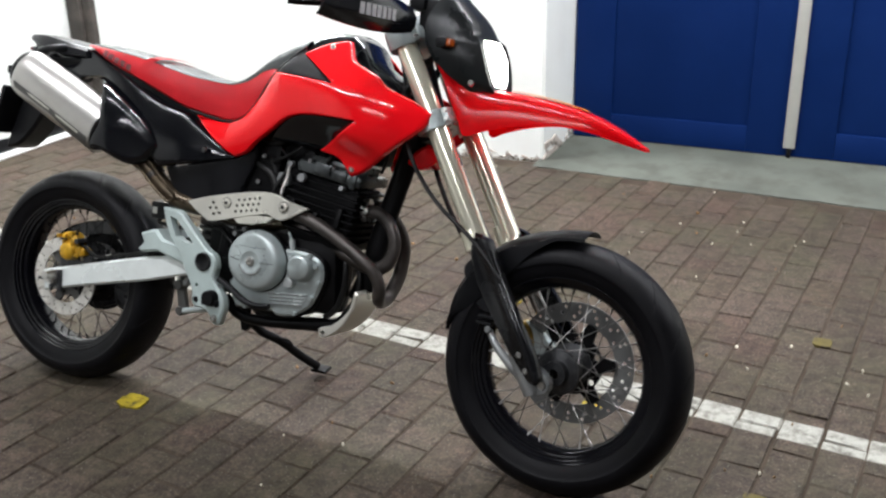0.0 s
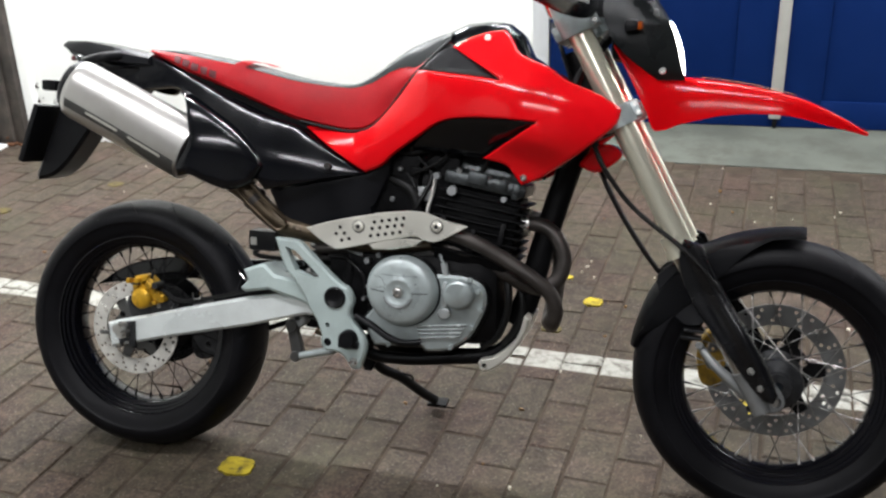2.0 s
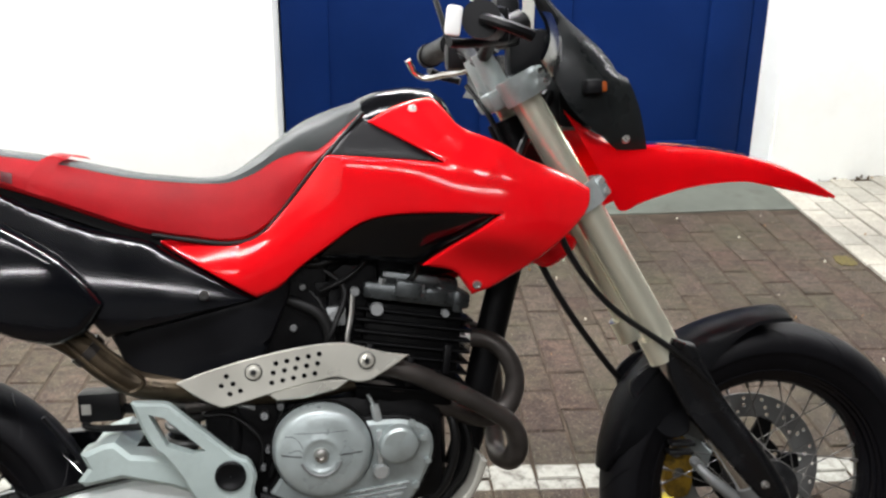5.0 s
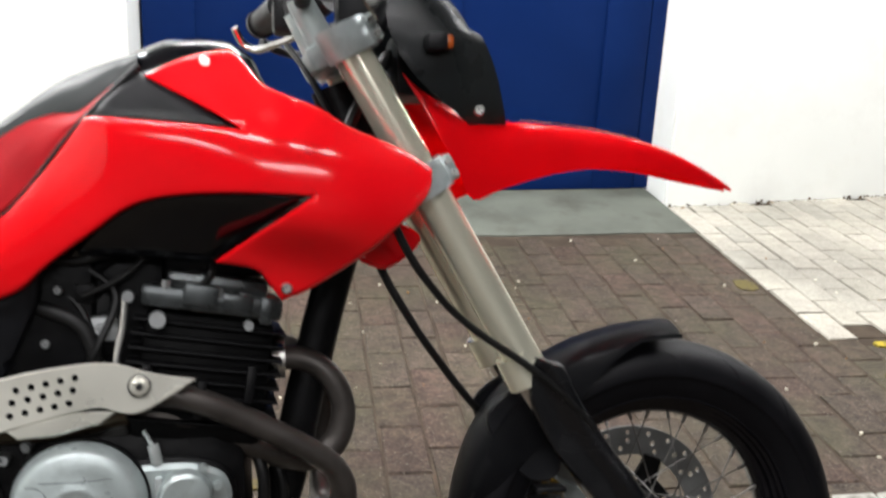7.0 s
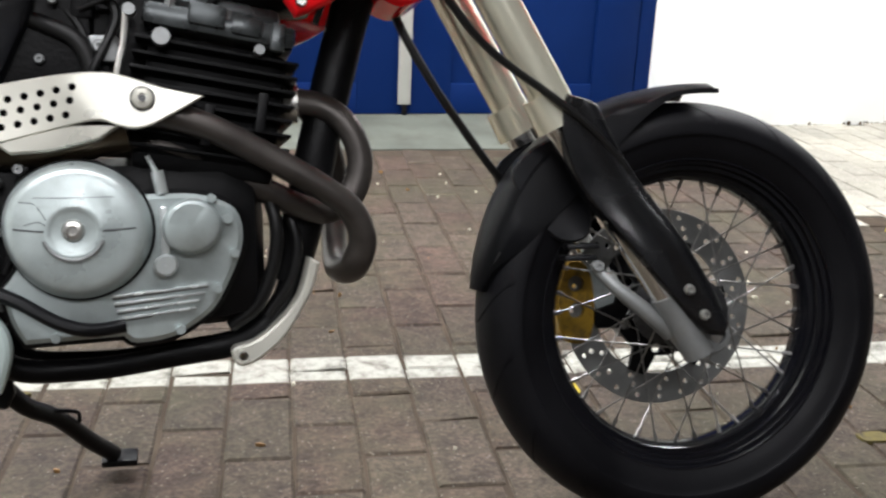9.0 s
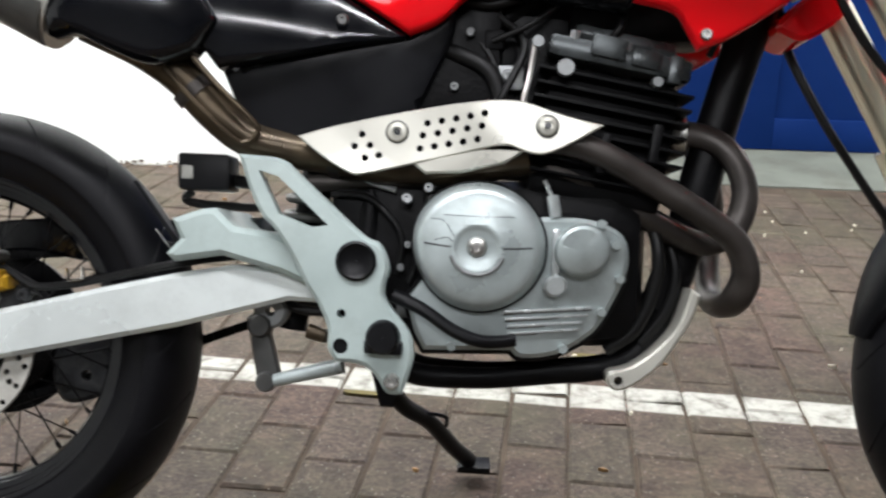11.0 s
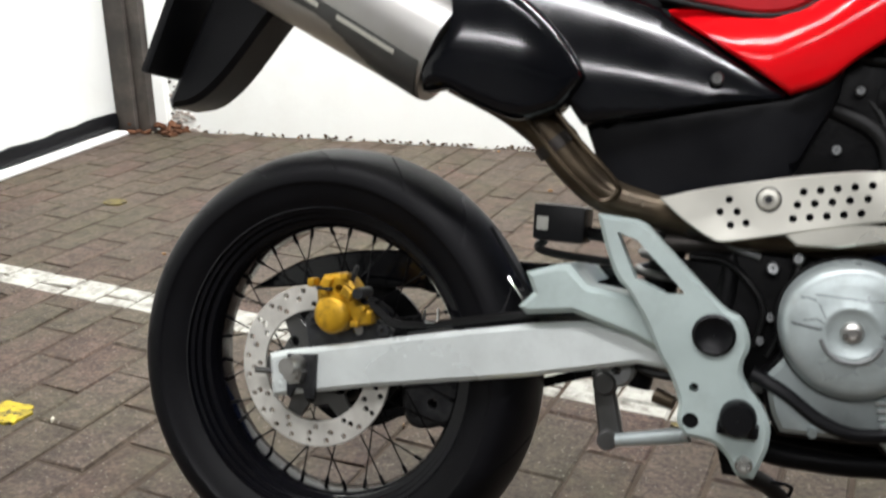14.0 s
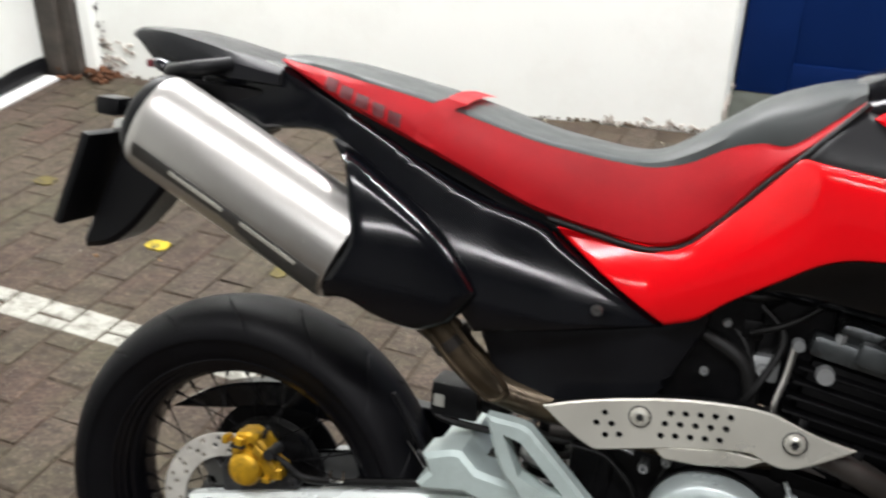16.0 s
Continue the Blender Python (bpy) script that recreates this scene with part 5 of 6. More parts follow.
bm = bmesh.new()
plate(bm, SHO, -0.150, -0.146, [circle(x, z, 0.0043, 12) for x, z in dots], 0.0018)
shield = part("heat_shield", bm, SHIELD, bike, "satin steel heat shield with drilled holes")
bm = bmesh.new()
plate(bm, [(0.608, 0.5425), (0.624, 0.5300), (0.668, 0.5335), (0.722, 0.5455), (0.744, 0.5605), (0.69, 0.5625)], -0.1475, -0.128, (), 0.0025)
part("shield_lip", bm, SHIELD, shield)
bm = bmesh.new()
plate(bm, shrink(SHO, 0.004), -0.136, -0.12, (), 0)
part("shield_backing", bm, ENGINE, shield, "black sheet behind the drilled shield")
for x, z in ((0.589, 0.579), (0.771, 0.590)):
    bm = bmesh.new()
    lathe(bm, [(0.0005, -0.1515), (0.0055, -0.1515), (0.006, -0.156), (0.0105, -0.155), (0.0125, -0.1515), (0.0130, -0.149), (0.0005, -0.149)], 20, False, (x, 0, z))
    part("bolt_shade_ring", lathe(bmesh.new(), [(0.0120, -0.1510), (0.0142, -0.1508), (0.0142, -0.149), (0.0120, -0.149)], 24, c=(x, 0, z)), HUB, shield, "dark ring painted for the shaded recess round the bolt")
    part("bolt_shade_hexagon", lathe(bmesh.new(), [(0.0005, -0.1562), (0.0042, -0.1562), (0.0042, -0.150), (0.0005, -0.150)], 6, False, (x, 0, z)), HUB, shield, "dark hexagon painted for the shaded socket")
    part("shield_bolt", bm, SHIELD, shield, "domed steel bolt in a washer")
# muffler
MA, MB = Vector((-0.108, -0.150, 0.8585)), Vector((0.185, -0.150, 0.724))
mu = (MB - MA).normalized()
mm = Matrix.Translation(MA) @ mu.to_track_quat("Y", "Z").to_matrix().to_4x4() @ Matrix.Diagonal((0.96, 1, 1.11, 1))
ML = (MB - MA).length
bm = bmesh.new()
lathe(bm, [(0.0005, 0.0), (0.055, 0.0), (0.0605, 0.006), (0.0625, 0.02), (0.0628, ML * 0.5), (0.0625, ML), (0.0005, ML)], 48, False)
bmesh.ops.transform(bm, matrix=mm, verts=bm.verts)
muffler = part("muffler", bm, CAN, bike, "brushed steel oval muffler can")
bm = bmesh.new()
lathe(bm, [(0.0005, -0.022), (0.02, -0.022), (0.024, -0.017), (0.044, -0.018), (0.054, -0.012), (0.0595, -0.002), (0.0595, 0.006), (0.0005, 0.006)], 36, False)
bmesh.ops.transform(bm, matrix=mm, verts=bm.verts)
part("muffler_end_cap", bm, SATIN, muffler, "black end cap")
bm = bmesh.new()
loft(bm, [[(0.0634 * math.cos(radians(a)), ML * u, 0.0634 * math.sin(radians(a))) for a in range(-90, -15, 6)] for u in (0.05, 0.5, 0.99)], closed=False)
bmesh.ops.recalc_face_normals(bm, faces=bm.faces)
bmesh.ops.solidify(bm, geom=bm.faces[:], thickness=0.0008)
bmesh.ops.transform(bm, matrix=mm, verts=bm.verts)
part("muffler_shade_band", bm, DARKDISC, muffler, "dark band painted for the shade under the can")
for u0, u1 in ((0.24, 0.51), (0.60, 0.88)):
    bm = bmesh.new()
    a0, a1 = radians(-27), radians(-22)
    for k in range(6):
        q = []
        for uu, aa in ((k, a0), (k + 1, a0), (k + 1, a1), (k, a1)):
            u = ML * (u0 + (u1 - u0) * uu / 6)
            q.append(bm.verts.new((0.0646 * math.cos(aa), u, 0.0646 * math.sin(aa))))
        bm.faces.new(q)
    bmesh.ops.remove_doubles(bm, verts=bm.verts, dist=0.0001)
    bmesh.ops.solidify(bm, geom=bm.faces[:], thickness=0.001)
    bmesh.ops.transform(bm, matrix=mm, verts=bm.verts)
    part("muffler_slot", bm, SHIELD, muffler, "bright pressed rib")

# ---- bodywork ----
SHR = outline([(0.597, 0.702), (0.434, 0.804), (0.512, 0.799), (0.574, 0.794), (0.606, 0.801), (0.639, 0.833), (0.683, 0.888), (0.715, 0.923), (0.807, 0.914), (0.899, 0.905), (0.783, 0.973), (0.831, 0.999), (0.880, 1.011), (0.897, 1.006), (0.913, 0.984), (0.934, 0.960), (0.996, 0.936), (1.032, 0.911), (1.094, 0.882), (1.135, 0.854), (1.124, 0.816), (1.051, 0.752), (0.988, 0.707), (0.946, 0.689), (0.931, 0.711), (0.912, 0.732), (0.864, 0.742), (0.985, 0.827), (0.917, 0.830), (0.824, 0.826), (0.768, 0.813), (0.72, 0.781), (0.667, 0.744), (0.634, 0.716)],
              (0, 1, 7, 9, 10, 19, 23, 26, 27), 4)
SHR_HALF = np.polyfit([0.434, 0.6, 0.7, 0.8, 0.9, 0.98, 1.05, 1.13], [0.138, 0.148, 0.153, 0.163, 0.175, 0.180, 0.176, 0.162], 4)
SHR_LINE = np.polyfit([0.60, 0.75, 0.90, 1.0, 1.1, 1.14], [0.925, 0.915, 0.900, 0.886, 0.864, 0.852], 2)


def shr_y(x, z):
    """The shroud's skin: almost flat below, folded inwards above a soft crease that runs from the seat to the nose."""
    u = z - float(np.polyval(SHR_LINE, x))
    fold = 0.011 * math.log(1 + math.exp(u / 0.011))
    knee = max(0.0, min(1.0, (0.74 - x) / 0.12)) * 0.010 * math.log(1 + math.exp((z - 0.742 - 0.55 * max(0.0, x - 0.57)) / 0.010))
    return -float(np.polyval(SHR_HALF, x)) + (0.4 if z > 0.83 else 1.3) * (z - 0.83) ** 2 + 0.68 * fold + 0.62 * knee


side_tri = outline([(0.712, 0.918), (0.772, 0.982), (0.790, 0.976), (0.896, 0.904), (0.807, 0.911)], range(5))
vent = outline([(0.992, 0.829), (0.858, 0.738), (0.781, 0.746), (0.690, 0.752), (0.715, 0.783), (0.768, 0.818), (0.824, 0.831), (0.917, 0.834)], (0, 1, 3), 4)
def tri_y(x, z):
    return shr_y(x, z) + 0.004


vent_y = field([(0.99, 0.83, -0.165), (0.86, 0.74, -0.118), (0.70, 0.755, -0.12), (0.82, 0.825, -0.158), (0.82, 0.79, -0.150), (0.92, 0.80, -0.152), (0.78, 0.752, -0.125)])
TC = outline([(0.035, 0.953), (0.082, 0.937), (0.216, 0.879), (0.268, 0.854), (0.345, 0.822), (0.43, 0.800), (0.468, 0.775), (0.594, 0.702), (0.592, 0.696), (0.520, 0.684), (0.445, 0.668), (0.366, 0.652), (0.33, 0.70), (0.30, 0.748), (0.24, 0.795), (0.178, 0.842), (0.128, 0.872), (0.057, 0.868), (0.02, 0.862), (-0.118, 0.903), (-0.19, 0.962), (-0.09, 0.963)], (0, 7, 8, 11, 19, 20), 4)
tc_y = field([(0.05, 0.94, -0.088), (0.25, 0.862, -0.124), (0.34, 0.824, -0.124), (0.43, 0.795, -0.122), (0.60, 0.69, -0.126), (0.52, 0.72, -0.142), (0.45, 0.70, -0.154), (0.38, 0.66, -0.146), (0.33, 0.77, -0.150), (0.40, 0.735, -0.158), (0.15, 0.89, -0.100), (0.15, 0.86, -0.112), (-0.1, 0.93, -0.085), (-0.18, 0.96, -0.06), (0.0, 0.88, -0.095), (0.50, 0.67, -0.142), (0.24, 0.80, -0.135)])
GU = outline([(0.150, 0.868), (0.190, 0.852), (0.235, 0.828), (0.280, 0.800), (0.318, 0.770), (0.348, 0.738), (0.371, 0.706), (0.340, 0.664), (0.295, 0.650), (0.245, 0.664), (0.207, 0.680), (0.178, 0.676), (0.173, 0.708), (0.206, 0.752), (0.196, 0.805), (0.178, 0.845)], (0, 6, 7, 11, 12), 4)
gu_y = field([(0.155, 0.86, -0.150), (0.20, 0.84, -0.178), (0.25, 0.81, -0.186), (0.32, 0.765, -0.176), (0.37, 0.706, -0.163), (0.34, 0.675, -0.180), (0.29, 0.66, -0.188), (0.20, 0.69, -0.200), (0.21, 0.75, -0.216), (0.27, 0.75, -0.206), (0.25, 0.70, -0.205), (0.31, 0.72, -0.195), (0.20, 0.81, -0.200)])
LC = outline([(0.366, 0.653), (0.445, 0.666), (0.52, 0.682), (0.598, 0.699), (0.652, 0.736), (0.648, 0.70), (0.630, 0.660), (0.602, 0.596), (0.53, 0.572), (0.456, 0.552), (0.402, 0.578)], (0, 3, 4, 7, 9), 4)
lc_y = field([(0.366, 0.65, -0.122), (0.6, 0.69, -0.122), (0.65, 0.73, -0.118), (0.45, 0.58, -0.112), (0.6, 0.61, -0.110), (0.5, 0.62, -0.124)])
for s in (1, -1):
    part("tank_shroud", panel(bmesh.new(), SHR, shr_y, 0.012, 0.005, 0.0065, s), RED, bike, "glossy red tank shroud")
    part("tank_side_panel", panel(bmesh.new(), side_tri, tri_y, 0.012, 0.008, 0.012, s), SATIN, bike, "charcoal three-cornered tank panel")
    part("shroud_vent", panel(bmesh.new(), vent, vent_y, 0.012, 0.014, 0.012, s), BLACK, bike, "black curved vent panel")
    part("tail_cover", panel(bmesh.new(), TC, tc_y, 0.02, 0.007, 0.010, s), BLACK, bike, "glossy black tail side cover")
    part("lower_side_cover", panel(bmesh.new(), LC, lc_y, 0.02, 0.006, 0.016, s), CARBON, bike, "charcoal lower side cover")
part("muffler_guard", panel(bmesh.new(), GU, gu_y, 0.03, 0.012, 0.009), BLACK, bike, "glossy black muffler guard")
for x, z, fy in ((0.857, 0.992, shr_y), (0.952, 0.706, shr_y), (0.517, 0.713, tc_y), (1.0, 1.0, None)):
    if fy:
        bm = bmesh.new()
        screw(bm, x, fy(x, z) + 0.001 - max(0.0, 0.052 - 0.0616 * z), z, 0.0075, 0.005)
        part("panel_screw", bm, DARKDISC if fy is tc_y else BOLT, bike, "dark panel screw" if fy is tc_y else "bright panel screw")

# fuel tank under the shrouds
rings = []
for x, zt, zb, h in ((0.70, 0.955, 0.80, 0.07), (0.745, 0.998, 0.79, 0.085), (0.775, 1.018, 0.78, 0.088), (0.805, 1.031, 0.77, 0.088), (0.85, 1.036, 0.77, 0.088), (0.89, 1.033, 0.77, 0.085), (0.918, 1.012, 0.77, 0.08), (0.940, 0.968, 0.77, 0.075), (0.99, 0.94, 0.78, 0.07), (1.04, 0.90, 0.80, 0.06)):
    ring = []
    for k in range(20):
        a = 2 * math.pi * k / 20
        c, sn = math.cos(a), math.sin(a)
        e = 0.55
        ring.append((x, h * math.copysign(abs(c) ** e, c), (zt + zb) / 2 + (zt - zb) / 2 * math.copysign(abs(sn) ** e, sn)))
    rings.append(ring)
part("fuel_tank", loft(bmesh.new(), rings), BLACK, bike, "dark grey fuel tank top")
bm = bmesh.new()
lathe(bm, [(0.0005, 0.003), (0.03, 0.003), (0.034, 0.001), (0.034, -0.01), (0.0005, -0.01)], 28, False)
bmesh.ops.transform(bm, matrix=Matrix.Translation((0.86, 0, 1.030)) @ Matrix.Rotation(radians(90), 4, "X"), verts=bm.verts)
part("fuel_cap", bm, SATIN, bike)

# seat
ST = [(0.045, 0.952, 0.957, 0.962, 0.072, 0.07), (0.10, 0.934, 0.952, 0.962, 0.098, 0.086), (0.155, 0.914, 0.946, 0.957, 0.114, 0.096), (0.28, 0.873, 0.928, 0.938, 0.128, 0.108), (0.40, 0.826, 0.901, 0.911, 0.124, 0.106), (0.46, 0.809, 0.892, 0.902, 0.118, 0.100), (0.52, 0.798, 0.886, 0.896, 0.112, 0.096), (0.56, 0.794, 0.886, 0.902, 0.110, 0.092), (0.60, 0.803, 0.898, 0.926, 0.110, 0.090), (0.64, 0.836, 0.920, 0.955, 0.112, 0.090), (0.675, 0.880, 0.930, 0.979, 0.116, 0.093), (0.705, 0.915, 0.932, 0.993, 0.117, 0.098), (0.74, 0.948, 0.960, 1.005, 0.110, 0.095), (0.775, 0.985, 0.990, 1.014, 0.095, 0.085)]
cols = [catmull([(q[0], q[j], 0) for q in ST], 4) for j in range(1, 6)]
xs = [v.x for v in cols[0]]
side_bm, top_bm = bmesh.new(), bmesh.new()
side_r, side_l, top_r = [], [], []
for i, x in enumerate(xs):
    zb, zt, zr, hb, ht = (cols[j][i].y for j in range(5))
    curve = [(x, -hb + 0.012, zb - 0.004), (x, -hb, zb + 0.004)] + [(x, -(hb + (ht - hb) * u ** 1.3) - 0.006 * math.sin(math.pi * u), zb + (zt - zb) * u) for u in (0.25, 0.5, 0.75, 1.0)]
    side_r.append(curve)
    side_l.append([(p[0], -p[1], p[2]) for p in curve])
    top_r.append([(x, ht * math.cos(math.pi * k / 12) * -1, zt + (zr - zt) * math.sin(math.pi * k / 12) ** 0.7) for k in range(13)])
loft(side_bm, side_r, closed=False)
loft(side_bm, side_l, closed=False)
loft(top_bm, top_r, closed=False)
bmesh.ops.solidify(side_bm, geom=side_bm.faces[:], thickness=0.003)
seat = part("seat", side_bm, SEAT_RED, bike, "red vinyl seat sides with dark grey top")
rings = []
for q in ST[:-2]:
    x, zb, h = q[0], q[1], q[4] - 0.036
    rings.append([(x, -h, zb - 0.020), (x, -h, zb + 0.012), (x, h, zb + 0.012), (x, h, zb - 0.020)])
part("seat_pan", loft(bmesh.new(), rings), ENGINE, seat, "black plastic seat pan")
part("seat_top", top_bm, SEAT_GREY, seat, "dark grey grained vinyl seat top")
bm = bmesh.new()
strap = []
for dx in (-0.014, 0.014):
    zb, zt, zr, hb, ht = 0.879 - 0.36 * dx, 0.928 - 0.16 * dx, 0.938 - 0.16 * dx, 0.128, 0.108
    row = [(0.272 + dx, -hb - 0.001, zb), (0.280 + dx, -(hb + ht) / 2 - 0.008, (zb + zt) / 2), (0.292 + dx, -ht - 0.002, zt + 0.001)] + [(0.305 + dx, -ht * math.cos(math.pi * k / 12), zt + 0.001 + (zr - zt) * math.sin(math.pi * k / 12) ** 0.7 + 0.002) for k in range(1, 11)]
    strap.append(row)
loft(bm, strap, closed=False)
bmesh.ops.solidify(bm, geom=bm.faces[:], thickness=0.003)
part("seat_strap", bm, SEAT_RED, seat, "red seam band across the seat")
def seat_side(x, z):
    i = min(range(len(xs)), key=lambda k: abs(xs[k] - x))
    ring = side_r[i]
    p, q = min(zip(ring[1:], ring[2:]), key=lambda pq: abs((pq[0][2] + pq[1][2]) / 2 - z))
    return p[1] + (q[1] - p[1]) * (z - p[2]) / (q[2] - p[2])


for i in range(5):
    bm = bmesh.new()
    x = 0.125 + 0.024 * i
    z = 0.9385 - 0.0074 * i
    rows = []
    for k in range(4):
        zz = -0.010 + 0.0053 * k
        rows.append([(x + dx, seat_side(x + dx, z + zz - 0.22 * dx) - 0.0022, z + zz - 0.22 * dx) for dx in (0, 0.006, 0.012, 0.018)])
    loft(bm, rows, closed=False)
    bmesh.ops.recalc_face_normals(bm, faces=bm.faces)
    bmesh.ops.solidify(bm, geom=bm.faces[:], thickness=0.0006)
    part("seat_print", bm, INK, seat, "dark printed block on the seat side")

part("seat_seam_line", tube(bmesh.new(), [(0.44, -0.121, 0.809), (0.50, -0.115, 0.798), (0.56, -0.113, 0.790), (0.605, -0.115, 0.800), (0.642, -0.118, 0.834), (0.686, -0.126, 0.888), (0.716, -0.128, 0.921), (0.747, -0.116, 0.955), (0.777, -0.098, 0.987)], 0.0042, 10), CABLE, bike, "black line painted for the shaded groove along the seat front")
# tail
bm = bmesh.new()
rings = []
for x, zt, zb, h in ((-0.208, 0.966, 0.958, 0.045), (-0.19, 0.974, 0.952, 0.062), (-0.13, 0.975, 0.935, 0.08), (-0.07, 0.968, 0.92, 0.09), (0.0, 0.955, 0.92, 0.098), (0.05, 0.945, 0.92, 0.095)):
    rings.append([(x, h * c, (zt + zb) / 2 + (zt - zb) / 2 * s) for c, s in ((-1, -0.8), (-1, 0.2), (-0.9, 0.8), (-0.5, 1), (0.5, 1), (0.9, 0.8), (1, 0.2), (1, -0.8), (0.6, -1), (-0.6, -1))])
part("tail_cowl", loft(bm, rings), CARBON, bike, "charcoal tail cowl")
for s in (-1, 1):
    bm = bmesh.new()
    tube(bm, [(-0.115, s * 0.085, 0.922), (-0.10, s * 0.115, 0.922), (-0.055, s * 0.12, 0.932), (-0.025, s * 0.09, 0.94)], 0.011, 10)
    grab = part("grab_handle", bm, SATIN, bike, "black grab handle")
    bm = bmesh.new()
    bmesh.ops.create_uvsphere(bm, u_segments=20, v_segments=10, radius=1, matrix=Matrix.Translation((-0.118, s * 0.100, 0.925)) @ Matrix.Rotation(radians(20), 4, "Y") @ Matrix.Diagonal((0.024, 0.017, 0.010, 1)))
    part("handle_cap", bm, BLACK, grab, "glossy rounded handle end")
    part("handle_reflector", box(bmesh.new(), -0.146, -0.136, s * 0.100 - 0.010, s * 0.100 + 0.010, 0.922, 0.933, 0.003), INK, grab, "small red reflector")
bm = bmesh.new()
plate(bm, outline([(-0.09, 0.905), (-0.15, 0.865), (-0.222, 0.818), (-0.300, 0.640), (-0.296, 0.628), (-0.252, 0.640), (-0.205, 0.68), (-0.135, 0.768), (-0.05, 0.87)], (2, 3, 4), 4), -0.045, 0.045, (), 0.008)
part("rear_mudguard", bm, SATIN, bike, "black plastic rear mudguard")
bm = bmesh.new()
box(bm, -0.007, 0.007, -0.10, 0.10, -0.075, 0.075, 0.004, Matrix.Translation((-0.279, 0, 0.744)) @ Matrix.Rotation(radians(20), 4, "Y"))
plateobj = part("number_plate_holder", bm, SATIN, bike, "black number plate carrier")
bm = bmesh.new()
rod(bm, (-0.240, -0.03, 0.822), (-0.240, 0.03, 0.822), 0.012, seg=12)
part("plate_lamp", bm, CHROME, plateobj)
for s in (-1, 1):
    bm = bmesh.new()
    tube(bm, [(-0.16, s * 0.05, 0.862), (-0.19, s * 0.10, 0.862)], 0.007, 8, smooth=False)
    box(bm, -0.222, -0.185, s * 0.10 - 0.02, s * 0.10 + 0.02, 0.848, 0.874, 0.006)
    part("rear_indicator", bm, SATIN, bike, "black rear indicator")

bm = bmesh.new()
plate(bm, outline([(-0.13, 0.91), (0.02, 0.915), (0.050, 0.888), (0.040, 0.862), (0.015, 0.845), (-0.03, 0.84), (-0.11, 0.865)], (0, 1, 2), 3), -0.085, -0.05, (), 0.004)
part("tail_filler", bm, ENGINE, bike, "black filler plate added for the dark mass under the tail")

# ---- side stand ----
bm = bmesh.new()
plate(bm, [(0.535, 0.30), (0.575, 0.30), (0.588, 0.235), (0.578, 0.215), (0.560, 0.215)], 0.07, 0.085, (), 0.003)
tube(bm, [(0.565, 0.10, 0.245), (0.59, 0.135, 0.208), (0.625, 0.185, 0.180), (0.662, 0.255, 0.130), (0.688, 0.304, 0.099)], 0.0125, 12)
box(bm, -0.025, 0.028, -0.018, 0.02, -0.005, 0.005, 0.003, Matrix.Translation((0.694, 0.312, 0.0905)) @ Matrix.Rotation(radians(17.0), 4, "X"))
stand = part("side_stand", bm, ENGINE, bike, "black side stand propping the motorcycle")
bm = bmesh.new()
tube(bm, [(0.60, 0.15, 0.198), (0.645, 0.18, 0.190), (0.652, 0.20, 0.178), (0.645, 0.225, 0.155)], 0.003, 6)
part("stand_tang", bm, ENGINE, stand)

# ---- front end ----
def fork_x(z):
    return 1.285 + (0.57 - z) * 0.545


for s in (-1, 1):
    y = s * 0.108
    bm = bmesh.new()
    rod(bm, (fork_x(0.575), y, 0.575), (fork_x(1.035), y, 1.035), 0.0265, seg=28)
    leg = part("fork_leg", bm, CHAMPAGNE, bike, "champagne anodised upside-down fork tube")
    bm = bmesh.new()
    rod(bm, (fork_x(0.572), y, 0.572), (fork_x(0.612), y, 0.612), 0.0295, 0.0275, 28)
    part("fork_collar", bm, CHAMPAGNE, leg)
    bm = bmesh.new()
    rod(bm, (fork_x(0.585), y, 0.585), (fork_x(0.33), y, 0.33), 0.0205, seg=24)
    part("stanchion", bm, CHROME, leg, "chromed lower fork tube")
    bm = bmesh.new()
    rod(bm, (fork_x(0.35), y, 0.35), (fork_x(0.268), y, 0.268), 0.0235, 0.021, 20)
    plate(bm, outline([(1.405, 0.35), (1.44, 0.335), (1.475, 0.318), (1.490, 0.292), (1.478, 0.272), (1.455, 0.268), (1.428, 0.272), (1.405, 0.31)], (), 3), y - 0.012, y + 0.018, [circle(1.472, 0.293, 0.011, 16)], 0.003)
    part("axle_clamp", bm, ALLOY, leg, "dull silver axle clamp")
bm = bmesh.new()
rod(bm, (1.468, -0.115, 0.292), (1.468, 0.115, 0.292), 0.0105, seg=16)
part("front_axle", bm, STEEL, bike)
# triple clamps
for z0, z1, nm in ((0.822, 0.862, "lower_fork_clamp"), (1.008, 1.045, "upper_fork_clamp")):
    bm = bmesh.new()
    tilt = Matrix.Rotation(-math.atan(0.545), 4, "Y")
    c = (z0 + z1) / 2
    mc = Matrix.Translation((fork_x(c), 0, c)) @ tilt
    for s in (-1, 1):
        lathe(bm, [(0.0262, -0.021), (0.034, -0.021), (0.035, 0.0), (0.034, 0.021), (0.0262, 0.021)], 28, m=mc @ Matrix.Translation((0, s * 0.108, 0)) @ Matrix.Rotation(radians(90), 4, "X"))
        box(bm, 0.024, 0.042, s * 0.108 - 0.022, s * 0.108 + 0.022, -0.018, 0.018, 0.004, mc)
    box(bm, -0.05, 0.018, -0.085, 0.085, -0.016, 0.016, 0.006, mc)
    clamp = part(nm, bm, CASE, bike, "silver alloy fork clamp")
    for s in (-1, 1):
        for dz in (-0.009, 0.009):
            b2 = bmesh.new()
            p = mc @ Vector((0.036, s * 0.13, dz))
            lathe(b2, [(0.0005, -0.006), (0.005, -0.006), (0.005, 0.004), (0.0005, 0.004)], 10, False, tuple(p))
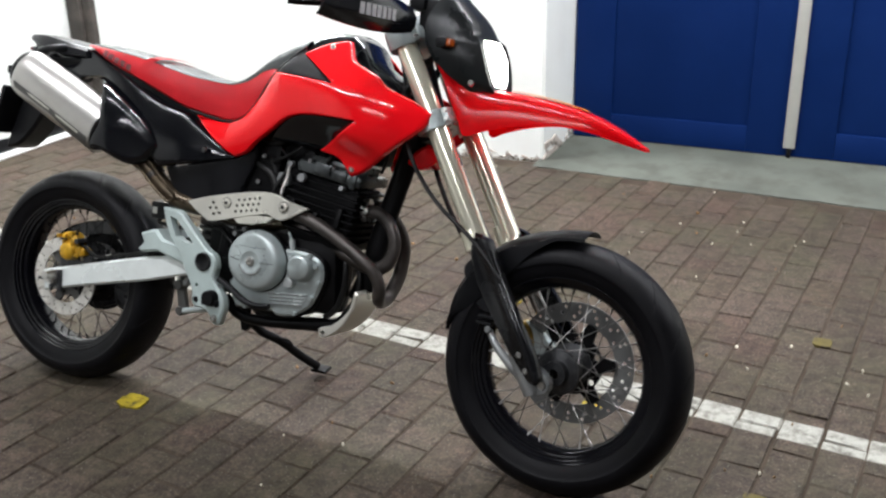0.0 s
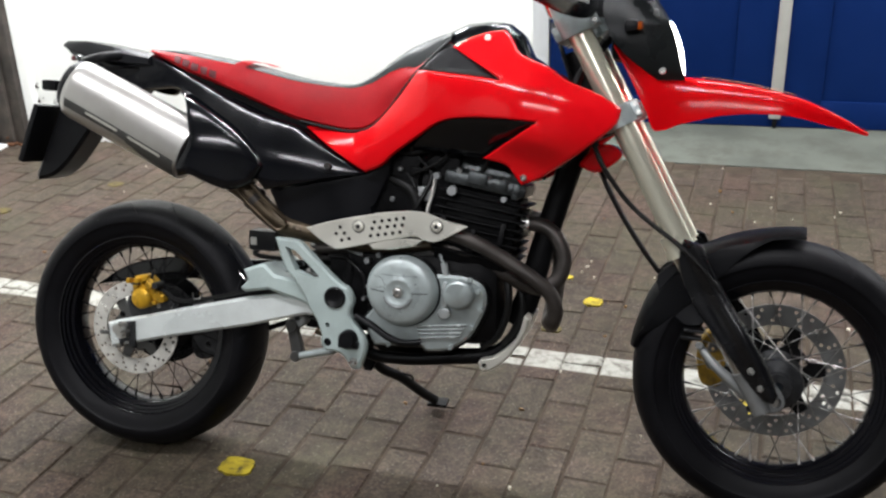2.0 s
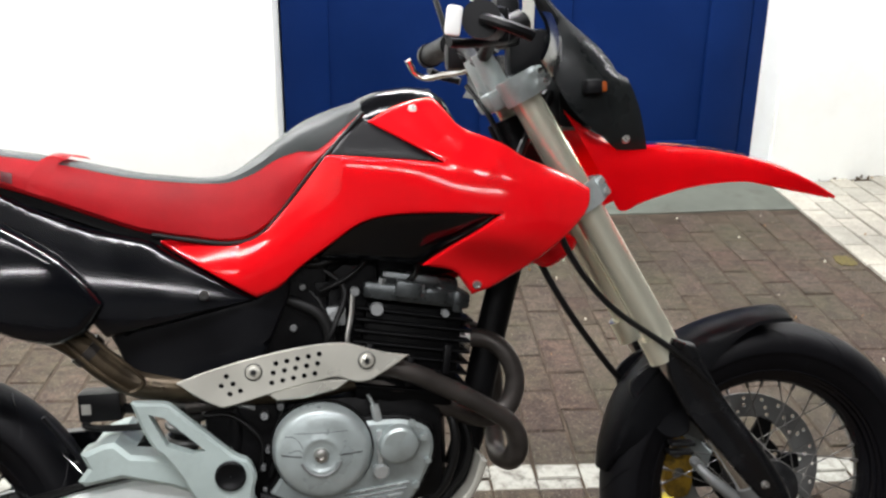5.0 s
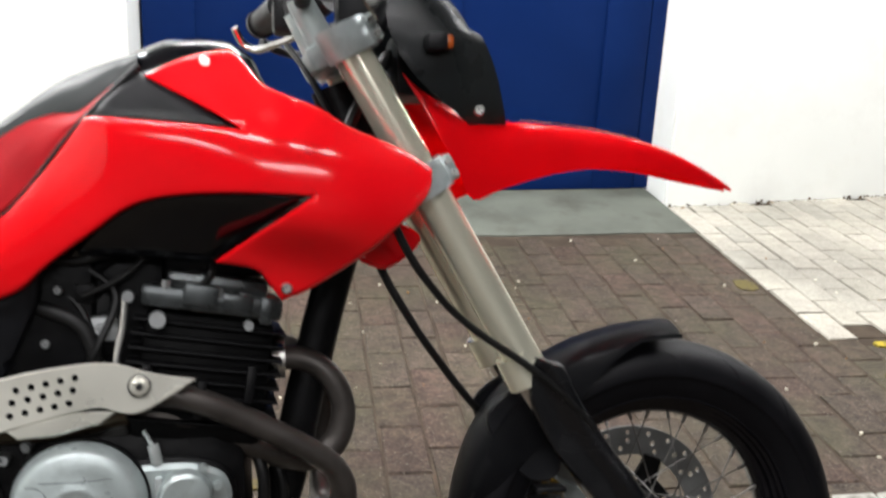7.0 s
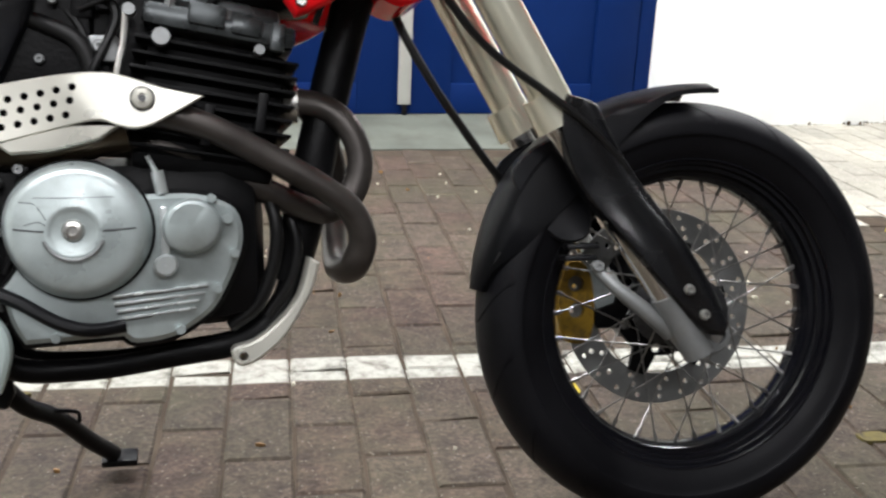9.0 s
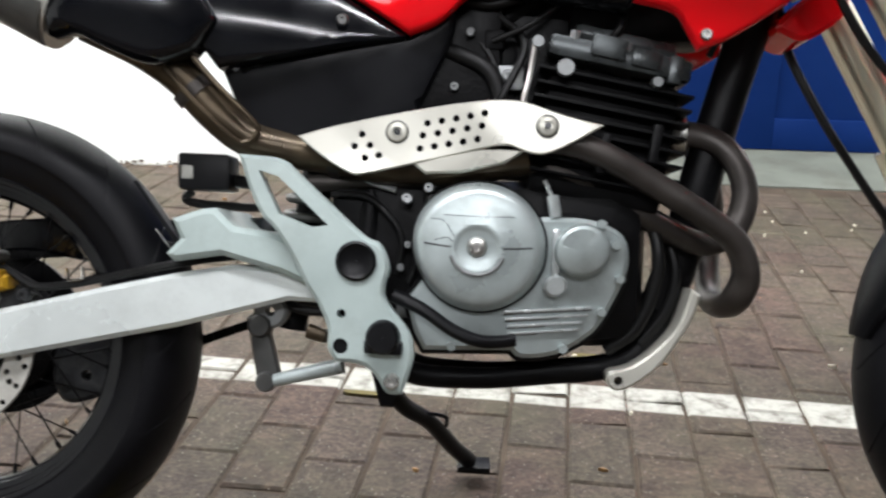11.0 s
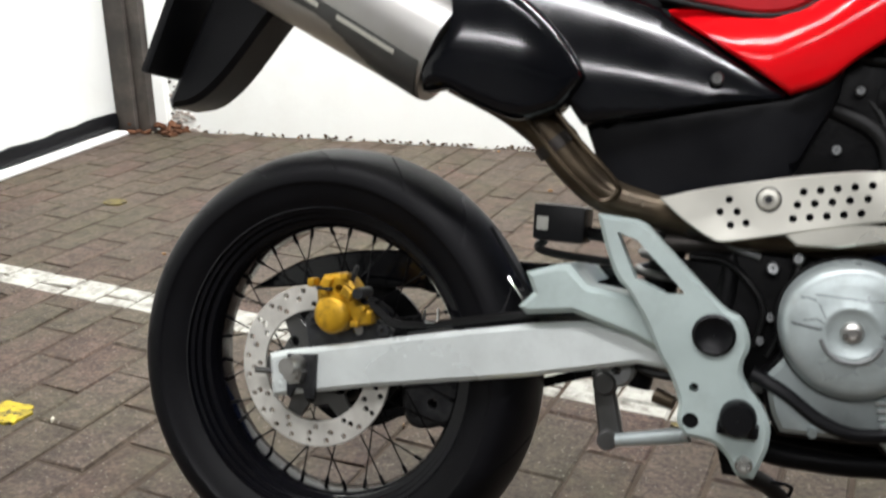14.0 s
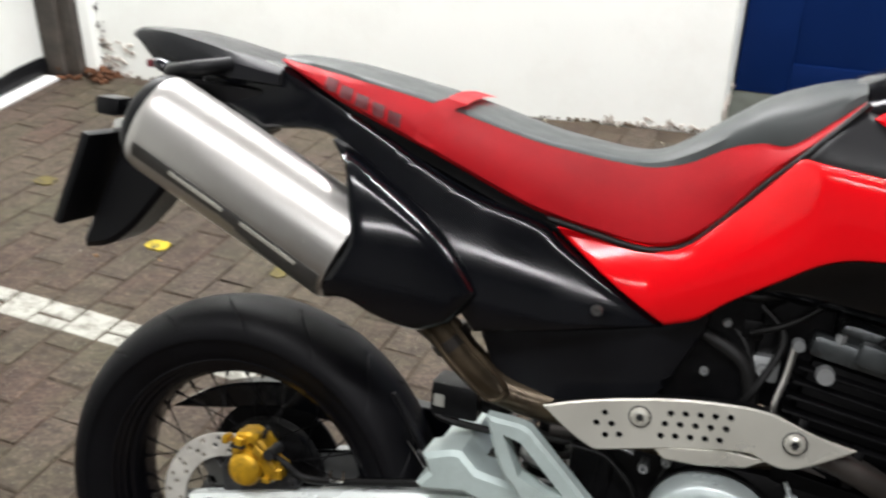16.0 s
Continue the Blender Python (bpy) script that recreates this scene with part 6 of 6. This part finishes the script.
            part("clamp_bolt", b2, BOLT, clamp)
# fork guards
GF = outline([(1.288, 0.610), (1.325, 0.598), (1.370, 0.510), (1.412, 0.430), (1.454, 0.360), (1.474, 0.312), (1.466, 0.296), (1.440, 0.304), (1.386, 0.366), (1.340, 0.432), (1.304, 0.49), (1.284, 0.54), (1.278, 0.58)], (0, 1, 5, 6), 3)


def guard_y(x, z):
    """A flat wing with a rounded tube-like rib along its front edge."""
    d = (x - (1.312 + (0.595 - z) * 0.53)) * 0.883
    return -0.160 - 0.012 * math.exp(-(d / 0.017) ** 2)


for s in (1, -1):
    gy = guard_y
    g = part("fork_guard", panel(bmesh.new(), GF, gy, 0.02, 0.006, 0.008, s), GUARD, bike, "black fork guard")
    if s > 0:
        for x, z in ((1.420, 0.358), (1.440, 0.325)):
            b2 = bmesh.new()
            screw(b2, x, gy(x, z) + 0.001, z, 0.0075, 0.005)
            part("guard_bolt", b2, BOLT, g)
# front mudguard, wrapped round the tyre
bm = bmesh.new()
rings = []
for i in range(25):
    u = i / 24
    a = radians(87 + 84 * u)
    r = 0.315 + 0.008 * math.sin(math.pi * u) + 0.004 * u
    drop = 0.012 + 0.062 * math.sin(math.pi * min(1, max(0, (u - 0.12) / 0.88))) ** 1.2
    if u > 0.85:
        drop *= (1 - u) / 0.15 * 0.8 + 0.2
    h = (0.050 + 0.022 * math.sin(math.pi * min(1, 0.2 + u * 0.8))) * (1 - 0.45 * max(0.0, (u - 0.8) / 0.2) ** 2)
    c, s = math.cos(a), math.sin(a)
    pts = [(r - drop, -h - 0.004), (r - drop * 0.5, -h - 0.003), (r - 0.012, -h), (r - 0.003, -h * 0.8), (r + 0.004, -h * 0.4), (r + 0.006, 0), (r + 0.004, h * 0.4), (r - 0.003, h * 0.8), (r - 0.012, h), (r - drop * 0.5, h + 0.003), (r - drop, h + 0.004)]
    rings.append([(FC.x + rr * c, yy, FC.z + rr * s) for rr, yy in pts])
loft(bm, rings, closed=False)
bmesh.ops.solidify(bm, geom=bm.faces[:], thickness=0.003)
part("front_mudguard", bm, CARBON, bike, "charcoal plastic front mudguard")
for s in (-1, 1):
    bm = bmesh.new()
    plate(bm, outline([(1.235, 0.52), (1.30, 0.56), (1.335, 0.50), (1.33, 0.43), (1.29, 0.42), (1.255, 0.46)], (), 4), s * 0.085, s * 0.072, (), 0.003)
    part("mudguard_stay", bm, CARBON, bike)
# front caliper and brake bits on the far side, seen through the spokes
bm = bmesh.new()
plate(bm, outline([(1.325, 0.27), (1.315, 0.34), (1.335, 0.385), (1.365, 0.375), (1.375, 0.32), (1.365, 0.265)], (), 4), 0.082, 0.125, [circle(1.345, 0.31, 0.012, 10), circle(1.345, 0.35, 0.012, 10)], 0.004)
fcal = part("front_brake_caliper", bm, DARKGOLD, bike, "dark grimy gold front brake caliper")
bm = bmesh.new()
plate(bm, [(1.35, 0.39), (1.39, 0.37), (1.44, 0.32), (1.42, 0.29), (1.375, 0.31), (1.36, 0.34)], 0.085, 0.10, (), 0.003)
part("caliper_mount", bm, CASE, fcal)
bm = bmesh.new()
tube(bm, [(1.322, -0.115, 0.385), (1.345, -0.125, 0.357), (1.385, -0.128, 0.322), (1.415, -0.125, 0.298)], (0.007, 0.014), 10)
screw(bm, 1.322, -0.125, 0.388, 0.008, 0.006)
part("fork_foot_strut", bm, ALLOY, bike, "silver strut of the fork foot")
bm = bmesh.new()
box(bm, 1.285, 1.325, -0.115, -0.09, 0.395, 0.402, 0.002, Matrix.Rotation(0, 4, "Y"))
box(bm, 1.29, 1.33, -0.115, -0.09, 0.410, 0.417, 0.002)
part("hose_guide", bm, SATIN, bike)
# cables and hoses
for nm, pts, r in (("brake_line", [(1.05, -0.10, 0.90), (1.10, -0.145, 0.765), (1.14, -0.15, 0.70), (1.185, -0.15, 0.655), (1.275, -0.155, 0.592), (1.33, -0.16, 0.541), (1.36, -0.155, 0.49), (1.345, -0.12, 0.42)], 0.0052),
                   ("throttle_cable", [(1.08, 0.04, 0.80), (1.098, 0.05, 0.725), (1.135, 0.05, 0.653), (1.18, 0.05, 0.587), (1.24, 0.06, 0.510), (1.30, 0.09, 0.46)], 0.0062),
                   ("clutch_cable", [(0.97, 0.03, 1.04), (1.0, -0.02, 0.98), (1.03, -0.04, 0.90), (1.02, -0.05, 0.80), (0.98, -0.05, 0.70)], 0.0045),
                   ("wiring_loom", [(1.10, -0.05, 1.02), (1.06, -0.06, 0.96), (1.04, -0.05, 0.90), (1.06, -0.03, 0.84)], 0.008),
                   ("wiring_loom", [(1.12, 0.02, 1.04), (1.07, 0.05, 0.98), (1.05, 0.05, 0.90)], 0.008)):
    part(nm, tube(bmesh.new(), pts, r, 8), CABLE, bike)
# high red beak
bm = bmesh.new()
BK = [(1.108, 0.991, 0.984, 0.099), (1.135, 0.969, 0.940, 0.102), (1.16, 0.953, 0.895, 0.104), (1.185, 0.942, 0.850, 0.103), (1.205, 0.935, 0.814, 0.100), (1.25, 0.925, 0.828, 0.091), (1.33, 0.918, 0.848, 0.081), (1.40, 0.906, 0.853, 0.072), (1.466, 0.884, 0.844, 0.060), (1.53, 0.854, 0.826, 0.042), (1.575, 0.830, 0.815, 0.027), (1.603, 0.814, 0.808, 0.012)]
cols = [catmull([(q[0], q[j], 0) for q in BK], 4) for j in (1, 2, 3)]
rings = []
for i in range(len(cols[0])):
    x, zt, ze, h = cols[0][i].x, cols[0][i].y, cols[1][i].y, cols[2][i].y
    prof = [(-h, ze), (-h * 1.0, ze + (zt - ze) * 0.45), (-h * 0.93, ze + (zt - ze) * 0.80), (-h * 0.80, zt - (zt - ze) * 0.05), (-h * 0.4, zt), (0, zt + 0.002)]
    prof += [(-a, b) for a, b in reversed(prof[:-1])]
    rings.append([(x, yy, zz) for yy, zz in prof])
loft(bm, rings, closed=False)
bmesh.ops.solidify(bm, geom=bm.faces[:], thickness=0.003)
beak = part("high_mudguard", bm, RED, bike, "glossy red high beak mudguard")
stripe = []
for i in range(len(cols[0])):
    x, zt, ze, h = cols[0][i].x, cols[0][i].y, cols[1][i].y, cols[2][i].y
    if 1.27 < x < 1.47:
        k = min(1.0, (x - 1.27) / 0.05, (1.47 - x) / 0.08)
        stripe.append([(x, -h * 0.36 - 0.006 * k, zt + 0.0034), (x, -h * 0.2, zt + 0.0046), (x, -h * 0.05 + 0.006 * k, zt + 0.0052)])
bm = loft(bmesh.new(), stripe, closed=False)
bmesh.ops.solidify(bm, geom=bm.faces[:], thickness=0.0008)
part("crest_glint", bm, STRIPE, beak, "thin amber reflection painted along the crest")
bm = bmesh.new()
plate(bm, outline([(1.06, 0.745), (1.105, 0.785), (1.142, 0.762), (1.10, 0.725), (1.07, 0.73)], (), 4), -0.055, 0.055, (), 0.006)
part("horn_cover", bm, RED, bike, "red plastic cover under the clamp")
# headlamp cowl
CW = [(0.918, 1.200, 1.256, 0.066), (0.935, 1.176, 1.250, 0.086), (0.96, 1.142, 1.243, 0.098), (0.99, 1.112, 1.235, 0.104), (1.025, 1.092, 1.222, 0.104), (1.06, 1.084, 1.204, 0.096), (1.09, 1.088, 1.182, 0.085), (1.118, 1.098, 1.152, 0.068), (1.140, 1.106, 1.128, 0.054), (1.165, 1.092, 1.106, 0.044), (1.188, 1.080, 1.088, 0.034)]
bm = bmesh.new()
cols = [catmull([(q[0], q[j], 0) for q in CW], 3) for j in (1, 2, 3)]
rings = []
for i in range(len(cols[0])):
    z, xb, xf, h = cols[0][i].x, cols[0][i].y, cols[1][i].y, cols[2][i].y
    half = [(xb, -h), (xb + (xf - xb) * 0.4, -h), (xb + (xf - xb) * 0.75, -h * 0.88), (xb + (xf - xb) * 0.93, -h * 0.68), (xf, -h * 0.3)] if z > 1.045 else [(xb, -h), (xb + (xf - xb) * 0.45, -h * 0.99), (xb + (xf - xb) * 0.8, -h * 0.90), (xf + 0.000, -h * 0.78), (xf - 0.004, -h * 0.74)]
    rings.append([(x, y, z) for x, y in half + [(x, -y) for x, y in reversed(half)]])
loft(bm, rings, closed=False)
bmesh.ops.solidify(bm, geom=bm.faces[:], thickness=0.004)
cowl = part("headlamp_cowl", bm, COWL, bike, "charcoal headlamp cowl and flyscreen")
rings = []
for z, x, h in ((0.932, 1.248, 0.050), (0.944, 1.247, 0.062), (0.97, 1.243, 0.071), (1.00, 1.235, 0.075), (1.022, 1.225, 0.073), (1.038, 1.217, 0.064)):
    rings.append([(x - 0.03, -h, z), (x + 0.002, -h, z), (x + 0.004, -h * 0.5, z), (x + 0.005, 0, z), (x + 0.004, h * 0.5, z), (x + 0.002, h, z), (x - 0.03, h, z)])
part("headlamp_lens", loft(bmesh.new(), rings), LAMP, cowl, "lit white headlamp lens")
bm = bmesh.new()
box(bm, 1.10, 1.20, -0.085, 0.085, 0.955, 1.05, 0.02)
part("headlamp_shell", bm, ENGINE, cowl)
for x, z in ((1.163, 0.985), (1.212, 0.934)):
    bm = bmesh.new()
    screw(bm, x, -0.108, z, 0.008, 0.006)
    part("cowl_screw", bm, BOLT, cowl)
for s in (-1, 1):
    bm = bmesh.new()
    tube(bm, [(1.13, s * 0.08, 1.02), (1.16, s * 0.13, 1.022)], 0.008, 8, smooth=False)
    box(bm, 1.132, 1.160, s * 0.14 - 0.02, s * 0.14 + 0.02, 1.010, 1.034, 0.008)
    ind = part("front_indicator", bm, SATIN, bike, "black front indicator")
    bm = bmesh.new()
    box(bm, 1.158, 1.168, s * 0.14 - 0.016, s * 0.14 + 0.016, 1.013, 1.031, 0.005)
    part("indicator_lens", bm, AMBER, ind, "amber lens")
# handlebar
bm = bmesh.new()
half = [(0.985, 0.0, 1.082), (0.985, 0.06, 1.082), (0.985, 0.14, 1.098), (0.972, 0.24, 1.108), (0.938, 0.38, 1.099)]
tube(bm, [(x, -y, z) for x, y, z in reversed(half)] + [(x, y, z + 0.08 * y) for x, y, z in half[1:]], 0.011, 14)
bars = part("handlebar", bm, SATIN, bike, "black tubular handlebar")
for s in (-1, 1):
    bm = bmesh.new()
    rod(bm, (1.016, s * 0.05, 1.018), (0.981, s * 0.05, 1.088), 0.020, 0.017, 14)
    part("bar_clamp", bm, CASE, bars)
    bm = bmesh.new()
    up = 0.03 if s > 0 else 0.0
    rod(bm, (0.968, s * 0.26, 1.106 + up), (0.938, s * 0.385, 1.098 + up), 0.023, seg=24)
    rod(bm, (0.939, s * 0.378, 1.098 + up), (0.936, s * 0.392, 1.098 + up), 0.026, seg=24)
    part("grip", bm, SATIN, bars, "black rubber grip")
    bm = bmesh.new()
    box(bm, 0.952, 1.0, s * 0.22 - 0.025, s * 0.22 + 0.025, 1.082, 1.138, 0.012)
    rod(bm, (0.985, s * 0.19, 1.10), (1.03, s * 0.16, 1.125), 0.020, seg=14)
    part("switch_housing", bm, SATIN, bars)
    bm = bmesh.new()
    tube(bm, [(1.0, 0.17, 1.085), (0.983, 0.23, 1.080), (0.959, 0.31, 1.082), (0.930, 0.37, 1.080), (0.905, 0.38, 1.092), (0.891, 0.37, 1.118)] if s > 0 else [(1.02, -0.15, 1.10), (0.985, -0.22, 1.088), (0.95, -0.29, 1.078), (0.915, -0.34, 1.072), (0.897, -0.355, 1.072)], 0.0068, 12)
    part("lever", bm, CHROME if s > 0 else SATIN, bars, "polished clutch lever" if s > 0 else "black brake lever")
    # swept hand guard with a pale lettering block on its outer face
    def guard(u, v):
        h = 0.020 + 0.024 * math.sin(math.pi * min(1, 0.15 + 0.75 * u))
        return (1.020 + 0.060 * u + 0.014 * math.sin(math.pi * u) - 0.010 * v * v, s * (0.425 - 0.275 * u), 1.072 - 0.006 * u + h * v)
    bm = bmesh.new()
    face = (-1, -0.6, -0.2, 0.2, 0.6, 1)
    loft(bm, [[guard(k / 12, v) for v in face] + [tuple(Vector(guard(k / 12, v)) - Vector((0.004, 0, 0))) for v in reversed(face)] for k in range(13)])
    hg = part("hand_guard", bm, BLACK, bars, "black swept hand guard")
    for i in range(7):
        u = 0.30 + 0.058 * i
        bm = bmesh.new()
        q = [Vector(guard(uu, v)) + Vector((0.0012, -s * 0.0004, 0)) for uu, v in ((u, -0.32), (u + 0.045, -0.32), (u + 0.05, 0.28), (u + 0.005, 0.28))]
        bm.faces.new([bm.verts.new(p) for p in q])
        bmesh.ops.solidify(bm, geom=bm.faces[:], thickness=0.0008)
        part("guard_print", bm, PALEINK, hg, "pale printed block")
    bm = tube(bmesh.new(), [(0.937, s * 0.395, 1.098), (0.965, s * 0.418, 1.086), (1.0, s * 0.41, 1.074)], 0.008, 8)
    part("guard_stay", bm, SATIN, hg)
    bm = bmesh.new()
    tube(bm, [(0.962, s * 0.20, 1.12), (0.948, s * 0.205, 1.17), (0.93, s * 0.25, 1.25), (0.93, s * 0.29, 1.285)], 0.0055, 8)
    mirror = part("mirror_stalk", bm, CHROME if s < 0 else SATIN, bars)
    bm = bmesh.new()
    bmesh.ops.create_uvsphere(bm, u_segments=24, v_segments=12, radius=1, matrix=Matrix.Translation((0.925, s * 0.33, 1.31)) @ Matrix.Diagonal((0.02, 0.06, 0.04, 1)))
    part("mirror_head", bm, SATIN, mirror, "black rear-view mirror")
bm = bmesh.new()
box(bm, -0.0105, 0.0105, -0.006, 0.006, -0.020, 0.020, 0.005, Matrix.Translation((0.899, -0.398, 1.095)) @ Matrix.Rotation(radians(8), 4, "Y"))
part("guard_end_bracket", bm, WHITEPLASTIC, bars, "white guard end bracket")
bm = bmesh.new()
box(bm, 1.008, 1.05, -0.045, 0.045, 1.10, 1.188, 0.014)
box(bm, 1.03, 1.10, -0.03, 0.03, 1.05, 1.13, 0.012)
part("instrument_pod", bm, SATIN, bike, "black instrument pod")

# ---- small things on the ground ----
def blot(name, x, y, sx, sy, seed, material, label, category, z=0.004):
    rnd = random.Random(seed)
    bm = bmesh.new()
    pts = []
    for k in range(22):
        a = 2 * math.pi * k / 22
        r = 1 + rnd.uniform(-0.09, 0.08)
        pts.append((sx * r * math.copysign(abs(math.cos(a)) ** 0.6, math.cos(a)), sy * r * math.copysign(abs(math.sin(a)) ** 0.6, math.sin(a))))
    m = Matrix.Translation((x, y, z)) @ Matrix.Rotation(SLOPE, 4, "Z")
    top = [bm.verts.new(m @ Vector((a, b, 0.0015))) for a, b in pts]
    low = [bm.verts.new(m @ Vector((a, b, -0.006))) for a, b in pts]
    bm.faces.new(top)
    for i in range(22):
        bm.faces.new((top[i], low[i], low[(i + 1) % 22], top[(i + 1) % 22]))
    return tagged(part(name, bm, material, smooth=False), label, category, kind="structure")


MARKS = ((-0.75, 0.077, 0.044, 0.036, YELLOW), (-0.896, 1.02, 0.034, 0.026, YELLOW), (-0.502, 1.022, 0.022, 0.040, FAINT), (-1.475, 1.255, 0.035, 0.028, FAINT), (-1.189, 1.639, 0.03, 0.03, FAINT),
         (0.285, -0.143, 0.042, 0.034, YELLOW), (1.0, 0.912, 0.030, 0.026, YELLOW), (0.877, 1.08, 0.036, 0.014, YELLOW), (0.902, 0.704, 0.030, 0.020, FAINT), (1.985, 1.019, 0.028, 0.03, FAINT),
         (1.462, 0.385, 0.026, 0.034, YELLOW), (2.805, 1.255, 0.030, 0.018, YELLOW), (2.70, 1.036, 0.034, 0.024, FAINT), (2.615, 1.77, 0.035, 0.05, FAINT), (0.474, 0.482, 0.040, 0.008, FAINT), (1.94, 0.132, 0.028, 0.016, FAINT))
for i, (x, y, sx, sy, m) in enumerate(MARKS):
    blot("paint_mark", x, y, sx, sy, 40 + i, m, "worn yellow paint mark on the paving" if m is YELLOW else "faded yellow paint mark on the paving", "paint mark")
rnd = random.Random(11)
for i in range(170):
    x, y = (rnd.uniform(-2.0, 3.4), rnd.uniform(-0.5, 2.6)) if i < 70 else (rnd.uniform(0.9, 3.2), rnd.uniform(0.1, 2.3))
    if i >= 130:
        x = rnd.uniform(2.75, 4.4) if i % 2 else rnd.uniform(-2.0, 0.45)
        y = wall_at(x) - 0.012 - 0.05 * rnd.random() ** 2
    s = rnd.uniform(0.002, 0.0065)
    bm = bmesh.new()
    pts = [(s * rnd.uniform(0.5, 1.6) * math.cos(a), s * rnd.uniform(0.3, 0.9) * math.sin(a)) for a in [k * math.pi / 3 for k in range(6)]]
    m = Matrix.Translation((x, y, 0.010 if x > 2.66 and y > 1.3 else 0.005)) @ Matrix.Rotation(rnd.uniform(0, 6.28), 4, "Z")
    t = [bm.verts.new(m @ Vector((a, b, 0.003 * rnd.random()))) for a, b in pts]
    b = [bm.verts.new(m @ Vector((p[0], p[1], -0.006))) for p in pts]
    bm.faces.new(t)
    for k in range(6):
        bm.faces.new((t[k], b[k], b[(k + 1) % 6], t[(k + 1) % 6]))
    tagged(part("litter", bm, LITTER if i % 3 else LEAF, smooth=False), "tiny scrap of pale litter on the bricks" if i % 3 else "small dry brown leaf scrap on the bricks", "litter", group="litter on the paving")

# ---- paving, piece by piece ----
PW, PL = 0.1085, 0.209
turn = Matrix.Rotation(SLOPE, 4, "Z")
ORIGIN = Vector((0.853, 0.42, 0))


def brick_verts(w, l, rnd, h=0.06):
    """A worn brick as twelve points: its top edge is rounded off."""
    g, c = 0.0030, 0.0036
    x0, x1, y0, y1 = g, w - g, g, l - g
    j = lambda: rnd.uniform(-0.003, 0.003)
    low = [(x0, y0, -h), (x1, y0, -h), (x1, y1, -h), (x0, y1, -h)]
    mid = [(x0 + j(), y0 + j(), -c), (x1 + j(), y0 + j(), -c), (x1 + j(), y1 + j(), -c), (x0 + j(), y1 + j(), -c)]
    top = [(x0 + c, y0 + c, j() * 0.5), (x1 - c, y0 + c, j() * 0.5), (x1 - c, y1 - c, j() * 0.5), (x0 + c, y1 - c, j() * 0.5)]
    return low + mid + top


BRICK_FACES = [(8, 9, 10, 11)] + [(i + o, (i + 1) % 4 + o, (i + 1) % 4 + o + 4, i + o + 4) for o in (0, 4) for i in range(4)]


def lay(name, material, w, l, keep, near, parent, x0, y0, m0, seed, lift=0.0, reach=(-34, 40, -10, 18)):
    rnd = random.Random(seed)
    shapes = []
    for k in range(6):
        me = bpy.data.meshes.new(name)
        me.from_pydata(brick_verts(w, l, rnd), [], BRICK_FACES)
        me.materials.append(material)
        shapes.append(me)
    verts, faces, singles = [], [], 0
    for i in range(reach[0], reach[1]):
        for j in range(reach[2], reach[3]):
            y = (j + (0.5 if i % 2 else 0)) * l
            p = m0 @ Vector((x0 + i * w, y0 + y, 0))
            c = m0 @ Vector((x0 + (i + 0.5) * w, y0 + y + l / 2, 0))
            if not keep(c.x, c.y):
                continue
            tilt = Matrix.Translation((0, 0, lift + rnd.uniform(-0.0002, 0.0026))) @ Matrix.Translation(p) @ m0.to_3x3().to_4x4() @ Matrix.Rotation(rnd.gauss(0, 0.0032), 4, "X") @ Matrix.Rotation(rnd.gauss(0, 0.005), 4, "Y") @ Matrix.Rotation(rnd.gauss(0, 0.008), 4, "Z")
            if near(c.x, c.y) and singles < 300:
                ob = new(name, rnd.choice(shapes))
                ob.parent = parent
                ob.matrix_basis = tilt
                singles += 1
            else:
                s = len(verts)
                verts += [tuple(tilt @ Vector(v)) for v in brick_verts(w, l, rnd)]
                faces += [tuple(s + q for q in f) for f in BRICK_FACES]
    if verts:
        me = bpy.data.meshes.new("paving")
        me.from_pydata(verts, [], faces)
        me.materials.append(material)
        ob = new("paving", me)
        ob.parent = parent
        tagged(ob, kind="stuff")


def on_wall_side(x, y):
    return y < wall_at(x) - 0.02


PO = Vector((2.648, 1.302, 0))
pale_turn = Matrix.Translation(PO) @ Matrix.Rotation(radians(-3.4), 4, "Z") @ Matrix.Translation(-PO)
pale_back = pale_turn.inverted()


def on_pale(x, y):
    q = pale_back @ Vector((x, y, 0))
    return q.x > PO.x and q.y > PO.y


def brown(x, y):
    return -2.9 < x < 4.6 and -2.2 < y and on_wall_side(x, y) and not on_pale(x, y) and not (DOOR_L - 0.03 < x < DOOR_R and y > APRON_Y - 0.05)


def pale(x, y):
    return x < 5.2 and y < wall_at(x) + 0.05


brick_floor = tagged(new("pavement"), "brown clay brick paving with a worn white line", "pavement", kind="structure")
lay("brick", BRICK, PW, PL, brown, lambda x, y: -0.25 < x < 1.75 and -0.25 < y < 1.15, brick_floor, ORIGIN.x, ORIGIN.y, Matrix.Translation(ORIGIN) @ turn @ Matrix.Translation(-ORIGIN), 21, 0.0, (-46, 40, -14, 14))
bm = box(bmesh.new(), PO.x + 0.01, 6.9, PO.y + 0.02, 3.1, -0.05, 0.0, 0.002, pale_turn)
tagged(part("pavement_bed", bm, GROUT), "earth bedding under the pale paving", "pavement", kind="structure")
pale_floor = tagged(new("pavement_pale"), "pale grey brick paving beside the wall", "pavement", kind="structure")
lay("paver", PALE, 0.104, 0.208, pale, lambda x, y: x < 4.2, pale_floor, PO.x, PO.y, pale_turn, 22, 0.006, (0, 27, 0, 12))
